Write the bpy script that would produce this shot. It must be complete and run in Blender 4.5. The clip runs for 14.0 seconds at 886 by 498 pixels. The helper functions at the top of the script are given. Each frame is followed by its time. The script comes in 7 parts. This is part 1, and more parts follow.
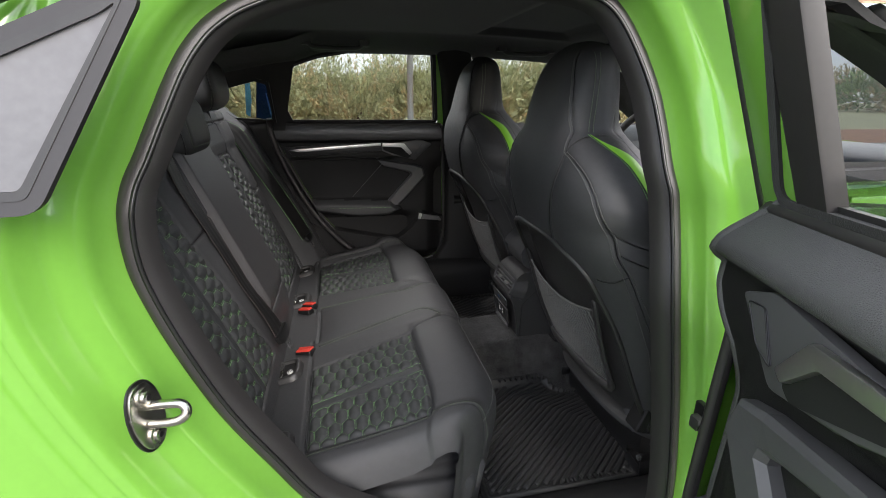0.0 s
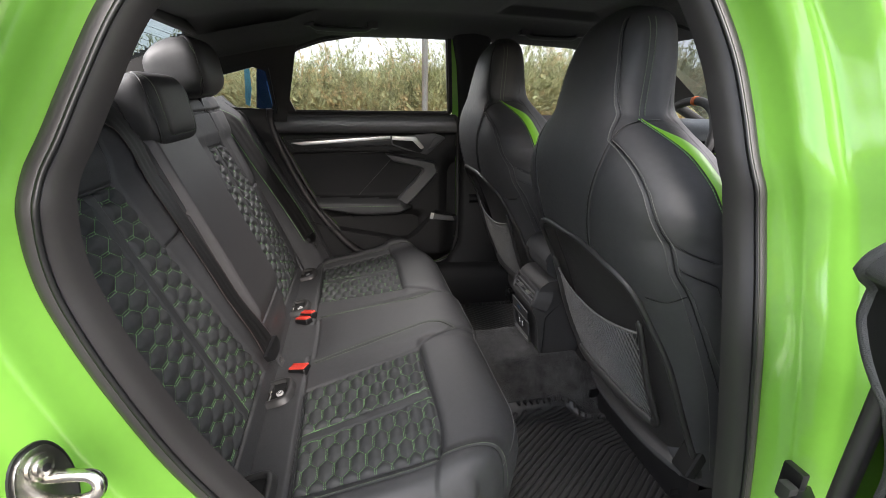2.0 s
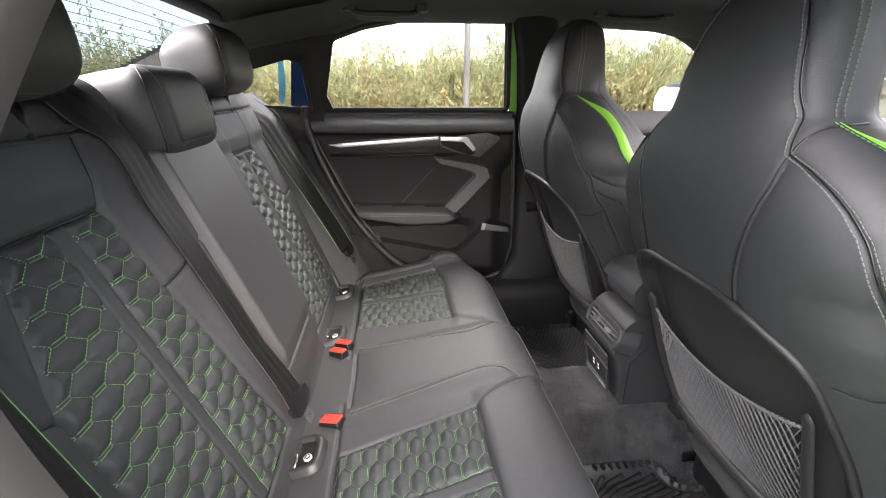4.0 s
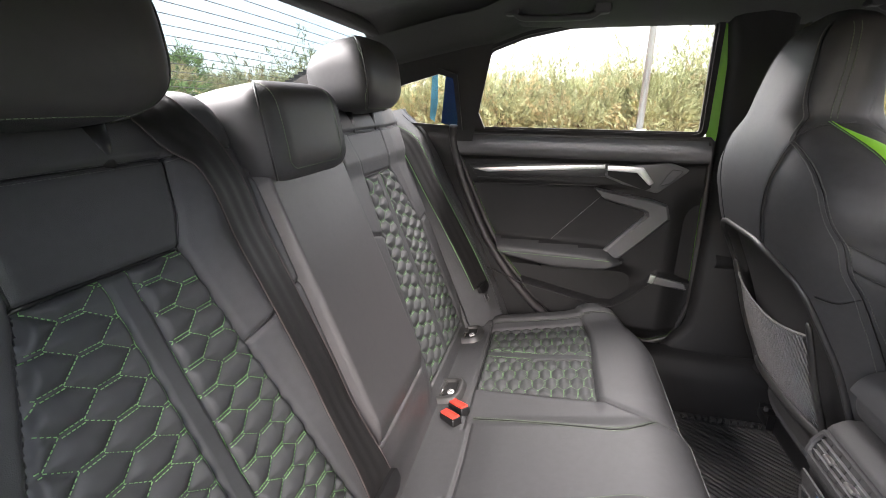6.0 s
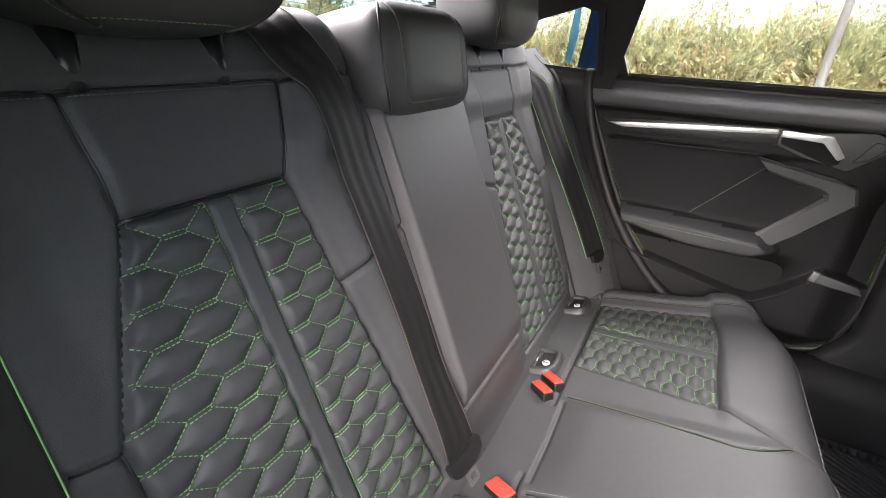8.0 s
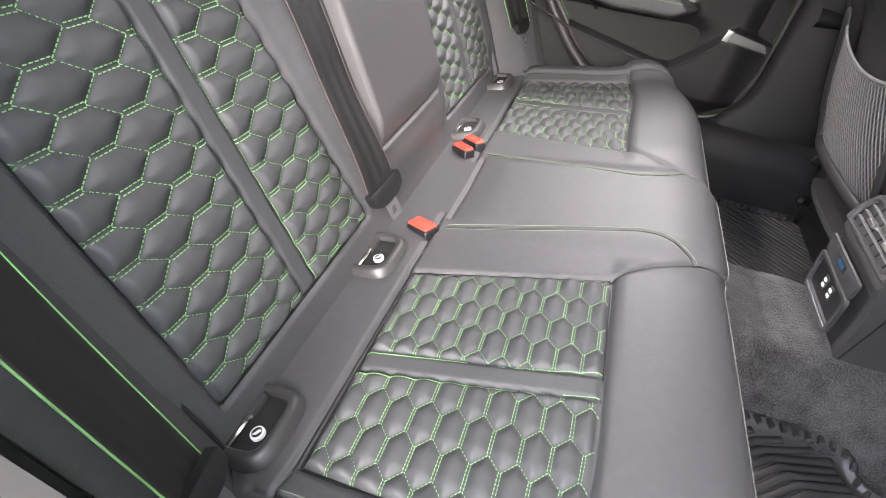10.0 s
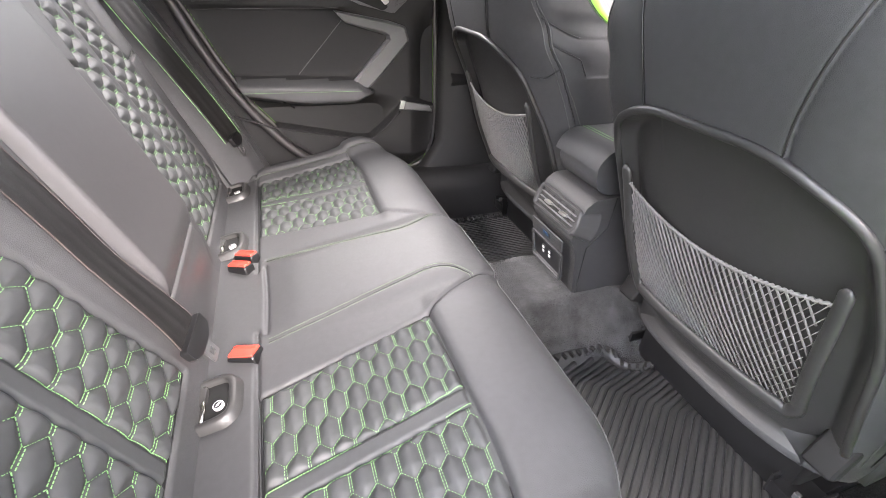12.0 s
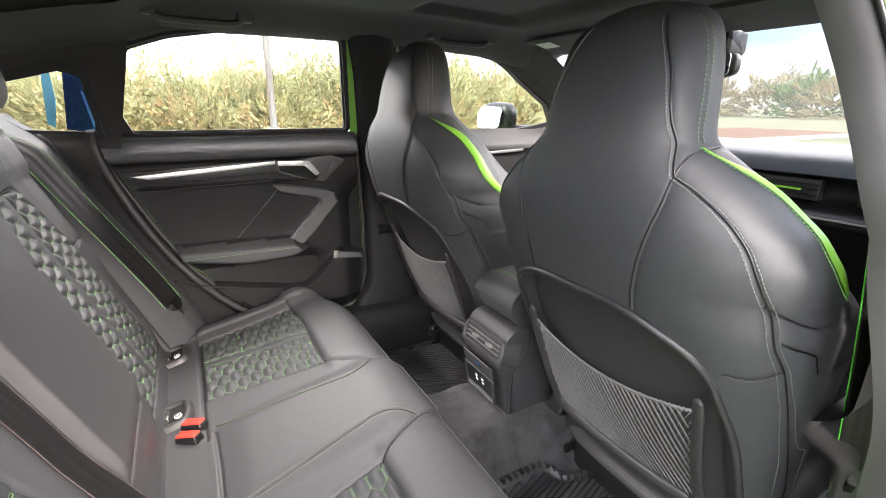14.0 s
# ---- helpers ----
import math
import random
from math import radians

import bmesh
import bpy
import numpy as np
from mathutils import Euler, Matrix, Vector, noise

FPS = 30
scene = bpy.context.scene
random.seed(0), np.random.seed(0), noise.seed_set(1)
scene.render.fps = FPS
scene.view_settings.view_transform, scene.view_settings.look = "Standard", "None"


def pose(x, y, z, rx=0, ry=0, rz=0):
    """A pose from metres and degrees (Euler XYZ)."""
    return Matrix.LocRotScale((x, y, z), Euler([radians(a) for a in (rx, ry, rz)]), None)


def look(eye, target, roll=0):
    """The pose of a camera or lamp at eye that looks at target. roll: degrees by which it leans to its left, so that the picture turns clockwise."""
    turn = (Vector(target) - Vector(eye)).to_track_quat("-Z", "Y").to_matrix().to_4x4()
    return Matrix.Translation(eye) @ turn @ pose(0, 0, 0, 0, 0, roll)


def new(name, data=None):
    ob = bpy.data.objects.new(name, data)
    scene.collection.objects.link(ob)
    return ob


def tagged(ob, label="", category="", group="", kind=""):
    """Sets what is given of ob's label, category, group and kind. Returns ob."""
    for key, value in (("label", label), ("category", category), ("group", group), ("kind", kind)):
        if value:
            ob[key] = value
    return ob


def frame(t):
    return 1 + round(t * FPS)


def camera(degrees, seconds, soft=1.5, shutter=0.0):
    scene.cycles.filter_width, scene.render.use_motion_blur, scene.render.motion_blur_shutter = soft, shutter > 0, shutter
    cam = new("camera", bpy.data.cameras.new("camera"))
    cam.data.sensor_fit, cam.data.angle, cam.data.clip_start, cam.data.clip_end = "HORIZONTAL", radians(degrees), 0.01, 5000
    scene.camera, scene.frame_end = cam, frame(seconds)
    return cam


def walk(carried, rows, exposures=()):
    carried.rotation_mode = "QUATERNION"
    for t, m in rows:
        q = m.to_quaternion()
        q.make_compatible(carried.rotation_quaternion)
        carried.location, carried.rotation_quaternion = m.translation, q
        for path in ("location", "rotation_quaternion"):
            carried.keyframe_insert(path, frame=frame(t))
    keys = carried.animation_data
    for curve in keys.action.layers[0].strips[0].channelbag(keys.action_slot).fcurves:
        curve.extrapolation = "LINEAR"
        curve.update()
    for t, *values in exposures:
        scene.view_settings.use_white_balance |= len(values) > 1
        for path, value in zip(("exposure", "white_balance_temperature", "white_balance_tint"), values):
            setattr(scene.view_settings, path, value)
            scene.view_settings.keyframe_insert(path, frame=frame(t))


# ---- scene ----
cam = camera(88.7, 14.0, soft=0.5)
PATH = [
    (0, (-0.173, -1.414, 1.171), (0.252, 0.435, 0.537), 0.7),
    (0.5, (-0.169, -1.372, 1.159), (0.244, 0.48, 0.526), 0.9),
    (1, (-0.163, -1.328, 1.145), (0.237, 0.526, 0.51), 1.0),
    (1.5, (-0.15, -1.285, 1.136), (0.236, 0.571, 0.5), 1.0),
    (2, (-0.138, -1.248, 1.131), (0.231, 0.611, 0.494), 0.9),
    (2.2, (-0.136, -1.228, 1.13), (0.223, 0.631, 0.486), 0.7),
    (4.3, (-0.155, -0.956, 1.133), (-0.005, 0.925, 0.47), 0.5),
    (4.5, (-0.153, -0.93, 1.131), (-0.053, 0.954, 0.469), 0.7),
    (5, (-0.13, -0.858, 1.132), (-0.196, 1.031, 0.477), 0.8),
    (5.5, (-0.126, -0.789, 1.135), (-0.375, 1.091, 0.5), 0.8),
    (6, (-0.137, -0.747, 1.145), (-0.575, 1.104, 0.528), 0.8),
    (6.5, (-0.165, -0.711, 1.156), (-0.787, 1.091, 0.554), 0.9),
    (7, (-0.175, -0.682, 1.159), (-0.94, 1.06, 0.542), 1.4),
    (7.2, (-0.176, -0.669, 1.16), (-0.986, 1.044, 0.52), 1.6),
    (9.3, (-0.143, -0.706, 1.012), (-0.778, 0.746, -0.207), 6.2),
    (9.5, (-0.138, -0.711, 1.0), (-0.707, 0.728, -0.267), 6.7),
    (10, (-0.114, -0.724, 0.952), (-0.486, 0.694, -0.409), 7.4),
    (10.5, (-0.116, -0.744, 0.941), (-0.282, 0.716, -0.415), 6.6),
    (11, (-0.13, -0.769, 0.965), (-0.068, 0.756, -0.327), 5.0),
    (11.5, (-0.156, -0.783, 0.985), (0.132, 0.798, -0.206), 3.4),
    (12, (-0.19, -0.792, 1.017), (0.403, 0.801, -0.037), 2.7),
    (12.5, (-0.208, -0.812, 1.062), (0.57, 0.798, 0.165), 1.8),
    (13, (-0.217, -0.831, 1.093), (0.66, 0.803, 0.345), 1.2),
    (13.5, (-0.229, -0.854, 1.128), (0.682, 0.791, 0.447), 0.6),
    (14, (-0.245, -0.877, 1.149), (0.698, 0.78, 0.547), 0.5),
]
EXPOSURES = [(0.0, 1.6, 6600, 14), (1.0, 2.05, 6650, 15), (1.5, 2.0, 6700, 15), (2.2, 2.1, 6700, 16), (4.3, 3.2, 6750, 18), (5.0, 3.28, 6750, 18), (7.2, 3.05, 6700, 18), (9.3, 3.72, 6650, 19), (11.0, 3.98, 6650, 19), (12.0, 4.1, 6700, 19), (13.0, 3.38, 6800, 18), (14.0, 3.5, 6800, 18)]
walk(cam, [(t, look(eye, target, roll)) for t, eye, target, roll in PATH], EXPOSURES)

# ---- world and light ----
SUN_ELEVATION, SUN_HEADING = 31.0, 168.0
world = bpy.data.worlds.new("sky")
world.use_nodes = True
scene.world = world


def build_sky():
    nt = world.node_tree
    nt.nodes.clear()
    out = nt.nodes.new("ShaderNodeOutputWorld")
    bg = nt.nodes.new("ShaderNodeBackground")
    sky = nt.nodes.new("ShaderNodeTexSky")
    sky.sky_type, sky.sun_disc = "NISHITA", False
    sky.sun_elevation, sky.sun_rotation = radians(SUN_ELEVATION), radians(SUN_HEADING)
    co = nt.nodes.new("ShaderNodeTexCoord")
    mp = nt.nodes.new("ShaderNodeMapping")
    mp.inputs["Scale"].default_value = (1.0, 1.0, 4.0)
    cl = nt.nodes.new("ShaderNodeTexNoise")
    cl.inputs["Scale"].default_value, cl.inputs["Detail"].default_value = 1.6, 6.0
    ramp = nt.nodes.new("ShaderNodeValToRGB")
    ramp.color_ramp.elements[0].position, ramp.color_ramp.elements[1].position = 0.36, 0.60
    shade = nt.nodes.new("ShaderNodeValToRGB")
    shade.color_ramp.elements[0].position, shade.color_ramp.elements[1].position = 0.40, 0.75
    shade.color_ramp.elements[0].color, shade.color_ramp.elements[1].color = (9.5, 9.8, 10.2, 1), (5.6, 6.0, 6.6, 1)
    mix = nt.nodes.new("ShaderNodeMix")
    mix.data_type = "RGBA"
    L = nt.links.new
    L(co.outputs["Generated"], mp.inputs["Vector"])
    L(mp.outputs["Vector"], cl.inputs["Vector"])
    L(cl.outputs["Fac"], ramp.inputs["Fac"])
    L(cl.outputs["Fac"], shade.inputs["Fac"])
    L(ramp.outputs["Color"], mix.inputs["Factor"])
    L(sky.outputs["Color"], mix.inputs["A"])
    L(shade.outputs["Color"], mix.inputs["B"])
    L(mix.outputs["Result"], bg.inputs["Color"])
    bg.inputs["Strength"].default_value = 0.12
    L(bg.outputs["Background"], out.inputs["Surface"])


build_sky()
sun = new("sun", bpy.data.lights.new("sun", "SUN"))
sun.data.energy, sun.data.angle, sun.data.color = 1.2, radians(35), (1.0, 0.96, 0.9)
_el, _hd = radians(SUN_ELEVATION), radians(SUN_HEADING)
sun.matrix_world = look((20 * math.sin(_hd) * math.cos(_el), 20 * math.cos(_hd) * math.cos(_el), 20 * math.sin(_el)), (0, 0, 0))

def window_fill(name, centre, target, long, short, power):
    """Added sky fill lamp just outside a window opening, facing into the car."""
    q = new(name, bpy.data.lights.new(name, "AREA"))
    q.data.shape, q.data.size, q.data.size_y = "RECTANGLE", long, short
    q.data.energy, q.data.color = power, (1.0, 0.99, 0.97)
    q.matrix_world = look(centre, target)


window_fill("side_window_fill", (-0.04, 0.98, 1.56), (-0.04, 0.0, 0.72), 0.60, 0.22, 3.0)
window_fill("front_window_fill", (0.66, 0.98, 1.56), (0.60, 0.0, 0.72), 0.36, 0.22, 1.6)
window_fill("rear_window_fill", (-1.22, 0.0, 1.72), (-0.15, 0.0, 0.75), 1.0, 0.25, 11.0)
window_fill("windscreen_fill", (1.72, 0.0, 1.62), (0.25, 0.0, 0.85), 1.0, 0.25, 4.8)

# ---- materials ----
def mat(name, color, rough=0.5, metal=0.0, vary=0.12, vscale=6.0, bump=0.0, bscale=400.0, kind="noise", coat=0.0, spec=0.5, sheen=0.0, stretch=None, island=0.0, bdist=0.002):
    m = bpy.data.materials.new(name)
    m.use_nodes = True
    nt = m.node_tree
    b = nt.nodes["Principled BSDF"]
    b.inputs["Metallic"].default_value = metal
    b.inputs["Roughness"].default_value = rough
    b.inputs["Specular IOR Level"].default_value = spec
    b.inputs["Coat Weight"].default_value = coat
    b.inputs["Coat Roughness"].default_value = 0.04
    b.inputs["Sheen Weight"].default_value = sheen
    co = nt.nodes.new("ShaderNodeTexCoord")
    vec = co.outputs["Object"]
    if stretch:
        mp = nt.nodes.new("ShaderNodeMapping")
        mp.inputs["Scale"].default_value = stretch
        nt.links.new(vec, mp.inputs["Vector"])
        vec = mp.outputs["Vector"]
    n1 = nt.nodes.new("ShaderNodeTexNoise")
    n1.inputs["Scale"].default_value, n1.inputs["Detail"].default_value = vscale, 5.0
    n2 = nt.nodes.new("ShaderNodeTexNoise")
    n2.inputs["Scale"].default_value, n2.inputs["Detail"].default_value = vscale * 14, 3.0
    add = nt.nodes.new("ShaderNodeMath")
    add.operation = "ADD"
    rng = nt.nodes.new("ShaderNodeMapRange")
    rng.inputs["From Min"].default_value, rng.inputs["From Max"].default_value = 0.6, 1.4
    rng.inputs["To Min"].default_value, rng.inputs["To Max"].default_value = 1.0 - vary, 1.0 + vary
    mul = nt.nodes.new("ShaderNodeVectorMath")
    mul.operation = "SCALE"
    mul.inputs[0].default_value = color
    L = nt.links.new
    L(vec, n1.inputs["Vector"]), L(vec, n2.inputs["Vector"])
    L(n1.outputs["Fac"], add.inputs[0]), L(n2.outputs["Fac"], add.inputs[1])
    L(add.outputs[0], rng.inputs["Value"])
    scale_out = rng.outputs["Result"]
    if island:
        geo = nt.nodes.new("ShaderNodeNewGeometry")
        r2 = nt.nodes.new("ShaderNodeMapRange")
        r2.inputs["To Min"].default_value, r2.inputs["To Max"].default_value = 1.0 - island, 1.0 + island
        mm = nt.nodes.new("ShaderNodeMath")
        mm.operation = "MULTIPLY"
        L(geo.outputs["Random Per Island"], r2.inputs["Value"])
        L(r2.outputs["Result"], mm.inputs[0]), L(scale_out, mm.inputs[1])
        scale_out = mm.outputs[0]
    L(scale_out, mul.inputs["Scale"])
    L(mul.outputs["Vector"], b.inputs["Base Color"])
    rr = nt.nodes.new("ShaderNodeMapRange")
    rr.inputs["To Min"].default_value, rr.inputs["To Max"].default_value = max(0.02, rough - 0.07), min(1.0, rough + 0.07)
    L(n1.outputs["Fac"], rr.inputs["Value"]), L(rr.outputs["Result"], b.inputs["Roughness"])
    if bump:
        if kind == "voronoi":
            t = nt.nodes.new("ShaderNodeTexVoronoi")
            t.feature = "DISTANCE_TO_EDGE"
            h = t.outputs["Distance"]
        elif kind == "wave":
            t = nt.nodes.new("ShaderNodeTexWave")
            h = t.outputs["Fac"]
        else:
            t = nt.nodes.new("ShaderNodeTexNoise")
            t.inputs["Detail"].default_value = 4.0
            h = t.outputs["Fac"]
        t.inputs["Scale"].default_value = bscale
        L(vec, t.inputs["Vector"])
        bp = nt.nodes.new("ShaderNodeBump")
        bp.inputs["Strength"].default_value, bp.inputs["Distance"].default_value = bump, bdist
        L(h, bp.inputs["Height"]), L(bp.outputs["Normal"], b.inputs["Normal"])
    return m


def glass_mat(name, tint, gloss=0.06, rough=0.0, edge=0.55):
    m = bpy.data.materials.new(name)
    m.use_nodes = True
    nt = m.node_tree
    nt.nodes.clear()
    out = nt.nodes.new("ShaderNodeOutputMaterial")
    tr = nt.nodes.new("ShaderNodeBsdfTransparent")
    tr.inputs["Color"].default_value = (*tint, 1)
    gl = nt.nodes.new("ShaderNodeBsdfGlossy")
    gl.inputs["Roughness"].default_value = rough
    lw = nt.nodes.new("ShaderNodeLayerWeight")
    lw.inputs["Blend"].default_value = 0.12
    mx = nt.nodes.new("ShaderNodeMixShader")
    rg = nt.nodes.new("ShaderNodeMapRange")
    rg.inputs["To Min"].default_value, rg.inputs["To Max"].default_value = gloss * 0.4, edge
    nt.links.new(lw.outputs["Fresnel"], rg.inputs["Value"])
    nt.links.new(rg.outputs["Result"], mx.inputs["Fac"])
    nt.links.new(tr.outputs[0], mx.inputs[1]), nt.links.new(gl.outputs[0], mx.inputs[2])
    nt.links.new(mx.outputs[0], out.inputs["Surface"])
    return m


LEATHER = mat("leather", (0.047, 0.0475, 0.049), 0.52, vary=0.12, bump=0.20, bscale=620, kind="voronoi", spec=0.40)
LEATHER_FAWN = mat("smooth_leather", (0.052, 0.050, 0.051), 0.47, vary=0.10, bump=0.08, bscale=1000, kind="voronoi", spec=0.45)
QUILT = mat("quilted_leather", (0.045, 0.047, 0.048), 0.54, vary=0.10, bump=0.12, bscale=800, kind="voronoi", spec=0.34)
PLASTIC = mat("grained_plastic", (0.0105, 0.0103, 0.0105), 0.58, vary=0.10, bump=0.25, bscale=700, kind="voronoi", spec=0.32)
SOFT = mat("soft_grained_trim", (0.072, 0.071, 0.073), 0.48, vary=0.10, bump=0.5, bscale=480, kind="voronoi")
SMOOTH = mat("smooth_black_plastic", (0.010, 0.010, 0.0105), 0.33, vary=0.08)
FABRIC = mat("black_insert_fabric", (0.007, 0.007, 0.0074), 0.8, vary=0.15, bump=0.3, bscale=900)
HEADCLOTH = mat("headliner_cloth", (0.025, 0.0243, 0.0243), 0.9, vary=0.12, bump=0.3, bscale=900, sheen=0.15)
PILLARCLOTH = mat("pillar_cloth", (0.014, 0.0136, 0.0135), 0.85, vary=0.12, bump=0.5, bscale=600, sheen=0.1)
CARPET = mat("carpet_pile", (0.036, 0.0355, 0.0355), 0.95, vary=1.3, vscale=26, bump=1.0, bscale=330, sheen=0.1, bdist=0.006)
RUBBER = mat("rubber", (0.030, 0.0295, 0.029), 0.45, vary=0.12, vscale=12)
SEAL = mat("door_seal_rubber", (0.028, 0.026, 0.026), 0.42, vary=0.10, vscale=10)
WEB = mat("belt_webbing", (0.0052, 0.0047, 0.0045), 0.5, vary=0.12, bump=0.15, bscale=900)
GREEN_PAINT = mat("green_car_paint", (0.165, 0.40, 0.055), 0.16, vary=0.03, coat=1.0)
GREEN_LEATHER = mat("green_leather", (0.24, 0.58, 0.05), 0.45, vary=0.06, bump=0.1, bscale=900, kind="voronoi")
THREAD = mat("green_thread", (0.17, 0.36, 0.13), 0.6, vary=0.15)
THREAD_DARK = mat("dark_thread", (0.11, 0.115, 0.105), 0.6, vary=0.15)
THREAD_PALE = mat("pale_thread", (0.13, 0.17, 0.11), 0.6, vary=0.15)
CHROME = mat("satin_aluminium", (0.76, 0.75, 0.74), 0.32, metal=1.0, vary=0.04)
GREYTRIM = mat("grey_painted_trim", (0.085, 0.085, 0.087), 0.38, metal=0.2, vary=0.05)
STEEL = mat("bright_steel", (0.55, 0.53, 0.48), 0.25, metal=1.0, vary=0.2, vscale=60)
RED = mat("red_button", (0.66, 0.060, 0.040), 0.35, vary=0.05)
WHITE = mat("white_plastic", (0.75, 0.75, 0.74), 0.4, vary=0.04)
BLUE = mat("blue_plastic", (0.02, 0.08, 0.20), 0.4, vary=0.04)
PANEL_PLASTIC = mat("seat_panel_plastic", (0.032, 0.0315, 0.031), 0.40, vary=0.10, bump=0.12, bscale=900, kind="voronoi")
# near-black for recesses: the shade inside them is put into the colour
RECESS_SHADE = mat("recess_shade", (0.004, 0.004, 0.004), 0.8, vary=0.1)
# pale blade colour: the highlights on dark vent blades are painted in
BLADE = mat("vent_blade_highlight", (0.24, 0.24, 0.245), 0.35, metal=0.4, vary=0.05)
CONSOLE = mat("console_plastic", (0.040, 0.0395, 0.040), 0.48, vary=0.10, bump=0.25, bscale=700, kind="voronoi")
NETMAT = mat("net_cord", (0.17, 0.166, 0.16), 0.7, vary=0.2, bump=0.4, bscale=1500)
DASH = mat("dash_top", (0.06, 0.068, 0.075), 0.5, vary=0.08, bump=0.2, bscale=600, kind="voronoi")
GLASS = glass_mat("clear_glass", (0.66, 0.68, 0.665))
TINTED = glass_mat("tinted_glass", (0.13, 0.16, 0.165))
SCREEN = glass_mat("windscreen_glass", (0.20, 0.22, 0.235), gloss=0.04, edge=0.25)
MIRROR = mat("mirror_silver", (0.9, 0.9, 0.9), 0.02, metal=1.0, vary=0.01)
DARKGLASS = mat("dark_privacy_glass", (0.16, 0.16, 0.165), 0.22, vary=0.10, spec=0.18)


# ---- mesh helpers ----
def link_mesh(name, verts, faces, material, parent=None, label="", smooth=True):
    me = bpy.data.meshes.new(name)
    me.from_pydata([tuple(v) for v in verts], [], faces)
    me.materials.append(material)
    if smooth:
        me.shade_smooth()
    me.update()
    ob = new(name, me)
    if parent is not None:
        ob.parent = parent
    if label:
        ob["label"] = label
    return ob


def part(name, bm, material, parent=None, label="", smooth=True):
    me = bpy.data.meshes.new(name)
    bm.to_mesh(me)
    bm.free()
    me.materials.append(material)
    me.shade_smooth()
    if not smooth:
        me.set_sharp_from_angle(angle=radians(32))
    ob = new(name, me)
    if parent is not None:
        ob.parent = parent
    if label:
        ob["label"] = label
    return ob


def thing(name, label, category, group="", kind="", at=(0, 0, 0)):
    ob = new(name)
    ob.empty_display_size = 0.05
    ob.location = at
    return tagged(ob, label, category, group, kind)


def smoothstep(a, b, x):
    t = np.clip((np.asarray(x, float) - a) / (b - a), 0, 1)
    return t * t * (3 - 2 * t)


def spline(points, n):
    """Catmull-Rom through points of any dimension, n samples."""
    p = np.array(points, float)
    p = np.vstack([2 * p[0] - p[1], p, 2 * p[-1] - p[-2]])
    out = []
    for t in np.linspace(0, len(p) - 3 - 1e-9, n):
        i = int(t)
        f = t - i
        a, b, c, d = p[i:i + 4]
        out.append(0.5 * (2 * b + (c - a) * f + (2 * a - 5 * b + 4 * c - d) * f * f + (3 * b - a - 3 * c + d) * f ** 3))
    return np.array(out)


def seg_dist(u, v, line):
    """Distance of the points (u, v) from a polyline."""
    best = np.full(np.shape(u), 1e9)
    for (a, b), (c, d) in zip(line[:-1], line[1:]):
        ex, ey = c - a, d - b
        t = np.clip(((u - a) * ex + (v - b) * ey) / (ex * ex + ey * ey + 1e-12), 0, 1)
        best = np.minimum(best, np.hypot(u - a - t * ex, v - b - t * ey))
    return best


def inside(u, v, poly):
    """Signed distance to a convex or concave polygon: positive inside."""
    d = seg_dist(u, v, list(poly) + [poly[0]])
    c = np.zeros(np.shape(u), bool)
    n = len(poly)
    for i in range(n):
        (x1, y1), (x2, y2) = poly[i], poly[(i + 1) % n]
        c ^= ((y1 > v) != (y2 > v)) & (u < (x2 - x1) * (v - y1) / (y2 - y1 + 1e-12) + x1)
    return np.where(c, d, -d)


def grid_part(name, P, material, parent=None, mask=None, label="", wrap=False):
    """A mesh from an array of points [n, m, 3]; mask picks faces [n-1, m-1]."""
    n, m = P.shape[:2]
    idx = np.arange(n * m).reshape(n, m)
    if wrap:
        idx = np.hstack([idx, idx[:, :1]])
    q = np.stack([idx[:-1, :-1], idx[1:, :-1], idx[1:, 1:], idx[:-1, 1:]], -1)
    if mask is not None:
        q = q[mask]
    q = q.reshape(-1, 4)
    used, inv = np.unique(q, return_inverse=True)
    return link_mesh(name, P.reshape(-1, 3)[used].tolist(), inv.reshape(-1, 4).tolist(), material, parent, label)


def frames_along(pts, closed=False):
    p = np.array(pts, float)
    if closed:
        tan = np.roll(p, -1, 0) - np.roll(p, 1, 0)
    else:
        tan = np.gradient(p, axis=0)
    tan /= np.linalg.norm(tan, axis=1)[:, None] + 1e-12
    up = np.array((0, 0, 1.0)) if abs(tan[0][2]) < 0.9 else np.array((1.0, 0, 0))
    nrm = np.cross(tan[0], up)
    nrm /= np.linalg.norm(nrm)
    N1, N2 = [], []
    for t in tan:
        nrm = nrm - t * (nrm @ t)
        nrm /= np.linalg.norm(nrm) + 1e-12
        N1.append(nrm.copy())
        N2.append(np.cross(t, nrm))
    return p, tan, np.array(N1), np.array(N2)


def tube_data(pts, radius, sides=8, closed=False, flat=1.0):
    p, tan, n1, n2 = frames_along(pts, closed)
    r = np.broadcast_to(np.asarray(radius, float), (len(p),))
    a = np.linspace(0, 2 * math.pi, sides, endpoint=False)
    ring = p[:, None] + r[:, None, None] * (np.cos(a)[None, :, None] * n1[:, None] + flat * np.sin(a)[None, :, None] * n2[:, None])
    verts = ring.reshape(-1, 3).tolist()
    faces, n = [], len(p)
    for i in range(n if closed else n - 1):
        j = (i + 1) % n
        for k in range(sides):
            l = (k + 1) % sides
            faces.append((i * sides + k, i * sides + l, j * sides + l, j * sides + k))
    if not closed:
        faces.append(tuple(range(sides - 1, -1, -1)))
        faces.append(tuple(range((n - 1) * sides, n * sides)))
    return verts, faces


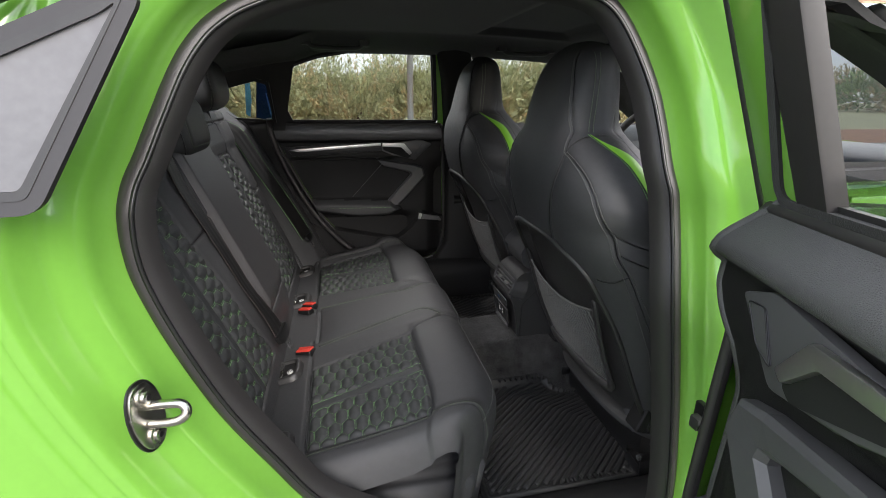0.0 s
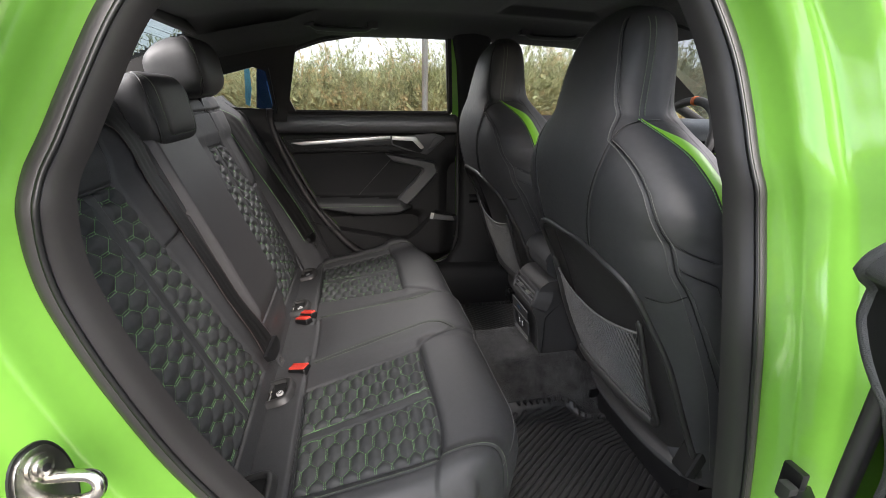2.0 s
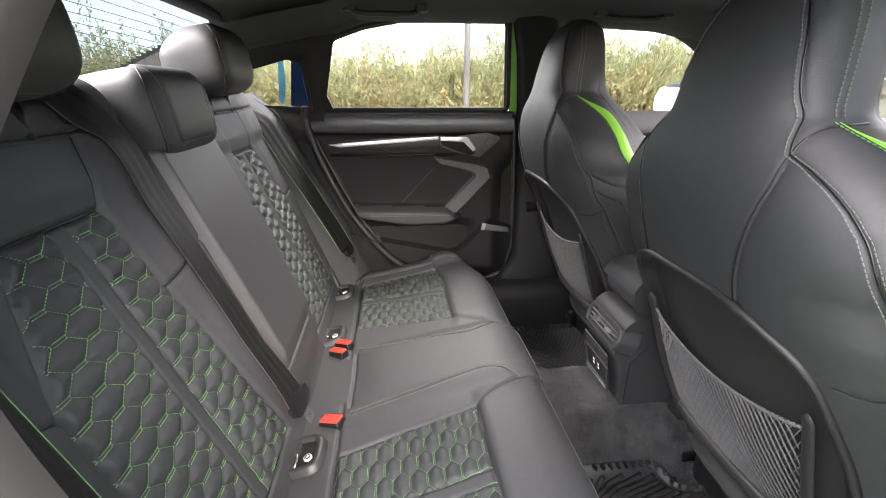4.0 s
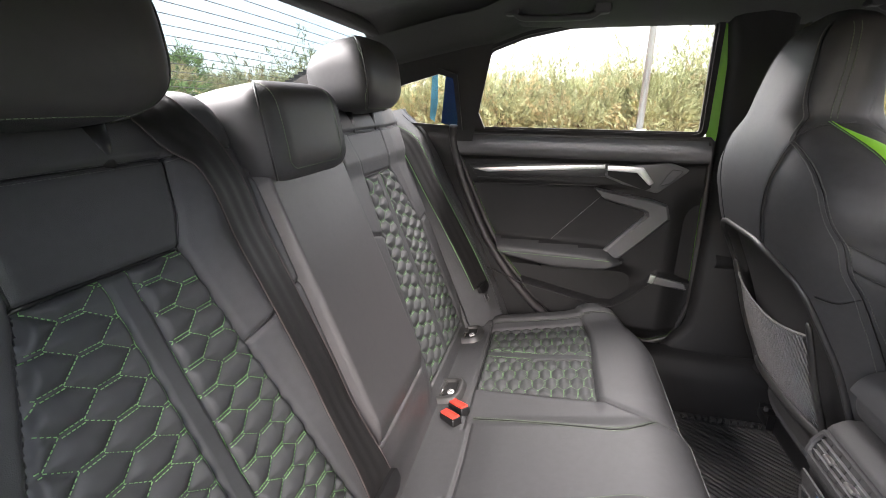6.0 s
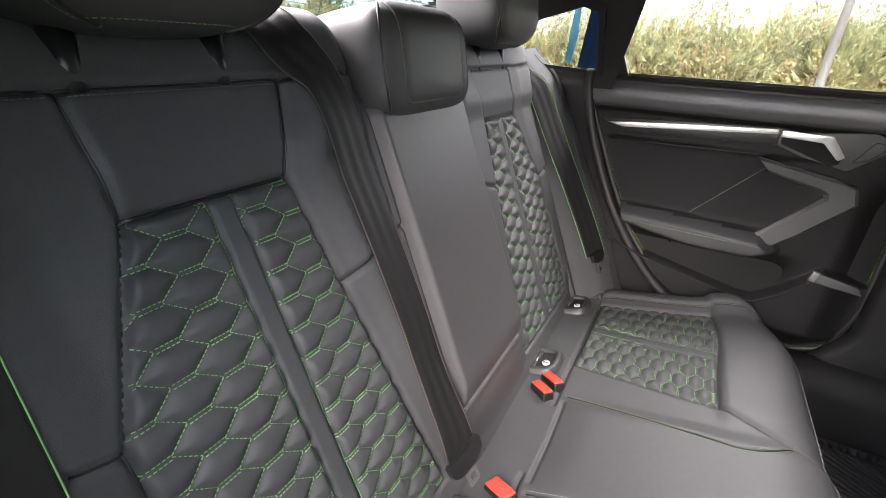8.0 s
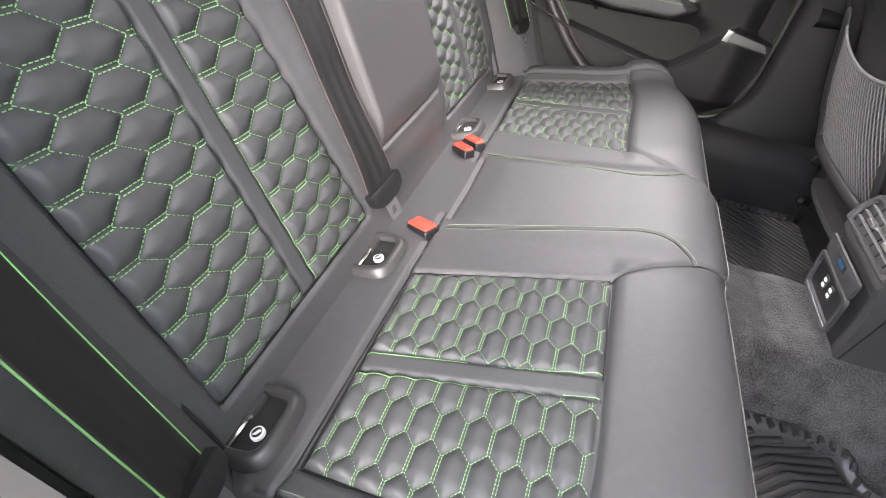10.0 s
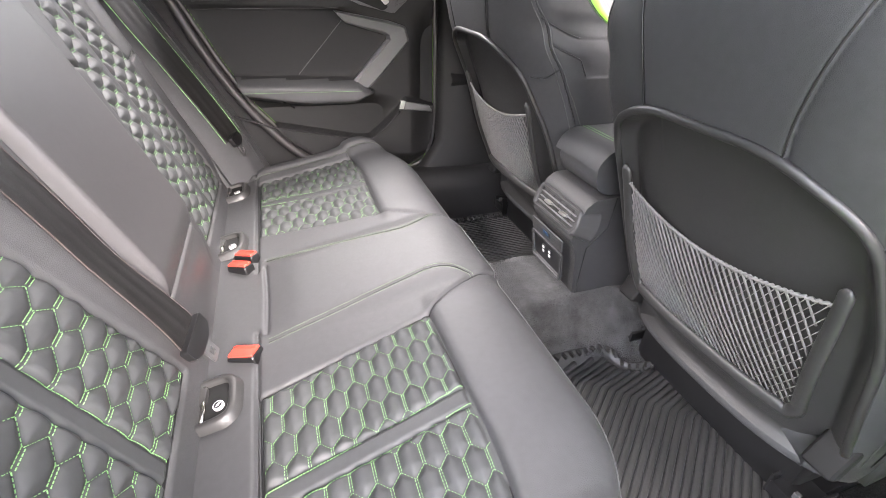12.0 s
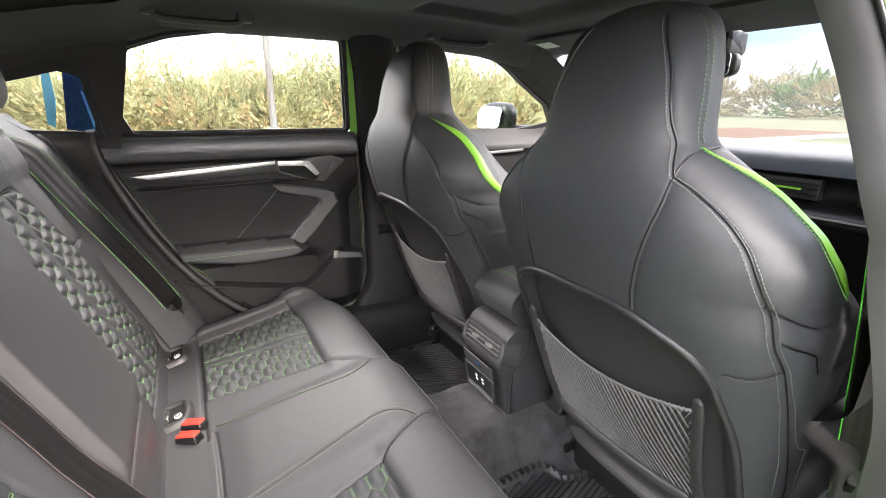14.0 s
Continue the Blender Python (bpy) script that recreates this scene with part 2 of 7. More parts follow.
def tube(name, pts, radius, material, parent=None, sides=8, closed=False, label="", flat=1.0):
    v, f = tube_data(pts, radius, sides, closed, flat)
    return link_mesh(name, v, f, material, parent, label)


def joined(name, pieces, material, parent=None, label="", smooth=True):
    """One mesh from several (verts, faces)."""
    V, F = [], []
    for v, f in pieces:
        o = len(V)
        V += v
        F += [tuple(i + o for i in q) for q in f]
    return link_mesh(name, V, F, material, parent, label, smooth)


def resample(pts, step):
    p = np.array(pts, float)
    d = np.r_[0, np.cumsum(np.linalg.norm(np.diff(p, axis=0), axis=1))]
    n = max(2, int(round(d[-1] / step)) + 1)
    s = np.linspace(0, d[-1], n)
    return np.stack([np.interp(s, d, p[:, k]) for k in range(p.shape[1])], -1)


def stitch_data(lines, pitch=0.0048, length=0.0034, width=0.0011, normal=None, lift=0.0006):
    """Short thread dashes along 3-D polylines; normal: the surface's direction, one a line or one for all."""
    V, F = [], []
    for k, line in enumerate(lines):
        q = resample(line, pitch)
        nn = np.array(normal[k] if isinstance(normal, list) else normal, float)
        for a, b in zip(q[:-1], q[1:]):
            t = b - a
            ln = np.linalg.norm(t)
            if ln < 1e-6:
                continue
            t = t / ln
            side = np.cross(t, nn)
            side /= np.linalg.norm(side) + 1e-9
            up = np.cross(side, t)
            c = (a + b) / 2
            h = min(length, ln * 0.75) / 2
            o = len(V)
            for e in (-1, 1):
                for s_, u_ in ((-1, -0.5), (1, -0.5), (0.55, 1.0), (-0.55, 1.0)):
                    V.append((c + t * h * e + side * s_ * width / 2 + up * (u_ * width * 0.6 + lift)).tolist())
            F += [(o, o + 1, o + 5, o + 4), (o + 1, o + 2, o + 6, o + 5), (o + 2, o + 3, o + 7, o + 6), (o + 3, o, o + 4, o + 7), (o, o + 3, o + 2, o + 1), (o + 4, o + 5, o + 6, o + 7)]
    return V, F


def prism(name, outline, depth, put, material, parent=None, bevel=0.002, label="", z0=0.0):
    """A plate from a 2-D outline, depth thick, with softened edges; put maps (u, v, w) to the place."""
    bm = bmesh.new()
    lo = [bm.verts.new((u, v, z0)) for u, v in outline]
    f = bm.faces.new(lo)
    ext = bmesh.ops.extrude_face_region(bm, geom=[f])
    vs = [g for g in ext["geom"] if isinstance(g, bmesh.types.BMVert)]
    for v in vs:
        v.co.z = z0 + depth
    if bevel:
        top = [e for e in bm.edges if all(abs(v.co.z - z0 - depth) < 1e-6 for v in e.verts)]
        bmesh.ops.bevel(bm, geom=top, offset=bevel, segments=2, profile=0.6, affect="EDGES")
    for v in bm.verts:
        v.co = Vector(put(*v.co))
    bmesh.ops.recalc_face_normals(bm, faces=bm.faces)
    ob = part(name, bm, material, parent, label, smooth=False)
    return ob


def box(name, size, centre, material, parent=None, bevel=0.004, label="", turn=None, segments=2):
    bm = bmesh.new()
    bmesh.ops.create_cube(bm, size=1.0)
    for v in bm.verts:
        v.co = Vector((v.co.x * size[0], v.co.y * size[1], v.co.z * size[2]))
    if bevel:
        bmesh.ops.bevel(bm, geom=bm.edges[:], offset=bevel, segments=segments, profile=0.6, affect="EDGES")
    m = Matrix.Translation(centre) @ (turn.to_4x4() if turn is not None else Matrix.Identity(4))
    bm.transform(m)
    ob = part(name, bm, material, parent, label, smooth=False)
    return ob


def rounded(poly, r, n=4):
    """A polygon with its corners rounded."""
    out, k = [], len(poly)
    for i in range(k):
        p, a, b = np.array(poly[i], float), np.array(poly[i - 1], float), np.array(poly[(i + 1) % k], float)
        da, db = a - p, b - p
        la, lb = np.linalg.norm(da), np.linalg.norm(db)
        q = min(r, la * 0.45, lb * 0.45)
        p1, p2 = p + da / la * q, p + db / lb * q
        for t in np.linspace(0, 1, n + 1):
            out.append(tuple((1 - t) ** 2 * p1 + 2 * t * (1 - t) * p + t * t * p2))
    return out


# ---- rear bench ----
# honeycomb lattices: row pitch, column pitch, length of the flat sides, and the origin
BACK_HEX = (0.0372, 0.0473, 0.0235, 0.350, 0.4019)
CUSH_HEX = (0.0318, 0.0430, 0.0270, 0.447, -0.1279)


def hex_depth(u, v, lattice):
    """Distance from the border of the quilted cell that holds (u, v)."""
    p, q, e, u0, v0 = lattice
    h = q - e
    u, v = u - u0, v - v0
    best = np.full(np.shape(u), -1.0)
    nrm = math.hypot(p / 2, h)
    i0 = np.floor(u / q)
    for k in (0, 1):
        i = i0 + k
        off = np.where(i % 2 == 0, 0.0, p / 2)
        du = np.abs(u - i * q)
        dv = np.abs(v - off - p * np.round((v - off) / p))
        dz = ((e / 2 + h - du) * p / 2 - dv * h) / nrm
        best = np.maximum(best, np.minimum(p / 2 - dv, dz))
    return np.maximum(best, 0)


def puffed(d):
    """Height of a stuffed cell at the distance d from its seam."""
    k = np.clip(d / 0.0175, 0, 1)
    return 0.0082 * (1 - (1 - k) ** 2.2) * smoothstep(0.0, 0.0032, d)


def hex_edges(umin, umax, vmin, vmax, lattice):
    p, q, e, u0, v0 = lattice
    h, flat, zig = q - e, [], []
    e, p2 = e / 2, p / 2
    for i in range(int((umin - u0) / q) - 2, int((umax - u0) / q) + 3):
        for j in range(int((vmin - v0) / p) - 2, int((vmax - v0) / p) + 3):
            cu, cv = u0 + i * q, v0 + j * p + (p2 if i % 2 else 0)
            flat.append(((cu - e, cv + p2), (cu + e, cv + p2)))
            zig.append(((cu + e, cv + p2), (cu + e + h, cv)))
            zig.append(((cu + e + h, cv), (cu + e, cv - p2)))
    return flat, zig


def quilt_threads(poly, strips, place, lattice, double=0.0022):
    """Ends of the thread dashes of the quilting inside poly, clear of the strips; place maps (u, v) arrays to points."""
    us, vs = [p[0] for p in poly], [p[1] for p in poly]
    flat, zig = hex_edges(min(us), max(us), min(vs), max(vs), lattice)
    segs = []
    for (a, b), (c, d) in flat:
        segs += [((a, b + double), (c, d + double)), ((a, b - double), (c, d - double))]
    segs += zig
    dashes = []
    for (a, b), (c, d) in segs:
        n = max(2, int(math.hypot(c - a, d - b) / 0.0044))
        for k in range(n):
            f0, f1 = (k + 0.18) / n, (k + 0.80) / n
            dashes.append((a + (c - a) * f0, b + (d - b) * f0, a + (c - a) * f1, b + (d - b) * f1))
    q = np.array(dashes)
    mu, mv = (q[:, 0] + q[:, 2]) / 2, (q[:, 1] + q[:, 3]) / 2
    keep = inside(mu, mv, poly) > 0.003
    for strip, w in strips:
        keep &= seg_dist(mu, mv, strip) > w
    q = q[keep]
    return place(q[:, 0], q[:, 1]), place(q[:, 2], q[:, 3])


def dash_mesh(A, B, N, width=0.0012, lift=0.0006):
    """Thread dashes from points A to B over a surface with the direction N (arrays)."""
    t = B - A
    t /= np.linalg.norm(t, axis=1)[:, None] + 1e-9
    s = np.cross(t, N)
    s /= np.linalg.norm(s, axis=1)[:, None] + 1e-9
    u = np.cross(s, t)
    V = []
    for P in (A, B):
        for a, b in ((-1, -0.4), (1, -0.4), (0.5, 0.8), (-0.5, 0.8)):
            V.append(P + s * a * width / 2 + u * (b * width * 0.6 + lift))
    V = np.stack(V, 1).reshape(-1, 3)
    f = np.array([(0, 1, 5, 4), (1, 2, 6, 5), (2, 3, 7, 6), (3, 0, 4, 7), (0, 3, 2, 1), (4, 5, 6, 7)])
    F = (np.arange(len(A))[:, None, None] * 8 + f[None]).reshape(-1, 4)
    return V.tolist(), F.tolist()


class Sheet:
    """An upholstered surface: a profile in x and z swept across y, raised by a relief."""

    def __init__(self, profile, s0, relief, step=0.004):
        p = resample(spline(profile, 400), step / 2)
        d = np.r_[0, np.cumsum(np.linalg.norm(np.diff(p, axis=0), axis=1))]
        self.d, self.p, self.s0, self.relief, self.round = d, p, s0, relief, 0.0
        t = np.gradient(p, axis=0)
        t /= np.linalg.norm(t, axis=1)[:, None]
        self.n = np.stack([t[:, 1], -t[:, 0]], -1)

    def at(self, y, s, lift=0.0):
        q = np.asarray(s, float) - self.s0
        x, z = np.interp(q, self.d, self.p[:, 0]), np.interp(q, self.d, self.p[:, 1])
        nx, nz = np.interp(q, self.d, self.n[:, 0]), np.interp(q, self.d, self.n[:, 1])
        r = self.relief(np.asarray(y, float), np.asarray(s, float), x, z) + lift
        y = np.asarray(y, float)
        px = x + nx * r
        px = px - self.round * np.clip((np.abs(y) - 0.44) / 0.225, 0, 1) ** 2.2 * np.clip((px + 0.06) / 0.24, 0, 1)
        return np.stack([px, y + 0 * x, z + nz * r], -1)

    def normal(self, y, s):
        q = np.asarray(s, float) - self.s0
        nx, nz = np.interp(q, self.d, self.n[:, 0]), np.interp(q, self.d, self.n[:, 1])
        return np.stack([nx, 0 * nx, nz], -1)


BACK_BASE, BACK_DIR = np.array((-0.378, 0.45)), np.array((-0.373, 0.928))


def back_point(s, off=0.0):
    return tuple(BACK_BASE + BACK_DIR * s + np.array((0.928, 0.373)) * off)


# half of the backrest, as (distance from the middle, height along the slope)
BACK_INSERT = [(0.292, 0.556), (0.482, 0.556), (0.556, 0.372), (0.558, 0.012), (0.198, 0.020)]
BACK_STRIP = [(0.387, 0.60), (0.372, -0.02)]
BACK_SEAMS = [
    ([(0.292, 0.556), (0.262, 0.668)], 0.006), ([(0.482, 0.556), (0.492, 0.668)], 0.006),
    ([(0.150, 0.668), (0.62, 0.668)], 0.007), ([(0.262, 0.405), (0.140, 0.440)], 0.007),
    ([(0.556, 0.372), (0.63, 0.40)], 0.006), ([(0.135, 0.62), (0.138, 0.11)], 0.014),
    ([(0.0, 0.105), (0.138, 0.105)], 0.010),
]


def back_relief(y, s, x, z):
    a = np.abs(y)
    inner = np.interp(s, [0.02, 0.556, 0.668], [0.198, 0.292, 0.262])
    r = 0.022 * (1 - smoothstep(-0.05, 0.006, a - inner)) * smoothstep(-0.02, 0.08, s)
    r = r + 0.024 * (1 - smoothstep(0.128, 0.150, a)) * smoothstep(0.08, 0.16, s) * (1 - smoothstep(0.60, 0.64, s))
    r = r - 0.030 * (1 - smoothstep(0.12, 0.15, a)) * smoothstep(0.625, 0.65, s)
    r = r + 0.014 * smoothstep(0.545, 0.60, a) * smoothstep(0.0, 0.1, s)
    r = r + 0.010 * smoothstep(0.555, 0.60, s) * smoothstep(0.14, 0.17, a)
    r = r - 0.085 * np.clip((a - 0.605) / 0.07, 0, 1.2) ** 2
    for line, depth in BACK_SEAMS:
        r = r - depth * np.exp(-(seg_dist(a, s, line) / 0.0042) ** 2)
    ins = inside(a, s, BACK_INSERT)
    r = r - 0.007 * np.exp(-(ins / 0.004) ** 2)
    puff = puffed(hex_depth(a, s, BACK_HEX))
    strip = seg_dist(a, s, BACK_STRIP)
    q = np.where(strip < 0.0145, 0.003, puff * np.clip((strip - 0.0145) / 0.009, 0, 1)) - 0.004 * np.exp(-((strip - 0.0155) / 0.003) ** 2)
    return r + np.where(ins > 0, q * np.clip(ins / 0.01, 0, 1) - 0.003, 0)


CUSH_INSERT = [(0.200, 0.008), (0.582, 0.012), (0.577, -0.285), (0.257, -0.288)]
CUSH_STRIP = [(0.437, -0.33), (0.386, 0.03)]
CUSH_CURVE = [tuple(p) for p in spline([(0.135, -0.272), (0.118, -0.15), (0.095, -0.01), (0.088, 0.045), (0.100, 0.085), (0.135, 0.125)], 40)]
CUSH_SEAMS = [
    ([(0.200, 0.008), (0.165, 0.060), (0.130, 0.128), (0.115, 0.19)], 0.007), ([(0.585, 0.008), (0.612, 0.012)], 0.006),
    ([(0.612, -0.32), (0.612, 0.30)], 0.007), ([(0.10, -0.292), (0.66, -0.292)], 0.008), (CUSH_CURVE, 0.003),
    ([(0.0, -0.272), (0.11, -0.275)], 0.008),
]


def cush_relief(y, s, x, z):
    a = np.abs(y)
    f = s  # runs with x along the top
    r = 0.010 * (1 - smoothstep(0.09, 0.15, a)) * smoothstep(-0.30, -0.2, f)
    r = r + 0.010 * smoothstep(0.0, 0.03, f) * (1 - smoothstep(0.12, 0.2, f)) * smoothstep(0.13, 0.2, a)
    r = r + 0.024 * smoothstep(0.570, 0.632, a) * smoothstep(-0.34, -0.26, f) * (1 - smoothstep(0.14, 0.22, f))
    r = r - 0.07 * np.clip((a - 0.640) / 0.05, 0, 1.2) ** 2
    for line, depth in CUSH_SEAMS:
        r = r - depth * np.exp(-(seg_dist(a, f, line) / 0.004) ** 2)
    ins = inside(a, f, CUSH_INSERT)
    r = r - 0.007 * np.exp(-(ins / 0.004) ** 2)
    puff = puffed(hex_depth(a, f, CUSH_HEX))
    strip = seg_dist(a, f, CUSH_STRIP)
    q = np.where(strip < 0.0145, 0.003, puff * np.clip((strip - 0.0145) / 0.009, 0, 1)) - 0.004 * np.exp(-((strip - 0.0155) / 0.003) ** 2)
    return r + np.where(ins > 0, q * np.clip(ins / 0.01, 0, 1) - 0.003, 0)


def build_bench():
    bench = thing("rear_bench", "black leather rear bench with honeycomb quilting and green stitching", "rear seat", at=(-0.2, 0, 0.3))
    bench.matrix_world = Matrix.Translation((0, 0, 0))
    top = np.array(back_point(0.70))
    prof = [back_point(s) for s in np.linspace(-0.10, 0.68, 14)]
    prof += [tuple(top + np.array(v)) for v in ((-0.004, 0.006), (-0.020, 0.020), (-0.045, 0.022), (-0.075, 0.012), (-0.11, -0.002))]
    back = Sheet(prof, -0.10, back_relief)
    ys, ss = np.arange(-0.668, 0.6685, 0.0032), np.arange(-0.10, 0.80, 0.0032)
    S, Y = np.meshgrid(ss, ys, indexing="ij")
    P = back.at(Y, S)
    fy, fs = (Y[:-1, :-1] + Y[1:, 1:]) / 2, (S[:-1, :-1] + S[1:, 1:]) / 2
    ins = inside(np.abs(fy), fs, BACK_INSERT) > 0
    mid = (np.abs(fy) < 0.137) & (fs < 0.64)
    for o, nm in ((-1, "backrest"), (1, "backrest")):
        side = fy * o > 0
        b = grid_part(nm, P, LEATHER, bench, side & ~ins & ~mid)
        iq = grid_part("quilted_insert", P, QUILT, b, side & ins, "quilted leather with honeycomb cells")
        place = lambda u, v, o=o: back.at(o * u, v)
        A, B = quilt_threads(BACK_INSERT, [(BACK_STRIP, 0.017)], place, BACK_HEX)
        N = np.tile((0.928, 0, 0.373), (len(A), 1))
        V, F = dash_mesh(A, B, N)
        lines = []
        for off in (-0.0165, 0.0165):
            ln = resample([(BACK_STRIP[0][0] + off, 0.556), (BACK_STRIP[1][0] + off, 0.02)], 0.0046)
            lines.append(ln)
        for ln in lines:
            a, c = ln[:-1] + (ln[1:] - ln[:-1]) * 0.12, ln[:-1] + (ln[1:] - ln[:-1]) * 0.85
            v2, f2 = dash_mesh(place(a[:, 0], a[:, 1]), place(c[:, 0], c[:, 1]), np.tile((0.928, 0, 0.373), (len(a), 1)))
            k = len(V)
            V += v2
            F += [[i + k for i in q] for q in f2]
        link_mesh("stitching", V, F, THREAD, b, "green contrast stitching", smooth=False)
        tube("insert_seam", place(*np.array(resample(BACK_INSERT + BACK_INSERT[:1], 0.006)).T), 0.0024, SMOOTH, b, sides=6)
        for line, _ in BACK_SEAMS[:5]:
            q = resample(line, 0.006)
            tube("seam", place(q[:, 0], q[:, 1]) + np.array((0.0012, 0, 0.0005)), 0.0013, SMOOTH, b, sides=6)
        q = resample([(0.165, 0.662), (0.60, 0.662)], 0.0046)
        a, c = q[:-1] + (q[1:] - q[:-1]) * 0.12, q[:-1] + (q[1:] - q[:-1]) * 0.80
        v2, f2 = dash_mesh(place(a[:, 0], a[:, 1]), place(c[:, 0], c[:, 1]), np.tile((0.928, 0, 0.373), (len(a), 1)), width=0.0010)
        link_mesh("seam_stitching", v2, f2, THREAD_DARK, b, "dark seam stitching", smooth=False)
    grid_part("centre_backrest", P, LEATHER_FAWN, bench, mid, "smooth black leather centre panel")
    # cushion
    cprof = [(-0.40, 0.415), (-0.36, 0.424), (-0.29, 0.437), (-0.15, 0.464), (0.0, 0.494), (0.07, 0.509), (0.115, 0.511), (0.150, 0.502), (0.176, 0.478), (0.187, 0.44), (0.182, 0.38), (0.172, 0.32), (0.155, 0.25), (0.14, 0.20)]
    cushion = Sheet(cprof[::-1], 0, lambda y, s, x, z: 0 * x)
    cp = cushion.p[::-1]
    cd = np.r_[0, np.cumsum(np.linalg.norm(np.diff(cp, axis=0), axis=1))]
    f0 = float(np.interp(0.0, cp[:260, 0], cd[:260]))
    cushion.p, cushion.d, cushion.s0 = cp, cd, -f0
    t = np.gradient(cp, axis=0)
    t /= np.linalg.norm(t, axis=1)[:, None]
    cushion.n = np.stack([-t[:, 1], t[:, 0]], -1)
    cushion.relief, cushion.round = cush_relief, 0.125
    ys, ss = np.arange(-0.688, 0.6885, 0.0032), np.arange(-f0, cd[-1] - f0, 0.0032)
    S, Y = np.meshgrid(ss, ys, indexing="ij")
    P = cushion.at(Y, S)
    fy, fs = (Y[:-1, :-1] + Y[1:, 1:]) / 2, (S[:-1, :-1] + S[1:, 1:]) / 2
    ins = inside(np.abs(fy), fs, CUSH_INSERT) > 0
    cb = grid_part("cushion", P, LEATHER, bench, ~ins)
    for o in (-1, 1):
        grid_part("quilted_insert", P, QUILT, cb, ins & (fy * o > 0), "quilted leather with honeycomb cells")
        place = lambda u, v, o=o: cushion.at(o * u, v)
        A, B = quilt_threads(CUSH_INSERT, [(CUSH_STRIP, 0.017)], place, CUSH_HEX, double=0.0016)
        V, F = dash_mesh(A, B, np.tile((-0.2, 0, 0.98), (len(A), 1)), width=0.0010, lift=0.0004)
        runs = [[(CUSH_STRIP[0][0] + off, -0.288), (CUSH_STRIP[1][0] + off, 0.008)] for off in (-0.0165, 0.0165)]
        curve = np.array(CUSH_CURVE)
        pale = [curve + np.array((w, 0)) for w in (-0.006, 0.004)] + [[(0.606, -0.29), (0.606, 0.25)]]
        for ln in pale:
            ln = resample(ln, 0.0046)
            a, c = ln[:-1] + (ln[1:] - ln[:-1]) * 0.12, ln[:-1] + (ln[1:] - ln[:-1]) * 0.80
            v2, f2 = dash_mesh(place(a[:, 0], a[:, 1]), place(c[:, 0], c[:, 1]), cushion.normal(a[:, 0], a[:, 1]), width=0.0010, lift=0.0002)
            link_mesh("seam_stitching", v2, f2, THREAD_PALE, cb, "pale green seam stitching", smooth=False)
        for ln in runs:
            ln = resample(ln, 0.0046)
            a, c = ln[:-1] + (ln[1:] - ln[:-1]) * 0.12, ln[:-1] + (ln[1:] - ln[:-1]) * 0.85
            v2, f2 = dash_mesh(place(a[:, 0], a[:, 1]), place(c[:, 0], c[:, 1]), cushion.normal(a[:, 0], a[:, 1]), width=0.0011)
            k = len(V)
            V += v2
            F += [[i + k for i in q] for q in f2]
        link_mesh("stitching", V, F, THREAD, cb, "green contrast stitching", smooth=False)
        for line, _ in (CUSH_SEAMS[0], CUSH_SEAMS[3], CUSH_SEAMS[4], ([(0.612, -0.29), (0.612, 0.20)], 0)):
            q = resample(line, 0.006)
            tube("seam", place(q[:, 0], q[:, 1]) + np.array((0, 0, 0.0011)), 0.0012, SMOOTH, cb, sides=6)
        tube("insert_seam", place(*np.array(resample(CUSH_INSERT + CUSH_INSERT[:1], 0.006)).T), 0.0022, SMOOTH, cb, sides=6)
    bm = bmesh.new()
    bmesh.ops.create_cube(bm, size=1.0)
    for v in bm.verts:
        v.co = Vector((-0.075 + v.co.x * (0.36 + 0.06 * v.co.z), v.co.y * 1.316, 0.305 + v.co.z * 0.20))
    bmesh.ops.bevel(bm, geom=bm.edges[:], offset=0.035, segments=4, affect="EDGES")
    part("cushion_base", bm, LEATHER, bench, "black leather skirt under the cushion")
    yy = np.linspace(-0.612, 0.612, 120)
    tube("front_piping", cushion.at(yy, np.full(120, 0.186), 0.0006), 0.0011, mat("grey_piping", (0.11, 0.11, 0.11), 0.4, vary=0.1), cb, sides=6, label="thin pale piping")
    return back, cushion


BACK, CUSHION = build_bench()


def pillow(w, d, h, nx=28, power=3.2, taper=0.0, power_z=None):
    """A soft box: points on a superellipsoid, w across y, d along x, h up."""
    pz = power_z or power
    th, ph = np.linspace(0, 2 * math.pi, nx * 2 + 1)[:-1], np.linspace(-math.pi / 2, math.pi / 2, nx)
    e = lambda c, p: np.sign(c) * np.abs(c) ** (2.0 / p)
    PH, TH = np.meshgrid(ph, th, indexing="ij")
    k = 1 - taper * (np.sin(PH) + 1) / 2
    return np.stack([d / 2 * e(np.cos(PH), pz) * e(np.cos(TH), power), w / 2 * k * e(np.cos(PH), pz) * e(np.sin(TH), power), h / 2 * e(np.sin(PH), pz)], -1)


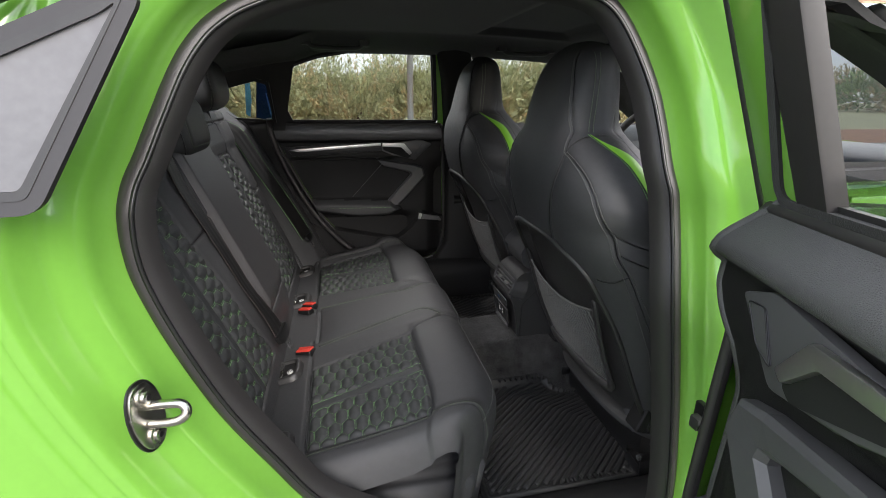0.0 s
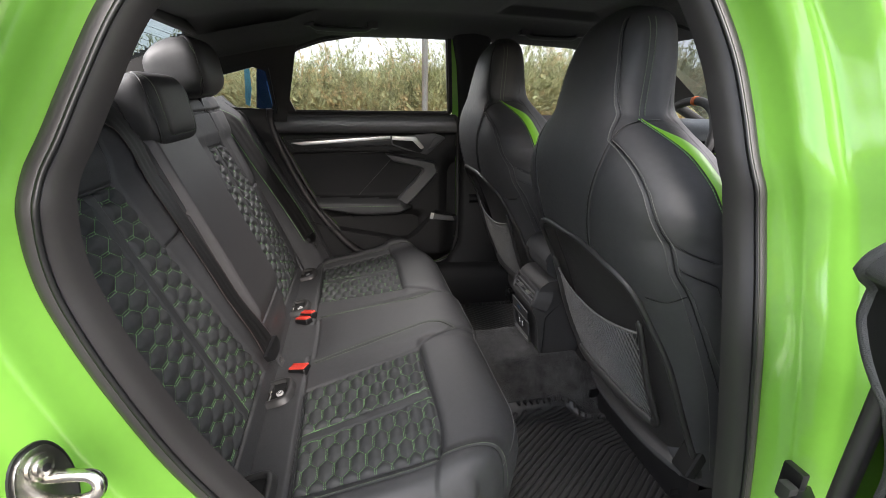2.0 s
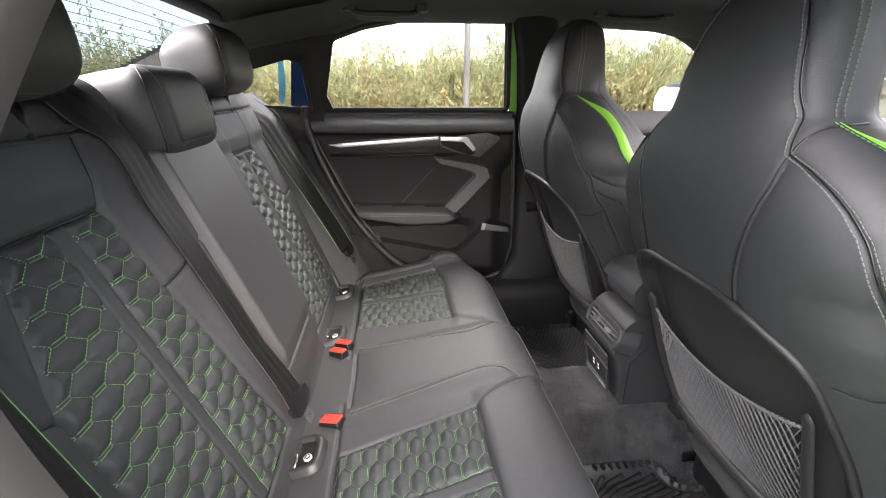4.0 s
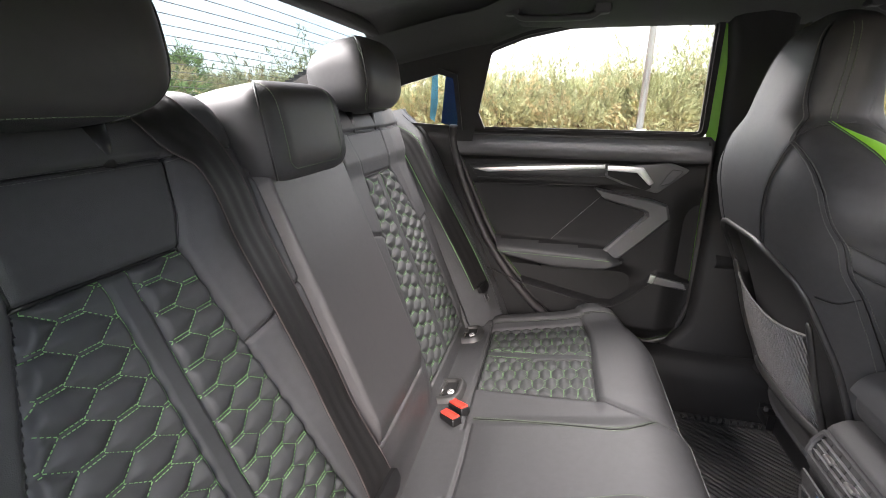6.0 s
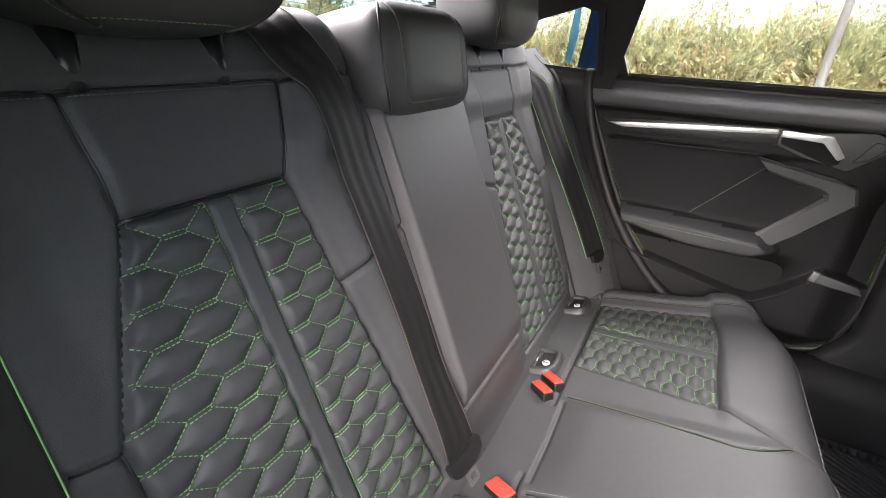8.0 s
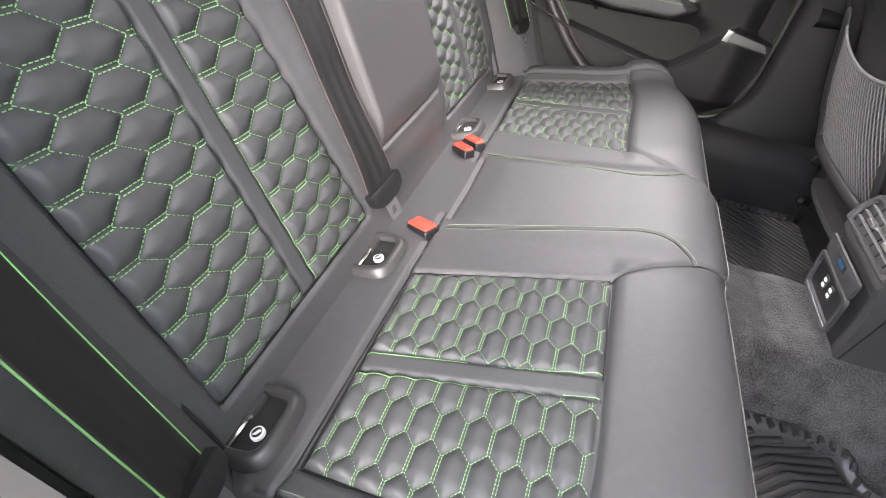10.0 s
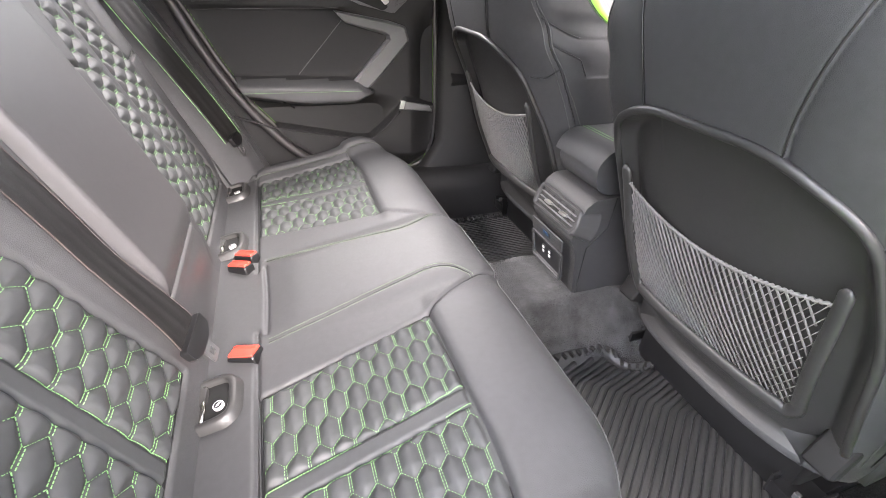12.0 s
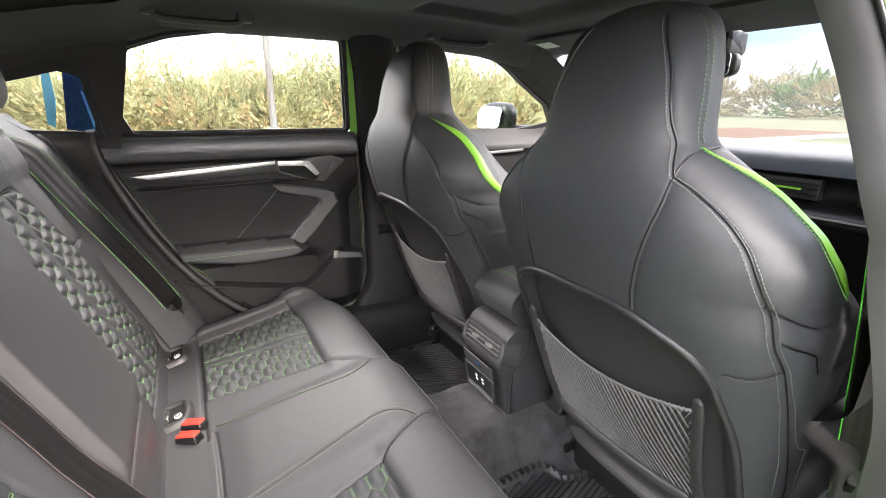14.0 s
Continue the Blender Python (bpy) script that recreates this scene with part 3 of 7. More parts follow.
def build_headrest(name, label, centre, w, d, h, lean, insert, posts):
    hr = thing(name, label, "headrest", "rear headrests")
    m = Matrix.Translation(centre) @ Matrix.Rotation(radians(lean), 4, "Y")
    # the outer ones are rounder and fall away behind
    pw, pz = (7.0, 4.2) if d > 0.18 else (5.2, 3.1)
    P = pillow(w, d, h, nx=44, power=pw, taper=0.03, power_z=pz)
    back = np.clip(-P[..., 0] / (d / 2), 0, 1)
    P[..., 2] = np.where(P[..., 2] > 0, P[..., 2] * (1 - (0.10 if d > 0.18 else 0.42) * back ** 1.6), P[..., 2])
    W = np.array(m)[:3, :3]
    Q = P @ W.T + np.array(centre)
    shell = grid_part("padding", Q, LEATHER, hr, wrap=True)
    # the front face carries a smooth insert with a stitched seam round it
    iw, z0, z1 = insert
    ph = np.linspace(math.asin(abs(z0) / (h / 2)) * -1.0, z1, 36)
    u = np.linspace(-1, 1, 30)
    PH, U = np.meshgrid(ph, u, indexing="ij")
    f = (PH - ph[0]) / (ph[-1] - ph[0])
    k = 1 - 0.03 * (np.sin(PH) + 1) / 2
    c = np.cos(PH) ** (2 / pz)
    y = U * iw * (1 - 0.22 * (1 - np.clip(f / 0.14, 0, 1)) ** 2)
    y = np.clip(y, -w / 2 * k * c * 0.93, w / 2 * k * c * 0.93)
    fx = d / 2 * c * (1 - np.abs(y / (w / 2 * k * c)) ** pw) ** (1 / pw)
    fz = h / 2 * np.sign(np.sin(PH)) * np.abs(np.sin(PH)) ** (2 / pz)
    edge = np.minimum(np.minimum((1 - np.abs(U)) * iw, f * h), 0.012) / 0.012
    rise = 0.0035 * edge ** 0.5 - 0.0006
    R = np.stack([fx + rise * np.cos(PH), y, fz + rise * np.sin(np.maximum(PH, 0))], -1) @ W.T + np.array(centre)
    grid_part("front_insert", R, LEATHER_FAWN, hr, label="smooth leather insert")
    rim = np.vstack([R[::-1, 0], R[0, :], R[:, -1]])
    V, F = stitch_data([rim], pitch=0.0052, length=0.0036, width=0.0012, normal=W @ np.array((1.0, 0, 0)), lift=0.001)
    link_mesh("stitching", V, F, THREAD_PALE, hr, "pale green stitching", smooth=False)
    # seams along the side edges of the front face
    ph = np.linspace(-1.25, 1.40, 70)
    for sg in (-1, 1):
        k = 1 - 0.03 * (np.sin(ph) + 1) / 2
        c, sn = np.cos(ph) ** (2 / pz), np.sign(np.sin(ph)) * np.abs(np.sin(ph)) ** (2 / pz)
        th = 0.80
        ln = np.stack([d / 2 * c * math.cos(th) ** (2 / pw), sg * w / 2 * k * c * math.sin(th) ** (2 / pw), h / 2 * sn], -1) @ W.T + np.array(centre)
        tube("edge_seam", ln, 0.0020, SMOOTH, hr, sides=6)
        out = W @ np.array((0.0, sg * 1.0, 0))
        V, F = stitch_data([ln + out * 0.0015 + W @ np.array((-0.006, 0, 0))], pitch=0.0052, length=0.0036, width=0.0012, normal=out, lift=0.0005)
        link_mesh("edge_stitching", V, F, THREAD_PALE, hr, "pale green stitching", smooth=False)
    for q in posts:
        a = np.array(centre) + W @ np.array((-0.01, q, -h / 2 + 0.01))
        b = np.array(centre) + W @ np.array((-0.01, q, -h / 2 - 0.06))
        tube("post_sleeve", [a, b], 0.014, SMOOTH, hr, sides=14)
    return hr


build_headrest("headrest", "black leather centre headrest with stitched front insert", (-0.646, 0.0, 1.080), 0.285, 0.195, 0.170, -10, (0.092, -0.040, 1.40), (-0.06, 0.06))
for o in (-1, 1):
    build_headrest("headrest", "rounded black leather outer headrest with stitched front insert", (-0.642, o * 0.402, 1.200), 0.268, 0.170, 0.176, -8, (0.116, -0.078, 1.40), (-0.07, 0.07))


def bolster_off(o, y, s):
    """How far the fixed side bolster stands before the slope of the backrest."""
    k = 1.0 if o > 0 else 0.62
    r = np.interp(y, [0.585, 0.605, 0.64, 0.69, 0.735, 0.75], [0.0, 0.034, 0.074, 0.098, 0.106, 0.088]) * k
    return r * (0.72 + 0.40 * smoothstep(0.62, 0.05, s)) - 0.05 * smoothstep(0.60, 0.72, s)


def build_bolster(o):
    b = thing("side_bolster", "black leather side bolster between rear backrest and door", "seat bolster", "side bolsters")
    ss, ys = np.linspace(-0.12, 0.715, 90), np.linspace(0.585, 0.75 if o > 0 else 0.716, 30)
    S, Y = np.meshgrid(ss, ys, indexing="ij")
    off = bolster_off(o, Y, S)
    for _ in range(3):
        off[:, 1:-1] = (off[:, :-2] + 2 * off[:, 1:-1] + off[:, 2:]) / 4
    P = np.stack([BACK_BASE[0] + BACK_DIR[0] * S + 0.928 * off, o * Y, BACK_BASE[1] + BACK_DIR[1] * S + 0.373 * off], -1)
    grid_part("padding", P, LEATHER, b)
    k = int(np.argmin(np.abs(ys - 0.690)))
    tube("seam", P[4:-2, k], 0.0013, SMOOTH, b, sides=6)
    tube("inner_edge", P[4:-2, 1] + np.array((0.001, 0, 0)), 0.003, SMOOTH, b, sides=6)


for o in (-1, 1):
    build_bolster(o)


def belt_sheet(name, label, grid, edge_mat, group="rear seat belts"):
    """A belt from its upper face [n, m, 3]; the webbing has a ribbed weave and bound edges."""
    b = thing(name, label, "seat belt", group)
    du, dv = np.gradient(grid, axis=0), np.gradient(grid, axis=1)
    n = np.cross(du, dv)
    n /= np.linalg.norm(n, axis=-1, keepdims=True) + 1e-12
    n *= np.sign(n[..., :1]) if group[0] == "r" else -np.sign(n[..., :1])
    rib = 0.0005 * np.cos(np.linspace(-1, 1, grid.shape[1]) * math.pi * 3)
    top = grid + n * rib[None, :, None]
    grid_part("webbing", np.concatenate([top, (grid - n * 0.0018)[:, ::-1]], 1), WEB, b, wrap=True)
    for k in (0, -1):
        tube("woven_edge", grid[:, k] - n[:, k] * 0.0008, 0.0010, edge_mat, b, sides=6, label="woven edge")
    return b


def centre_belt():
    line = spline([(-0.268, 0.765), (-0.246, 0.700), (-0.213, 0.650), (-0.194, 0.516), (-0.180, 0.30), (-0.186, 0.16), (-0.190, 0.066)], 110)
    w = np.linspace(-1, 1, 25)
    t = np.gradient(line, axis=0)
    t /= np.linalg.norm(t, axis=1)[:, None]
    nrm = np.stack([t[:, 1], -t[:, 0]], -1)
    Y = line[:, 0][:, None] + nrm[:, 0][:, None] * w * 0.032
    S = line[:, 1][:, None] + nrm[:, 1][:, None] * w * 0.032
    r = back_relief(Y, S, 0 * Y, 0 * Y)
    left, right = r[:, :13].max(1), r[:, 12:].max(1)
    k = np.ones(9) / 9
    left, right = (np.convolve(np.pad(q, 4, mode="edge"), k, "valid") for q in (left, right))
    want = left[:, None] * (1 - w) / 2 + right[:, None] * (1 + w) / 2 + 0.005 + (0.022 * smoothstep(0.26, 0.06, line[:, 1]))[:, None]
    G = BACK.at(Y, S, want - r)
    belt_sheet("centre_seat_belt", "black seat belt webbing lying over the backrest", G, mat("dark_selvedge", (0.05, 0.036, 0.034), 0.5, vary=0.1))
    return G[-1]


CENTRE_END = centre_belt()
for o in (-1, 1):
    line = spline([(0.572, 0.735), (0.590, 0.68), (0.612, 0.60), (0.626, 0.40), (0.636, 0.22), (0.641, 0.09 if o > 0 else 0.03)], 90)
    w = np.linspace(-1, 1, 13)
    Y, S = line[:, 0][:, None] + 0.024 * w, np.repeat(line[:, 1][:, None], 13, 1)
    off = bolster_off(o, Y, S)
    off = off[:, :1] * (1 - w) / 2 + off[:, -1:] * (1 + w) / 2 + 0.010
    P_ = np.stack([BACK_BASE[0] + BACK_DIR[0] * S + 0.928 * off, o * Y, BACK_BASE[1] + BACK_DIR[1] * S + 0.373 * off], -1)
    belt_sheet("outer_seat_belt", "black seat belt with bright green edges hanging beside the backrest", P_, THREAD)
    BELT_END = P_[-1, 6]
    if o < 0:
        NEAR_BELT_END = BELT_END


# ---- front seats ----
# height, half width, rear face, front face, squareness of the section
SEAT_SECTIONS = np.array([
    (0.34, 0.250, 0.515, 0.74, 2.7), (0.45, 0.262, 0.468, 0.71, 2.7), (0.56, 0.272, 0.424, 0.69, 2.7), (0.68, 0.286, 0.380, 0.685, 2.8), (0.78, 0.297, 0.335, 0.69, 2.9),
    (0.865, 0.301, 0.298, 0.69, 3.0), (0.900, 0.295, 0.289, 0.685, 3.0), (0.912, 0.293, 0.286, 0.66, 3.0), (0.930, 0.297, 0.282, 0.63, 3.0), (0.960, 0.294, 0.277, 0.60, 3.0), (1.00, 0.272, 0.274, 0.57, 3.0), (1.047, 0.222, 0.277, 0.535, 3.0),
    (1.076, 0.180, 0.283, 0.50, 3.1), (1.092, 0.154, 0.288, 0.495, 3.2), (1.103, 0.138, 0.292, 0.48, 3.4), (1.12, 0.134, 0.296, 0.47, 3.6), (1.16, 0.131, 0.307, 0.462, 3.8), (1.21, 0.126, 0.321, 0.455, 3.8),
    (1.25, 0.117, 0.334, 0.448, 3.6), (1.272, 0.104, 0.345, 0.442, 3.4), (1.287, 0.080, 0.358, 0.430, 3.0), (1.294, 0.040, 0.376, 0.412, 2.6)])
_z = np.linspace(0.34, 1.294, 478)


def blurred(column, taps):
    k = np.exp(-np.linspace(-2, 2, taps) ** 2)
    return np.convolve(np.pad(np.interp(_z, SEAT_SECTIONS[:, 0], SEAT_SECTIONS[:, column]), taps // 2, mode="reflect", reflect_type="odd"), k / k.sum(), "valid")


SEAT_TABLE = np.stack([_z, blurred(1, 19), blurred(2, 61), blurred(3, 41), blurred(4, 61)], -1)


def seat_section(z):
    return [np.interp(z, SEAT_TABLE[:, 0], SEAT_TABLE[:, k]) for k in (1, 2, 3)]


def seat_power(z):
    return np.interp(z, SEAT_TABLE[:, 0], SEAT_TABLE[:, 4])


def seat_rear(v, z, lift=0.0):
    """Point of the seat's rear face, v across from its middle."""
    v, z = np.asarray(v, float), np.asarray(z, float)
    hw, xr, xf = seat_section(z)
    n = seat_power(z)
    mid, half = (xr + xf) / 2, (xf - xr) / 2
    f = np.clip(np.abs(v) / hw, 0, 1)
    x = mid - half * (1 - f ** n) ** (1 / n)
    return np.stack([x - lift, v, z], -1)


SHELL = rounded([(-0.100, 0.862), (0.100, 0.862), (0.205, 0.812), (0.234, 0.66), (0.238, 0.345), (-0.238, 0.345), (-0.234, 0.66), (-0.205, 0.812)], 0.045, 6)
HEAD_SEAM = [(0.066, 1.268), (0.088, 1.225), (0.102, 1.192), (0.120, 1.125), (0.147, 1.064)]
BACK_SEAM = [(0.147, 1.064), (0.144, 1.03), (0.136, 1.0), (0.126, 0.965), (0.118, 0.932), (0.111, 0.895), (0.108, 0.858)]
WING_SEAM = [(0.147, 1.064), (0.172, 1.051), (0.198, 1.033), (0.222, 1.012), (0.240, 0.990), (0.253, 0.962), (0.262, 0.930), (0.268, 0.895), (0.273, 0.855), (0.279, 0.82), (0.281, 0.757), (0.277, 0.63), (0.266, 0.50), (0.255, 0.40)]
SEAT_SEAMS = [HEAD_SEAM, BACK_SEAM, WING_SEAM, [(0.147, 1.064), (0.147, 1.099)],
              [(0.224, 0.797), (0.240, 0.797), (0.258, 0.801), (0.279, 0.82)], [(0.262, 0.918), (0.284, 0.895), (0.294, 0.884)], [(0.276, 0.868), (0.295, 0.845), (0.299, 0.81)]]
# foot of the green shoulder panel: half width, height, distance ahead
SHOULDER = np.array([(0.142, 1.100, 0.352), (0.170, 1.081, 0.370), (0.196, 1.064, 0.386), (0.219, 1.048, 0.398), (0.239, 1.030, 0.406), (0.258, 1.012, 0.411), (0.274, 0.994, 0.415), (0.286, 0.974, 0.420), (0.293, 0.954, 0.430), (0.292, 0.930, 0.455), (0.288, 0.912, 0.485)])


def seat_side(x, z, lift=0.0):
    """Half width of the seat at a distance ahead and a height."""
    hw, xr, xf = seat_section(z)
    n = seat_power(z)
    r = np.clip(np.abs(x - (xr + xf) / 2) / ((xf - xr) / 2), 0, 0.999)
    thin = 1 - 0.24 * smoothstep(0, 0.09, x - (xr + xf) / 2) * smoothstep(0.84, 0.99, z)
    return hw * (1 - r ** n) ** (1 / n) * thin + lift


def build_front_seat(o, label, sy, rise):
    seat = thing("sport_seat", label, "car seat", "front seats")
    yy = o * sy
    zs = np.r_[np.arange(0.34, 0.78, 0.006), np.arange(0.78, 1.25, 0.0030), np.linspace(1.25, 1.2938, 20)]
    th0, count = np.linspace(0, 2 * math.pi, 1601), 560
    hw, xr, xf = seat_section(zs)
    pw = (2 / seat_power(zs))[:, None]
    mid = ((xr + xf) / 2)[:, None]
    e = lambda c: np.sign(c) * np.abs(c) ** pw
    X = mid - ((xf - xr) / 2)[:, None] * e(np.cos(th0)[None])
    V = hw[:, None] * e(np.sin(th0)[None])
    # even spacing round each section
    run = np.concatenate([np.zeros((len(zs), 1)), np.cumsum(np.hypot(np.diff(X, axis=1), np.diff(V, axis=1)), axis=1)], 1)
    TH = np.stack([np.interp(np.linspace(0, r[-1], count + 1)[:-1], r, th0) for r in run])
    X = mid - ((xf - xr) / 2)[:, None] * e(np.cos(TH))
    V = hw[:, None] * e(np.sin(TH))
    Z = np.repeat(zs[:, None], count, 1)
    V = V * (1 - 0.24 * smoothstep(0, 0.09, X - mid) * smoothstep(0.84, 0.99, Z))
    rear = np.cos(TH) > -0.25
    A = np.abs(V)
    sink = np.zeros_like(X)
    for line in SEAT_SEAMS:
        sink = np.maximum(sink, 0.0016 * np.exp(-(seg_dist(A, Z, line) / 0.0030) ** 2))
    # the wings sit a little deeper than the middle panel
    d = seg_dist(A, Z, BACK_SEAM)
    side = np.interp(Z, [p[1] for p in BACK_SEAM[::-1]], [p[0] for p in BACK_SEAM[::-1]])
    sink = sink + 0.0045 * np.exp(-d / 0.022) * (A > side) * smoothstep(1.085, 1.06, Z)
    d2 = seg_dist(A, Z, SEAT_SEAMS[5])
    sink = sink + 0.0018 * np.exp(-d2 / 0.012) * (Z < np.interp(A, [0.26, 0.294], [0.918, 0.884])) * (A > 0.255)
    shell = inside(V, Z, SHELL)
    sink = sink + 0.027 * smoothstep(0.0, 0.022, shell)
    P = np.stack([X, V, Z], -1)
    du = np.roll(P, -1, 1) - np.roll(P, 1, 1)
    dz = np.gradient(P, axis=0)
    nn = np.cross(du, dz)
    nn /= np.linalg.norm(nn, axis=-1, keepdims=True) + 1e-12
    nn *= np.sign((nn * np.stack([X - mid, V, 0 * Z], -1)).sum(-1, keepdims=True))
    P = P - nn * np.where(rear, sink, 0)[..., None] + np.array((0, yy, 0))
    inshell = (shell > 0.004) & (np.cos(TH) > 0)
    m = inshell[:-1] & inshell[1:]
    m = m & np.roll(inshell, -1, 1)[:-1] & np.roll(inshell, -1, 1)[1:]
    grid_part("backrest", P, LEATHER, seat, ~m, wrap=True)
    grid_part("back_panel", P, PANEL_PLASTIC, seat, m, "hard black plastic back panel", wrap=True)
    put = lambda line, lift=0.0: seat_rear([q[0] for q in line], [q[1] for q in line], lift) + np.array((0, yy, 0))
    # raised rim round the top of the hard panel
    rim = [q for q in SHELL if q[1] > 0.36]
    k = max(range(len(rim)), key=lambda i: math.hypot(rim[i][0] - rim[i - 1][0], rim[i][1] - rim[i - 1][1]))
    rim = rim[k:] + rim[:k]
    tube("panel_rim", put(resample(rim, 0.01), 0.001), 0.0065, PANEL_PLASTIC, seat, sides=10, label="smooth black plastic rim")
    # seams, thin dark lines sunk between the panels
    for sgn in (-1, 1):
        for line in SEAT_SEAMS:
            q = spline(line, max(8, len(line) * 8))
            tube("seam", put([(sgn * min(a, 0.296), b) for a, b in q], -0.0002), 0.0013, SMOOTH, seat, sides=6)
    # stitching beside the seams
    for sgn in (-1, 1):
        for line, off in ((HEAD_SEAM, -0.0045), (WING_SEAM, -0.005), (WING_SEAM, 0.0045)):
            q = resample(line, 0.006)
            ln = put([(sgn * (a + off), b) for a, b in q if abs(a + off) < 0.297], 0.0012)
            Vv, F = stitch_data([ln], pitch=0.0060, length=0.0040, width=0.0015, normal=(-1, sgn * 0.4, 0))
            link_mesh("stitching", Vv, F, THREAD_DARK, seat, "dark grey stitching", smooth=False)
    for sgn in (-1, 1):
        for dx in (0.0, 0.010):
            pts = [(x + dx, sgn * seat_side(x + dx, z, 0.001) + yy, z) for x, z in zip(np.linspace(0.366, 0.352, 30), np.linspace(1.266, 1.104, 30))]
            Vv, F = stitch_data([pts], pitch=0.0060, length=0.0042, width=0.0016, normal=(-0.3, sgn, 0))
            link_mesh("side_stitching", Vv, F, THREAD_PALE, seat, "pale green stitching", smooth=False)
    # green leather along the shoulders
    foot = spline(SHOULDER, 60)
    for sgn in (-1, 1):
        rows, edge = [], []
        for k, (v, z, x) in enumerate(foot):
            wide = 0.030 * float(smoothstep(0, 14, k)) + 0.003
            rows.append([(x + wide * f, sgn * (float(seat_side(x + wide * f, z)) + 0.0035 * math.sin(math.pi * min(1, f + 0.12)) ** 0.4) + yy, z) for f in np.linspace(0, 1, 9)])
            edge.append((x - 0.004, sgn * float(seat_side(x - 0.004, z, 0.0012)) + yy, z))
        grid_part("green_shoulder_trim", np.array(rows), GREEN_LEATHER, seat, label="bright green leather shoulder panel")
        Vv, F = stitch_data([edge], pitch=0.0060, length=0.0042, width=0.0016, normal=(-0.5, sgn, 0.3))
        link_mesh("shoulder_stitching", Vv, F, THREAD, seat, "green stitching", smooth=False)
    # cushion and base
    bm = bmesh.new()
    bmesh.ops.create_cube(bm, size=1.0)
    for v in bm.verts:
        v.co = Vector((0.84 + v.co.x * 0.60, yy + v.co.y * 0.52, 0.41 + v.co.z * 0.20 + v.co.x * 0.06))
    bmesh.ops.bevel(bm, geom=bm.edges[:], offset=0.06, segments=4, affect="EDGES")
    part("cushion", bm, LEATHER, seat)
    box("base", (0.46, 0.40, 0.12), (0.80, yy, 0.27), SMOOTH, seat, bevel=0.02)
    # map net with its two side posts
    def net_point(u, w):
        top = 0.700 - 0.034 * math.sin(math.pi * (u + 1) / 2)
        z = 0.470 + (top - 0.470) * w
        half = 0.172 + 0.012 * w
        pt = seat_rear(u * half, z, 0)[()]
        return np.array((pt[0] + 0.004 - 0.006 * math.sin(math.pi * w), pt[1] + yy, z))
    net = []
    n = 31
    for fam in (-1, 1):
        for k in range(-n, n * 2):
            pts = []
            for w in np.linspace(0, 1, 12):
                u = -1 + 2 * (k / n) + fam * w * 0.62
                if -1 <= u <= 1:
                    pts.append(net_point(u, w) + np.array((0.0006 * fam, 0, 0)))
            if len(pts) > 2:
                net.append(tube_data(pts, 0.0016 if fam > 0 else 0.0008, 4))
    joined("map_net", net, NETMAT, seat, "black elastic net pocket")
    tube("net_hem", [net_point(u, 1.0) + np.array((-0.001, 0, 0.0012 * math.sin(u * 150))) for u in np.linspace(-1, 1, 240)], 0.0026, NETMAT, seat, sides=6, label="elastic net hem")
    # plastic frame of the pocket: a slim post, a lip below and a broader post, in one piece
    frame_line = [net_point(-1.0, w) + np.array((-0.002, -0.006, 0)) for w in np.linspace(1.14, 0.06, 14)]
    frame_line += [net_point(u, 0.0) + np.array((-0.003, 0, -0.006)) for u in np.linspace(-0.97, 0.97, 24)]
    frame_line += [net_point(1.0, w) + np.array((-0.002, 0.006, 0)) for w in np.linspace(0.06, 1.14, 14)]
    frame_line = spline(frame_line, 110)
    tube("pocket_frame", frame_line, 0.0095 + 0.003 * np.sin(np.linspace(0, math.pi, 110)) - 0.006 * (np.abs(np.linspace(-1, 1, 110)) > 0.985), PANEL_PLASTIC, seat, sides=10, flat=0.55, label="hard black plastic pocket frame")
    for y0 in (0.130, 0.575):
        rail = box("seat_rail", (0.30, 0.040, 0.030), (0.70, o * y0, 0.245), SMOOTH, seat, bevel=0.004)
        box("rail_cover", (0.075, 0.060, 0.030), (0.585, o * y0, 0.246), SMOOTH, rail, bevel=0.006)
        box("rail_cheek", (0.080, 0.006, 0.046), (0.590, o * (y0 - 0.030), 0.250), SMOOTH, rail, bevel=0.002)
        box("rail_cheek", (0.080, 0.006, 0.046), (0.590, o * (y0 + 0.030), 0.250), SMOOTH, rail, bevel=0.002)
        box("rail_tab", (0.010, 0.010, 0.022), (0.560, o * (y0 + 0.010), 0.262), GREYTRIM, rail, bevel=0.002, label="grey steel tab")
    # hinge cover at the lower corner of the shell
    for sgn in (-1, 1):
        pt = seat_rear(sgn * 0.225, 0.415, 0.004)
        box("corner_cover", (0.030, 0.050, 0.075), (float(pt[0]) + 0.012, yy + sgn * 0.225, 0.415), PLASTIC, seat, bevel=0.010, segments=3, turn=Matrix.Rotation(radians(22), 3, "Y"))
    seat.location = (-0.8 * rise, 0, rise)
    return seat


build_front_seat(-1, "black leather passenger sport seat with green shoulders and rear net", 0.370, 0.0)
build_front_seat(1, "black leather driver sport seat with green shoulders and rear net", 0.364, 0.022)


# ---- body shell, floor and roof ----
def lean(z, base=0.738):
    """Half width of the side glass at height z."""
    return base - 0.35 * (np.asarray(z, float) - 1.066)


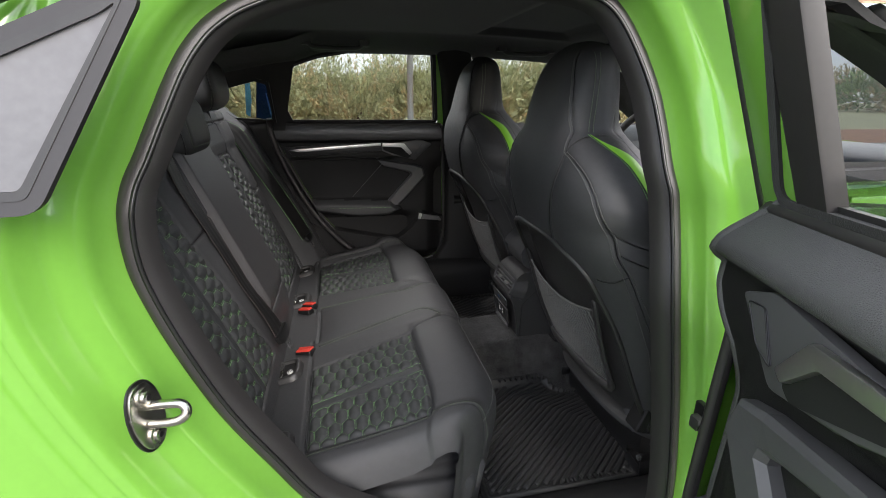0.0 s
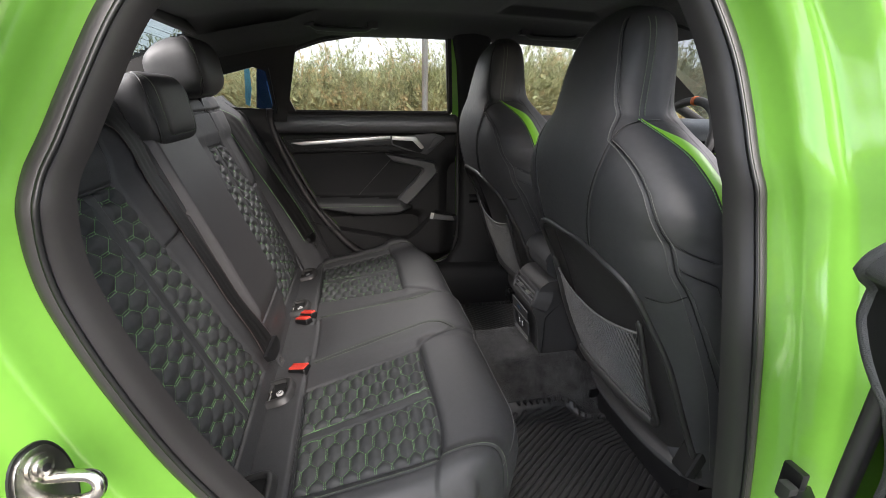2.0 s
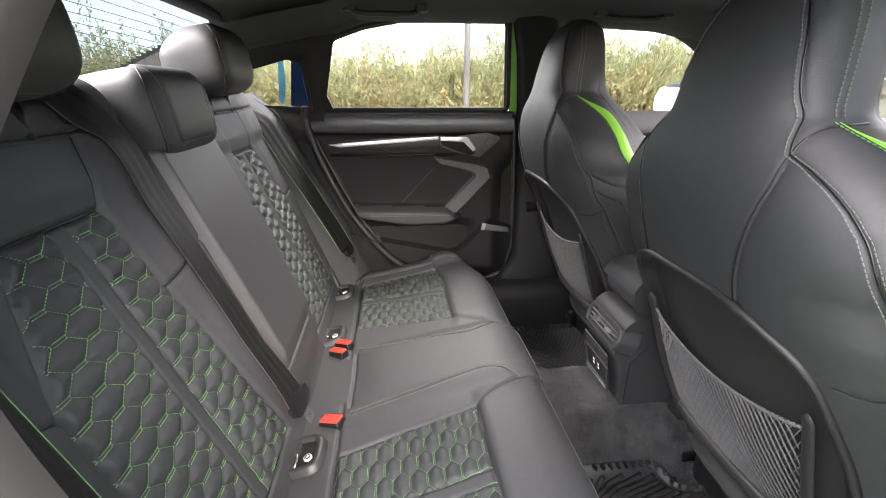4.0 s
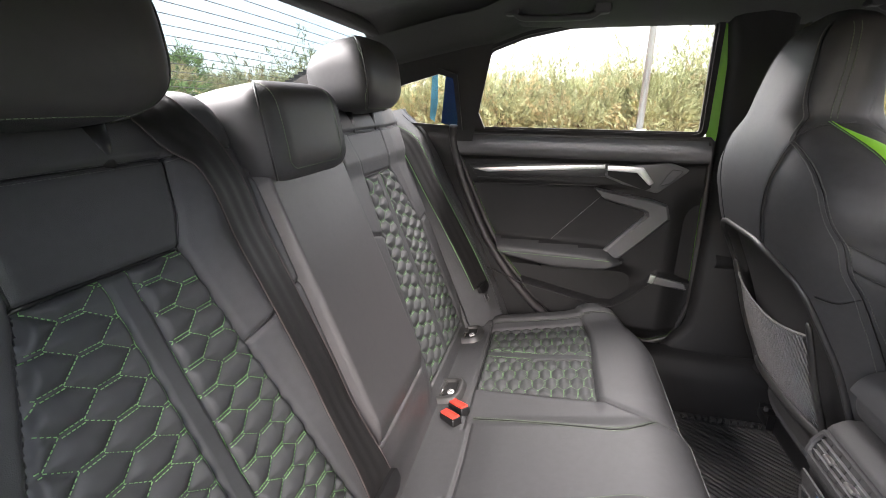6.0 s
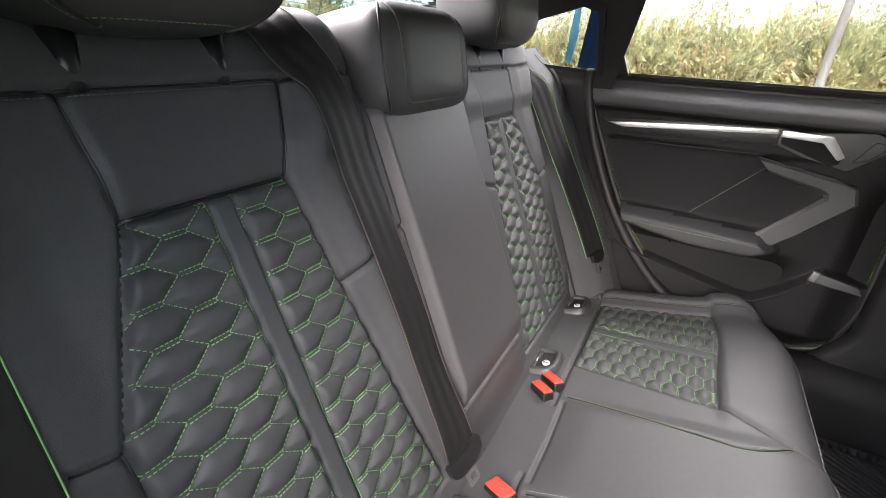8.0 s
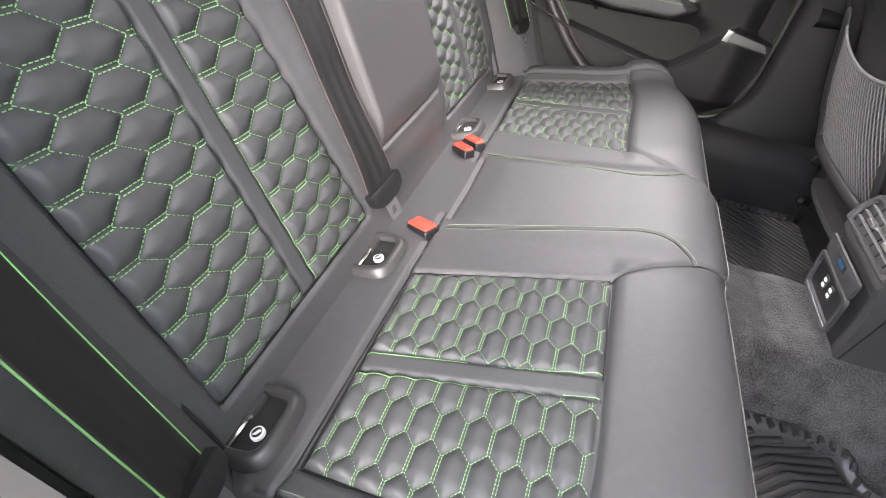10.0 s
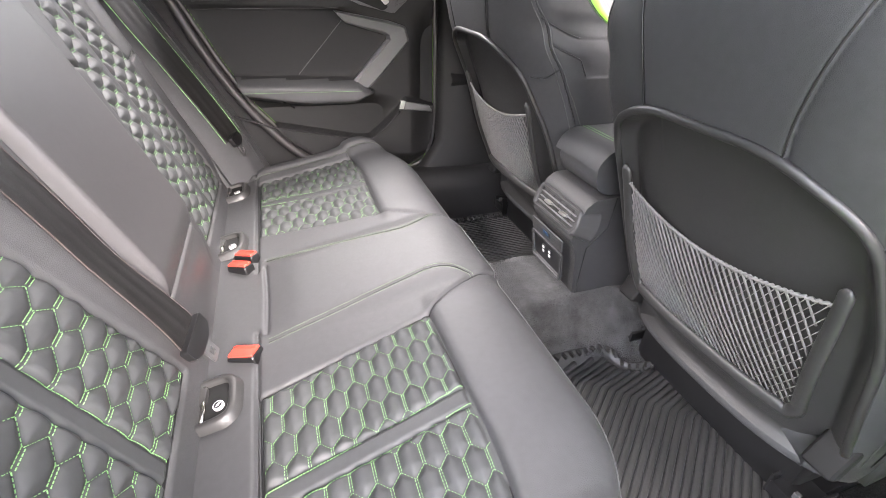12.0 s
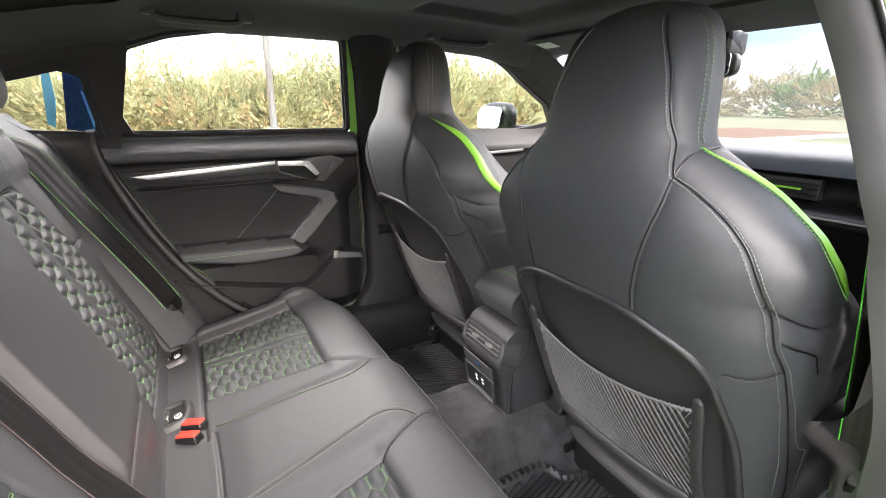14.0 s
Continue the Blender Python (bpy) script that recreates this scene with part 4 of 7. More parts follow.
REAR_PANE = rounded([(-0.395, 1.066), (-0.340, 1.288), (-0.237, 1.323), (-0.095, 1.348), (0.06, 1.361), (0.195, 1.367), (0.240, 1.352), (0.273, 1.066)], 0.018, 4)
FRONT_PANE = [(0.475, 1.040), (0.455, 1.340), (0.50, 1.350), (0.62, 1.360), (0.803, 1.354), (0.996, 1.242), (1.165, 1.155), (1.22, 1.085), (1.0, 1.050)]
QUARTER_PANE = [(-0.80, 1.093), (-0.74, 1.135), (-0.60, 1.198), (-0.488, 1.228), (-0.442, 1.214), (-0.433, 1.070)]


def build_floor():
    xs, ys = np.arange(-0.45, 1.55, 0.012), np.arange(-0.70, 0.7005, 0.012)
    X, Y = np.meshgrid(xs, ys, indexing="ij")
    a = np.abs(Y)
    Z = 0.205 + 0.165 * (1 - smoothstep(0.085, 0.20, a)) + 0.05 * smoothstep(0.60, 0.66, a)
    Z += 0.05 * smoothstep(0.70, 0.82, X) * (1 - smoothstep(0.60, 0.66, a)) * smoothstep(0.14, 0.24, a)
    Z += 0.004 * np.sin(X * 21 + Y * 13) + 0.003 * np.sin(X * 47 - Y * 33)
    tagged(grid_part("floor", np.stack([X, Y, Z], -1), CARPET), "dark grey carpeted car floor over the centre tunnel", "car floor", kind="structure")


build_floor()


MAT = rounded([(0.13, 0.150), (0.465, 0.148), (0.500, 0.165), (0.516, 0.203), (0.570, 0.214), (0.655, 0.222), (0.682, 0.25), (0.668, 0.32), (0.676, 0.585), (0.60, 0.602), (0.13, 0.600)], 0.022)


def mat_height(x, y):
    return 0.219 + 0.034 * (1 - smoothstep(0.14, 0.20, y)) + 0.030 * smoothstep(0.64, 0.70, x)


def build_mat(o):
    m = thing("floor_mat", "black ribbed rubber floor mat on the carpet", "floor mat", "floor mats")
    xs, ys = np.arange(0.125, 0.70, 0.004), np.arange(0.14, 0.612, 0.004)
    X, Y = np.meshgrid(xs, ys, indexing="ij")
    d = inside(X, Y, MAT)
    Z = mat_height(X, Y) + 0.011 * (1 - smoothstep(0.010, 0.020, d)) - 0.008 * (1 - smoothstep(0.0, 0.008, d))
    P = np.stack([X, o * Y, Z], -1)
    body = grid_part("mat_body", P, RUBBER, m, (d[:-1, :-1] + d[1:, 1:]) / 2 > 0)
    # broad flat ribs that run towards the tunnel and bend near the front
    for c in np.arange(0.30, 1.22, 0.0205):
        pts = []
        for x in np.arange(0.14, 0.69, 0.008):
            y = c - 0.80 * x
            bend = 0.53 + 1.1 * (y - 0.353)
            if x > bend:
                xb = (0.53 + 1.1 * (c - 0.353)) / 1.88
                y = c - 0.80 * xb - 0.30 * (x - xb)
            if inside(np.array([x]), np.array([y]), MAT)[0] > 0.024:
                pts.append((x, o * y, float(mat_height(x, y)) + 0.0005))
        if len(pts) > 2:
            v, f = tube_data(pts, 0.0068, 8, flat=0.55)
            link_mesh("rib", v, f, RUBBER, body)
    for x, y in resample(MAT + MAT[:1], 0.0215):
        if x > 0.30:
            dd = np.array((0.40 - x, 0.38 - y))
            dd /= np.linalg.norm(dd)
            box("rim_tooth", (0.016, 0.007, 0.009), (x + dd[0] * 0.020, o * (y + dd[1] * 0.020), float(mat_height(x, y)) + 0.006), RUBBER, body, bevel=0.0015, turn=Matrix.Rotation(math.atan2(o * dd[1], dd[0]), 3, "Z"))


for o in (-1, 1):
    build_mat(o)


def build_roof():
    xs, ys = np.linspace(-0.67, 1.02, 70), np.linspace(-0.66, 0.66, 80)
    X, Y = np.meshgrid(xs, ys, indexing="ij")
    a = np.abs(Y)
    Z = 1.402 - 0.010 * (X - 0.15) ** 2 / 0.25 - 0.060 * smoothstep(0.42, 0.66, a) - 0.03 * smoothstep(-0.35, -0.70, X)
    Z -= 0.035 * smoothstep(0.75, 1.02, X)
    Z = Z + 0.025 * smoothstep(0.0, 0.03, np.minimum(np.minimum(X - 0.36, 0.74 - X), 0.40 - a))
    tagged(grid_part("ceiling", np.stack([X, Y, Z], -1), HEADCLOTH), "dark charcoal cloth car headliner with sunroof recess", "headliner", kind="structure")
    Z2 = 1.402 - 0.010 * (X - 0.15) ** 2 / 0.25 - 0.050 * smoothstep(0.40, 0.66, a) - 0.05 * smoothstep(-0.35, -0.70, X) - 0.035 * smoothstep(0.75, 1.02, X) + 0.062
    tagged(grid_part("roof_skin", np.stack([X * 1.03, Y * 1.03, Z2], -1), GREEN_PAINT), "green painted car roof", "car roof", kind="structure")
    lamp = thing("reading_lamp", "small pale roof reading lamp", "interior light")
    prism("lens", rounded([(-0.14, -0.30), (-0.05, -0.30), (-0.05, -0.255), (-0.14, -0.255)], 0.012), 0.008, lambda u, v, w: (u, v, 1.388 - w), WHITE, lamp)
    for o in (-1, 1):
        for x0, x1 in ((-0.268, -0.050), (0.516, 0.736)):
            g = thing("grab_handle", "black plastic roof grab handle above the side window", "grab handle", "grab handles")
            bar = [(x0 + 0.004, 1.376), (x0 + 0.010, 1.360), (x0 + 0.026, 1.351), (x0 + 0.05, 1.349), ((x0 + x1) / 2, 1.348), (x1 - 0.05, 1.349), (x1 - 0.026, 1.351), (x1 - 0.010, 1.360), (x1 - 0.004, 1.376)]
            tube("grip", [(x, o * 0.536, z) for x, z in spline(bar, 48)], 0.0125, CONSOLE, g, sides=12, flat=0.7)
            for x in (x0, x1):
                box("mount", (0.040, 0.036, 0.026), (x, o * 0.540, 1.368), CONSOLE, g, bevel=0.009, segments=3)


build_roof()


def pane_frame(outline, grow):
    c = np.array(outline, float)
    n = len(c)
    area = sum(c[i][0] * c[(i + 1) % n][1] - c[(i + 1) % n][0] * c[i][1] for i in range(n))
    s = 1 if area > 0 else -1
    out = []
    for i in range(n):
        a, p, b = c[i - 1], c[i], c[(i + 1) % n]
        n1 = np.array((p[1] - a[1], a[0] - p[0])) * s
        n2 = np.array((b[1] - p[1], p[0] - b[0])) * s
        m = n1 / (np.linalg.norm(n1) + 1e-9) + n2 / (np.linalg.norm(n2) + 1e-9)
        m /= max(0.35, np.linalg.norm(m))
        out.append(tuple(p + m * grow))
    return out


def ring_faces(name, inner, outer, depth, put, material, parent, label=""):
    """A frame between two outlines with the same number of points, depth thick."""
    n = len(inner)
    V, F = [], []
    for w in (0.0, depth):
        for q in (inner, outer):
            V += [put(u, v, w) for u, v in q]
    for i in range(n):
        j = (i + 1) % n
        F += [(i, j, n + j, n + i), (2 * n + i, 3 * n + i, 3 * n + j, 2 * n + j), (i, 2 * n + i, 2 * n + j, j), (n + i, n + j, 3 * n + j, 3 * n + i)]
    return link_mesh(name, V, F, material, parent, label, smooth=False)


# inner edge of the rear door opening, and the outline of the body side
APERTURE = [(-0.14, 0.36), (-0.255, 0.447), (-0.33, 0.565), (-0.393, 0.678), (-0.442, 0.80), (-0.472, 0.90), (-0.480, 0.96), (-0.477, 1.013), (-0.468, 1.057), (-0.451, 1.094), (-0.429, 1.146), (-0.398, 1.214), (-0.37, 1.257), (-0.342, 1.285),
            (-0.30, 1.312), (-0.22, 1.342), (-0.10, 1.362), (0.05, 1.372), (0.18, 1.372), (0.26, 1.362), (0.312, 1.336), (0.35, 1.282), (0.384, 1.197), (0.398, 1.121), (0.405, 1.057), (0.424, 0.98), (0.446, 0.894), (0.483, 0.72), (0.512, 0.563), (0.535, 0.40), (0.535, 0.31), (0.50, 0.262), (0.44, 0.245), (0.20, 0.25), (0.0, 0.275)]


def tumble(z):
    return 0.34 * np.maximum(0, np.asarray(z, float) - 1.02)


def body_y(z, y0):
    return y0 - tumble(z)


def build_aperture(o):
    body = thing("body_side", "bright green painted car body side round the rear door opening", "car body", kind="structure")
    loop = resample([tuple(p) for p in spline(APERTURE + APERTURE[:1], 260)], 0.012)[:-1]
    n = len(loop)
    nxt, prv = np.roll(loop, -1, 0), np.roll(loop, 1, 0)
    t = nxt - prv
    t /= np.linalg.norm(t, axis=1)[:, None]
    nor = np.stack([-t[:, 1], t[:, 0]], -1)
    c = loop.mean(0)
    nor *= np.sign(((loop - c) * nor).sum(1))[:, None]
    for _ in range(10):
        nor = (np.roll(nor, 1, 0) + nor * 2 + np.roll(nor, -1, 0)) / 4
    nor /= np.linalg.norm(nor, axis=1)[:, None]
    front = smoothstep(0.1, 0.35, loop[:, 0])
    def rail(d, y, wide=0.0):
        p = loop + nor * (d + wide * front)[:, None]
        # the sill side of the pillar swells outwards below the waist
        swell = front * smoothstep(1.03, 0.78, p[:, 1])
        yy = body_y(p[:, 1], y) + 0.050 * swell
        p[:, 0] -= 0.046 * swell
        return np.stack([p[:, 0], o * yy, p[:, 1]], -1)
    rings = [rail(d - 0.022, y) for d, y in ((0.012, 0.728), (0.024, 0.742), (0.030, 0.775), (0.040, 0.800), (0.058, 0.812), (0.068, 0.822), (0.076, 0.848), (0.086, 0.862), (0.094, 0.872), (0.102, 0.868), (0.110, 0.866), (0.120, 0.876), (0.128, 0.884), (0.137, 0.884))]
    P = np.stack(rings, 0)
    Q = np.concatenate([P, P[:, :1]], 1)
    grid_part("door_jamb", Q, GREEN_PAINT, body, label="glossy green painted door jamb")
    # main seal, a broad rubber lip and its inner cloth edge
    prof = [(-0.020, 0.700), (-0.016, 0.722), (-0.006, 0.738), (0.006, 0.744), (0.016, 0.738), (0.022, 0.724)]
    S = np.stack([rail(d - 0.022, y) for d, y in prof], 0)
    seal = grid_part("door_seal", np.concatenate([S, S[:, :1]], 1), SEAL, body, label="thick black rubber door seal")
    g = rail(-0.026, 0.7425)
    tube("seal_groove", g, 0.0035, SMOOTH, body, sides=6, closed=True)
    # outer skin behind and below the opening
    return body, rail, loop, nor


BODY, RAIL, LOOP, NOR = build_aperture(-1)


def quarter_panel():
    """Quarter panel behind the near opening, with the wheel arch bulge."""
    outer = RAIL(0.115, 0.884)
    pts2 = outer[:, [0, 2]]
    sel = [i for i in range(len(pts2)) if pts2[i, 0] < -0.05]
    sel.sort(key=lambda i: pts2[i, 1])
    line = outer[sel]
    zs = line[:, 2]
    rows = []
    for k in np.linspace(0, 1, 30):
        x = line[:, 0] * (1 - k) + (-1.45 - 0.0 * zs) * k
        # the roof line falls towards the tail
        zmax = np.interp(x, [-1.5, -1.1, -0.6, -0.3], [1.02, 1.08, 1.33, 1.45])
        z = zs + (np.minimum(zs, zmax) - zs) * smoothstep(0, 0.5, k)
        bulge = 0.055 * np.exp(-((z - 0.66) / 0.16) ** 2) * smoothstep(0.02, 0.30, k) - 0.03 * np.exp(-((z - 0.93) / 0.07) ** 2) * smoothstep(0.0, 0.2, k)
        y = line[:, 1] - bulge - 0.010 * smoothstep(0, 0.1, k)
        rows.append(np.stack([x, y, z], -1))
    grid_part("quarter_panel", np.array(rows), GREEN_PAINT, BODY, label="green rear quarter panel")


quarter_panel()


def quarter_window():
    q = thing("quarter_window", "dark tinted rear quarter glass with black surround", "car window", kind="structure")
    def put(u, v, w):
        return (u, -(body_y(v, 0.905) + w), v)
    poly = [(-0.475, 1.070), (-0.378, 1.268), (-0.405, 1.258), (-0.494, 1.213), (-0.78, 1.085), (-0.75, 1.062)]
    prism("pane", rounded(poly, 0.008), 0.006, put, DARKGLASS, q, bevel=0.0)
    ring_faces("surround", rounded(poly, 0.008), pane_frame(rounded(poly, 0.008), 0.014), 0.010, put, SEAL, q, "satin anthracite window surround")
    tube("roof_strip", [put(x, z, 0.006) for x, z in resample([(-0.36, 1.325), (-0.50, 1.262), (-0.80, 1.125)], 0.03)], 0.011, SMOOTH, q, sides=8, label="black roof drip strip")
    ring_faces("rubber", rounded(pane_frame(poly, -0.010), 0.008), rounded(poly, 0.008), 0.011, put, RUBBER, q)


quarter_window()


def striker():
    s = thing("door_striker", "steel door latch striker bolted to the green jamb", "striker")
    c = Vector((-0.438, -0.852, 0.774))
    m = Matrix.Translation(c) @ look((0, 0, 0), (-0.93, 0.34, -0.12)).to_3x3().to_4x4()
    def put(u, v, w):
        return tuple(m @ Vector((u, v, w)))
    out = [(0.026 * np.sign(math.cos(a)) * abs(math.cos(a)) ** 0.8, 0.047 * math.sin(a)) for a in np.linspace(0, 2 * math.pi, 36, endpoint=False)]
    prism("plate", out, 0.006, put, STEEL, s, bevel=0.0025)
    prism("gasket", [(u * 1.10, v * 1.07) for u, v in out], 0.003, put, SMOOTH, s, bevel=0, label="black gasket")
    ring = lambda r, v, n: [(r * math.cos(a), v + r * math.sin(a)) for a in np.linspace(0, 2 * math.pi, n, endpoint=False)]
    for v in (-0.028, 0.028):
        bolt = prism("bolt", ring(0.0125, v, 24), 0.004, put, STEEL, s, z0=0.006, bevel=0.002)
        prism("bolt_head", ring(0.0085, v, 16), 0.0045, put, STEEL, bolt, z0=0.010, bevel=0.002)
        prism("bolt_socket", ring(0.0042, v, 6), 0.0004, put, SMOOTH, bolt, z0=0.0145, bevel=0)
    tube("loop", [put(*p) for p in spline([(-0.003, -0.010, 0.004), (-0.001, -0.009, 0.036), (0.003, -0.005, 0.052), (0.007, 0.004, 0.056), (0.008, 0.012, 0.050), (0.006, 0.014, 0.034), (0.003, 0.013, 0.004)], 36)], 0.0062, STEEL, s, sides=12)


striker()


def pillar_b(o):
    p = thing("b_pillar", "dark cloth covered door pillar between front and rear windows", "pillar trim", kind="structure")
    zs = np.linspace(0.36, 1.38, 40)
    rows = []
    for z in zs:
        x0 = np.interp(z, [0.36, 0.48, 0.9, 1.07, 1.25, 1.38] if o > 0 else [0.36, 0.6, 0.9, 1.07, 1.25, 1.38], [0.57, 0.535, 0.475, 0.425, 0.345, 0.27] if o < 0 else [0.24, 0.322, 0.325, 0.312, 0.285, 0.25])
        x1 = np.interp(z, [0.36, 0.6, 0.9, 1.07, 1.38], [0.66, 0.62, 0.52, 0.455, 0.40] if o > 0 else [0.64, 0.60, 0.525, 0.475, 0.36])
        y = float(body_y(z, 0.700)) - 0.02 * math.exp(-((z - 0.5) / 0.2) ** 2)
        rows.append([(x0, o * (y + 0.045), z), (x0 + 0.004, o * (y + 0.012), z), (x0 + 0.02, o * y, z), ((x0 + x1) / 2, o * (y - 0.012), z), (x1 - 0.02, o * y, z), (x1, o * (y + 0.02), z), (x1 + 0.005, o * (y + 0.06), z)])
    rows = np.array(rows)
    grid_part("lower_trim", rows[:24], PLASTIC, p, label="hard black plastic lower cover")
    # blacker cloth than the near pillar's: its shade is put into the colour
    grid_part("upper_trim", rows[23:], FABRIC, p)


pillar_b(1)


def near_pillar():
    """Narrow cloth and plastic trim that runs down beside the front edge of the open doorway."""
    p = thing("b_pillar", "dark cloth upper and plastic lower trim of the door pillar", "pillar trim", kind="structure")
    pick = [i for i in range(len(LOOP)) if LOOP[i, 0] > 0.20 and LOOP[i, 1] > 0.37]
    pick.sort(key=lambda i: -LOOP[i, 1])
    prof = ((-0.020, 0.708), (-0.021, 0.699), (-0.015, 0.692), (0.0, 0.689), (0.03, 0.688), (0.06, 0.692))
    S = np.stack([RAIL(d, y)[pick] for d, y in prof], 1)
    z = LOOP[pick, 1]
    k = int(np.argmin(np.abs(z - 0.945)))
    grid_part("upper_cover", S[:k + 1], PILLARCLOTH, p, label="grained cloth upper cover")
    low = S[k:].copy()
    low[:, :, 0] += 0.004 + 0.026 * smoothstep(0.945, 0.80, z[k:])[:, None]
    grid_part("lower_cover", low, PLASTIC, p)
    tube("cover_joint", S[k], 0.0022, SMOOTH, p, sides=6)


near_pillar()


def door_check():
    c = thing("door_check", "black steel door check strap on the green pillar", "door check")
    box("bracket", (0.012, 0.030, 0.045), (0.432, -0.862, 0.640), SMOOTH, c, bevel=0.003)
    box("strap", (0.050, 0.030, 0.010), (0.425, -0.884, 0.632), SMOOTH, c, bevel=0.002, turn=Matrix.Rotation(radians(55), 3, "Z"))
    box("roller", (0.016, 0.020, 0.024), (0.412, -0.872, 0.636), RUBBER, c, bevel=0.004)


door_check()


def cant_rail(o):
    """Cloth rail from the roof down to the heads of the windows and the rear pillar."""
    r = thing("cant_rail", "dark cloth roof rail above the side windows", "roof trim", kind="structure")
    xs = np.linspace(-0.75, 1.30, 110)
    rows, tuck = [], 0.04 if o < 0 else 0.0
    for x in xs:
        head = np.interp(x, [-0.75, -0.40, -0.34, -0.237, -0.095, 0.06, 0.195, 0.30, 0.425, 0.50, 0.62, 0.803, 0.996, 1.165, 1.30], [1.22, 1.29, 1.298, 1.333, 1.358, 1.371, 1.377, 1.375, 1.355, 1.362, 1.370, 1.336, 1.252, 1.165, 1.08])
        yw = float(lean(head)) - tuck
        rows.append([(x, o * (yw + 0.01), head - 0.003), (x, o * (yw - 0.014), head), (x, o * (yw - 0.032), head + 0.012), (x, o * (yw - 0.062), head + 0.024), (x, o * (yw - 0.11), head + 0.038), (x, o * (yw - 0.20), head + 0.06)])
    grid_part("rail", np.array(rows), HEADCLOTH, r)


for o in (-1, 1):
    cant_rail(o)


def rear_quarter_trim(o):
    """Inner trim of the rear pillar, from door window to rear window, pierced by a small pane."""
    t = thing("rear_pillar_trim", "black rear pillar trim beside the rear window", "pillar trim", kind="structure")
    xs, zs = np.arange(-1.15, -0.375, 0.008), np.arange(0.90, 1.40, 0.008)
    X, Z = np.meshgrid(xs, zs, indexing="ij")
    front = np.interp(Z, [0.90, 1.066, 1.288, 1.40], [-0.415, -0.385, -0.330, -0.305])
    X = -1.15 + (X + 1.15) / (X.max() + 1.15) * (front + 1.15)
    Y = lean(Z, 0.720 if o > 0 else 0.690) - 0.02 * smoothstep(1.08, 1.03, Z) - 0.05 * smoothstep(-0.60, -1.0, X)
    topz = np.interp(X, [-1.15, -1.03, -0.667, -0.40], [1.13, 1.180, 1.342, 1.40])
    hole = inside(X, Z, QUARTER_PANE) if o > 0 else X * 0 - 1
    fm = lambda q: (q[:-1, :-1] + q[1:, 1:]) / 2
    keep = (fm(hole) < 0) & (fm(Z) < fm(topz))
    if o < 0:
        keep &= inside(fm(X), fm(Z), APERTURE) < -0.004
    grid_part("trim_panel", np.stack([X, o * Y, Z], -1), HEADCLOTH, t, keep)
    put = lambda u, v, w: (u, o * (float(lean(v, 0.735)) - 0.05 * float(smoothstep(-0.60, -1.0, u)) + w), v)
    if o > 0:
        prism("quarter_pane", QUARTER_PANE, 0.004, put, GLASS, t, bevel=0).visible_shadow = False
    if o > 0:
        ring_faces("pane_frame", pane_frame(QUARTER_PANE, -0.004), pane_frame(QUARTER_PANE, 0.012), 0.012, lambda u, v, w: (u, o * (float(lean(v, 0.716)) - 0.05 * float(smoothstep(-0.60, -1.0, u)) - w), v), SMOOTH, t)


for o in (-1, 1):
    rear_quarter_trim(o)


def rear_window():
    w = thing("rear_window", "slanted rear window with fine heating wires", "car window", kind="structure")
    top, bot = np.array((-0.675, 1.352)), np.array((-1.25, 1.085))
    rows = []
    for k in np.linspace(0, 1, 20):
        c = top + (bot - top) * k
        half = 0.655 + 0.03 * k
        y = np.linspace(-half, half, 30)
        rows.append(np.stack([c[0] - 0.04 * (np.abs(y) / half) ** 2 * -1 + 0 * y, y, c[1] + 0.012 * math.sin(math.pi * k) - 0.02 * (y / half) ** 2], -1))
    P = np.array(rows)
    g = grid_part("pane", P, TINTED, w)
    g.visible_shadow = False
    for k in range(2, 19):
        tube("heating_wire", P[k] + np.array((0.004, 0, -0.004)), 0.0007, SMOOTH, w, sides=4)
    for o in (0, -1):
        tube("side_trim", P[:, o] + np.array((0.01, 0, -0.01)), 0.012, HEADCLOTH, w, sides=8)
    tube("top_trim", P[0] + np.array((0.0, 0, -0.004)), 0.022, HEADCLOTH, w, sides=8)
    sh = thing("parcel_shelf", "dark parcel shelf behind the rear seat", "parcel shelf", kind="structure")
    xs, ys = np.linspace(-1.35, -0.66, 20), np.linspace(-0.68, 0.68, 30)
    X, Y = np.meshgrid(xs, ys, indexing="ij")
    Z = 1.085 - 0.03 * smoothstep(-0.66, -0.8, X) + 0.01 * np.abs(Y)
    # lighter dash colour: the sky's reflection on the shelf is painted in
    grid_part("deck", np.stack([X, Y, Z], -1), DASH, sh)
    xs, ys = np.linspace(-1.95, -1.22, 24), np.linspace(-0.80, 0.80, 40)
    X, Y = np.meshgrid(xs, ys, indexing="ij")
    Z = 1.072 - 0.05 * smoothstep(0.55, 0.80, np.abs(Y)) - 0.02 * smoothstep(-1.4, -1.9, X) - 0.30 * smoothstep(-1.88, -1.95, X) - 0.18 * smoothstep(0.74, 0.80, np.abs(Y))
    tagged(grid_part("boot_lid", np.stack([X, Y, Z], -1), GREEN_PAINT), "green boot lid behind the rear window", "boot lid", kind="structure")


rear_window()


def sill(o):
    s = thing("door_sill", "black plastic door sill trim", "sill trim", kind="structure")
    xs = np.linspace(-0.25, 1.25, 40)
    k = 0.13 if o < 0 else 0.0
    prof = [(0.60, 0.205), (0.615, 0.33 - k), (0.63, 0.385 - k), (0.66, 0.400 - k), (0.70, 0.402 - k), (0.725, 0.385 - k), (0.735, 0.33 - k)]
    P = np.array([[(x, o * y, z) for y, z in prof] for x in xs])
    grid_part("sill_trim", P, PLASTIC, s)


for o in (-1, 1):
    sill(o)
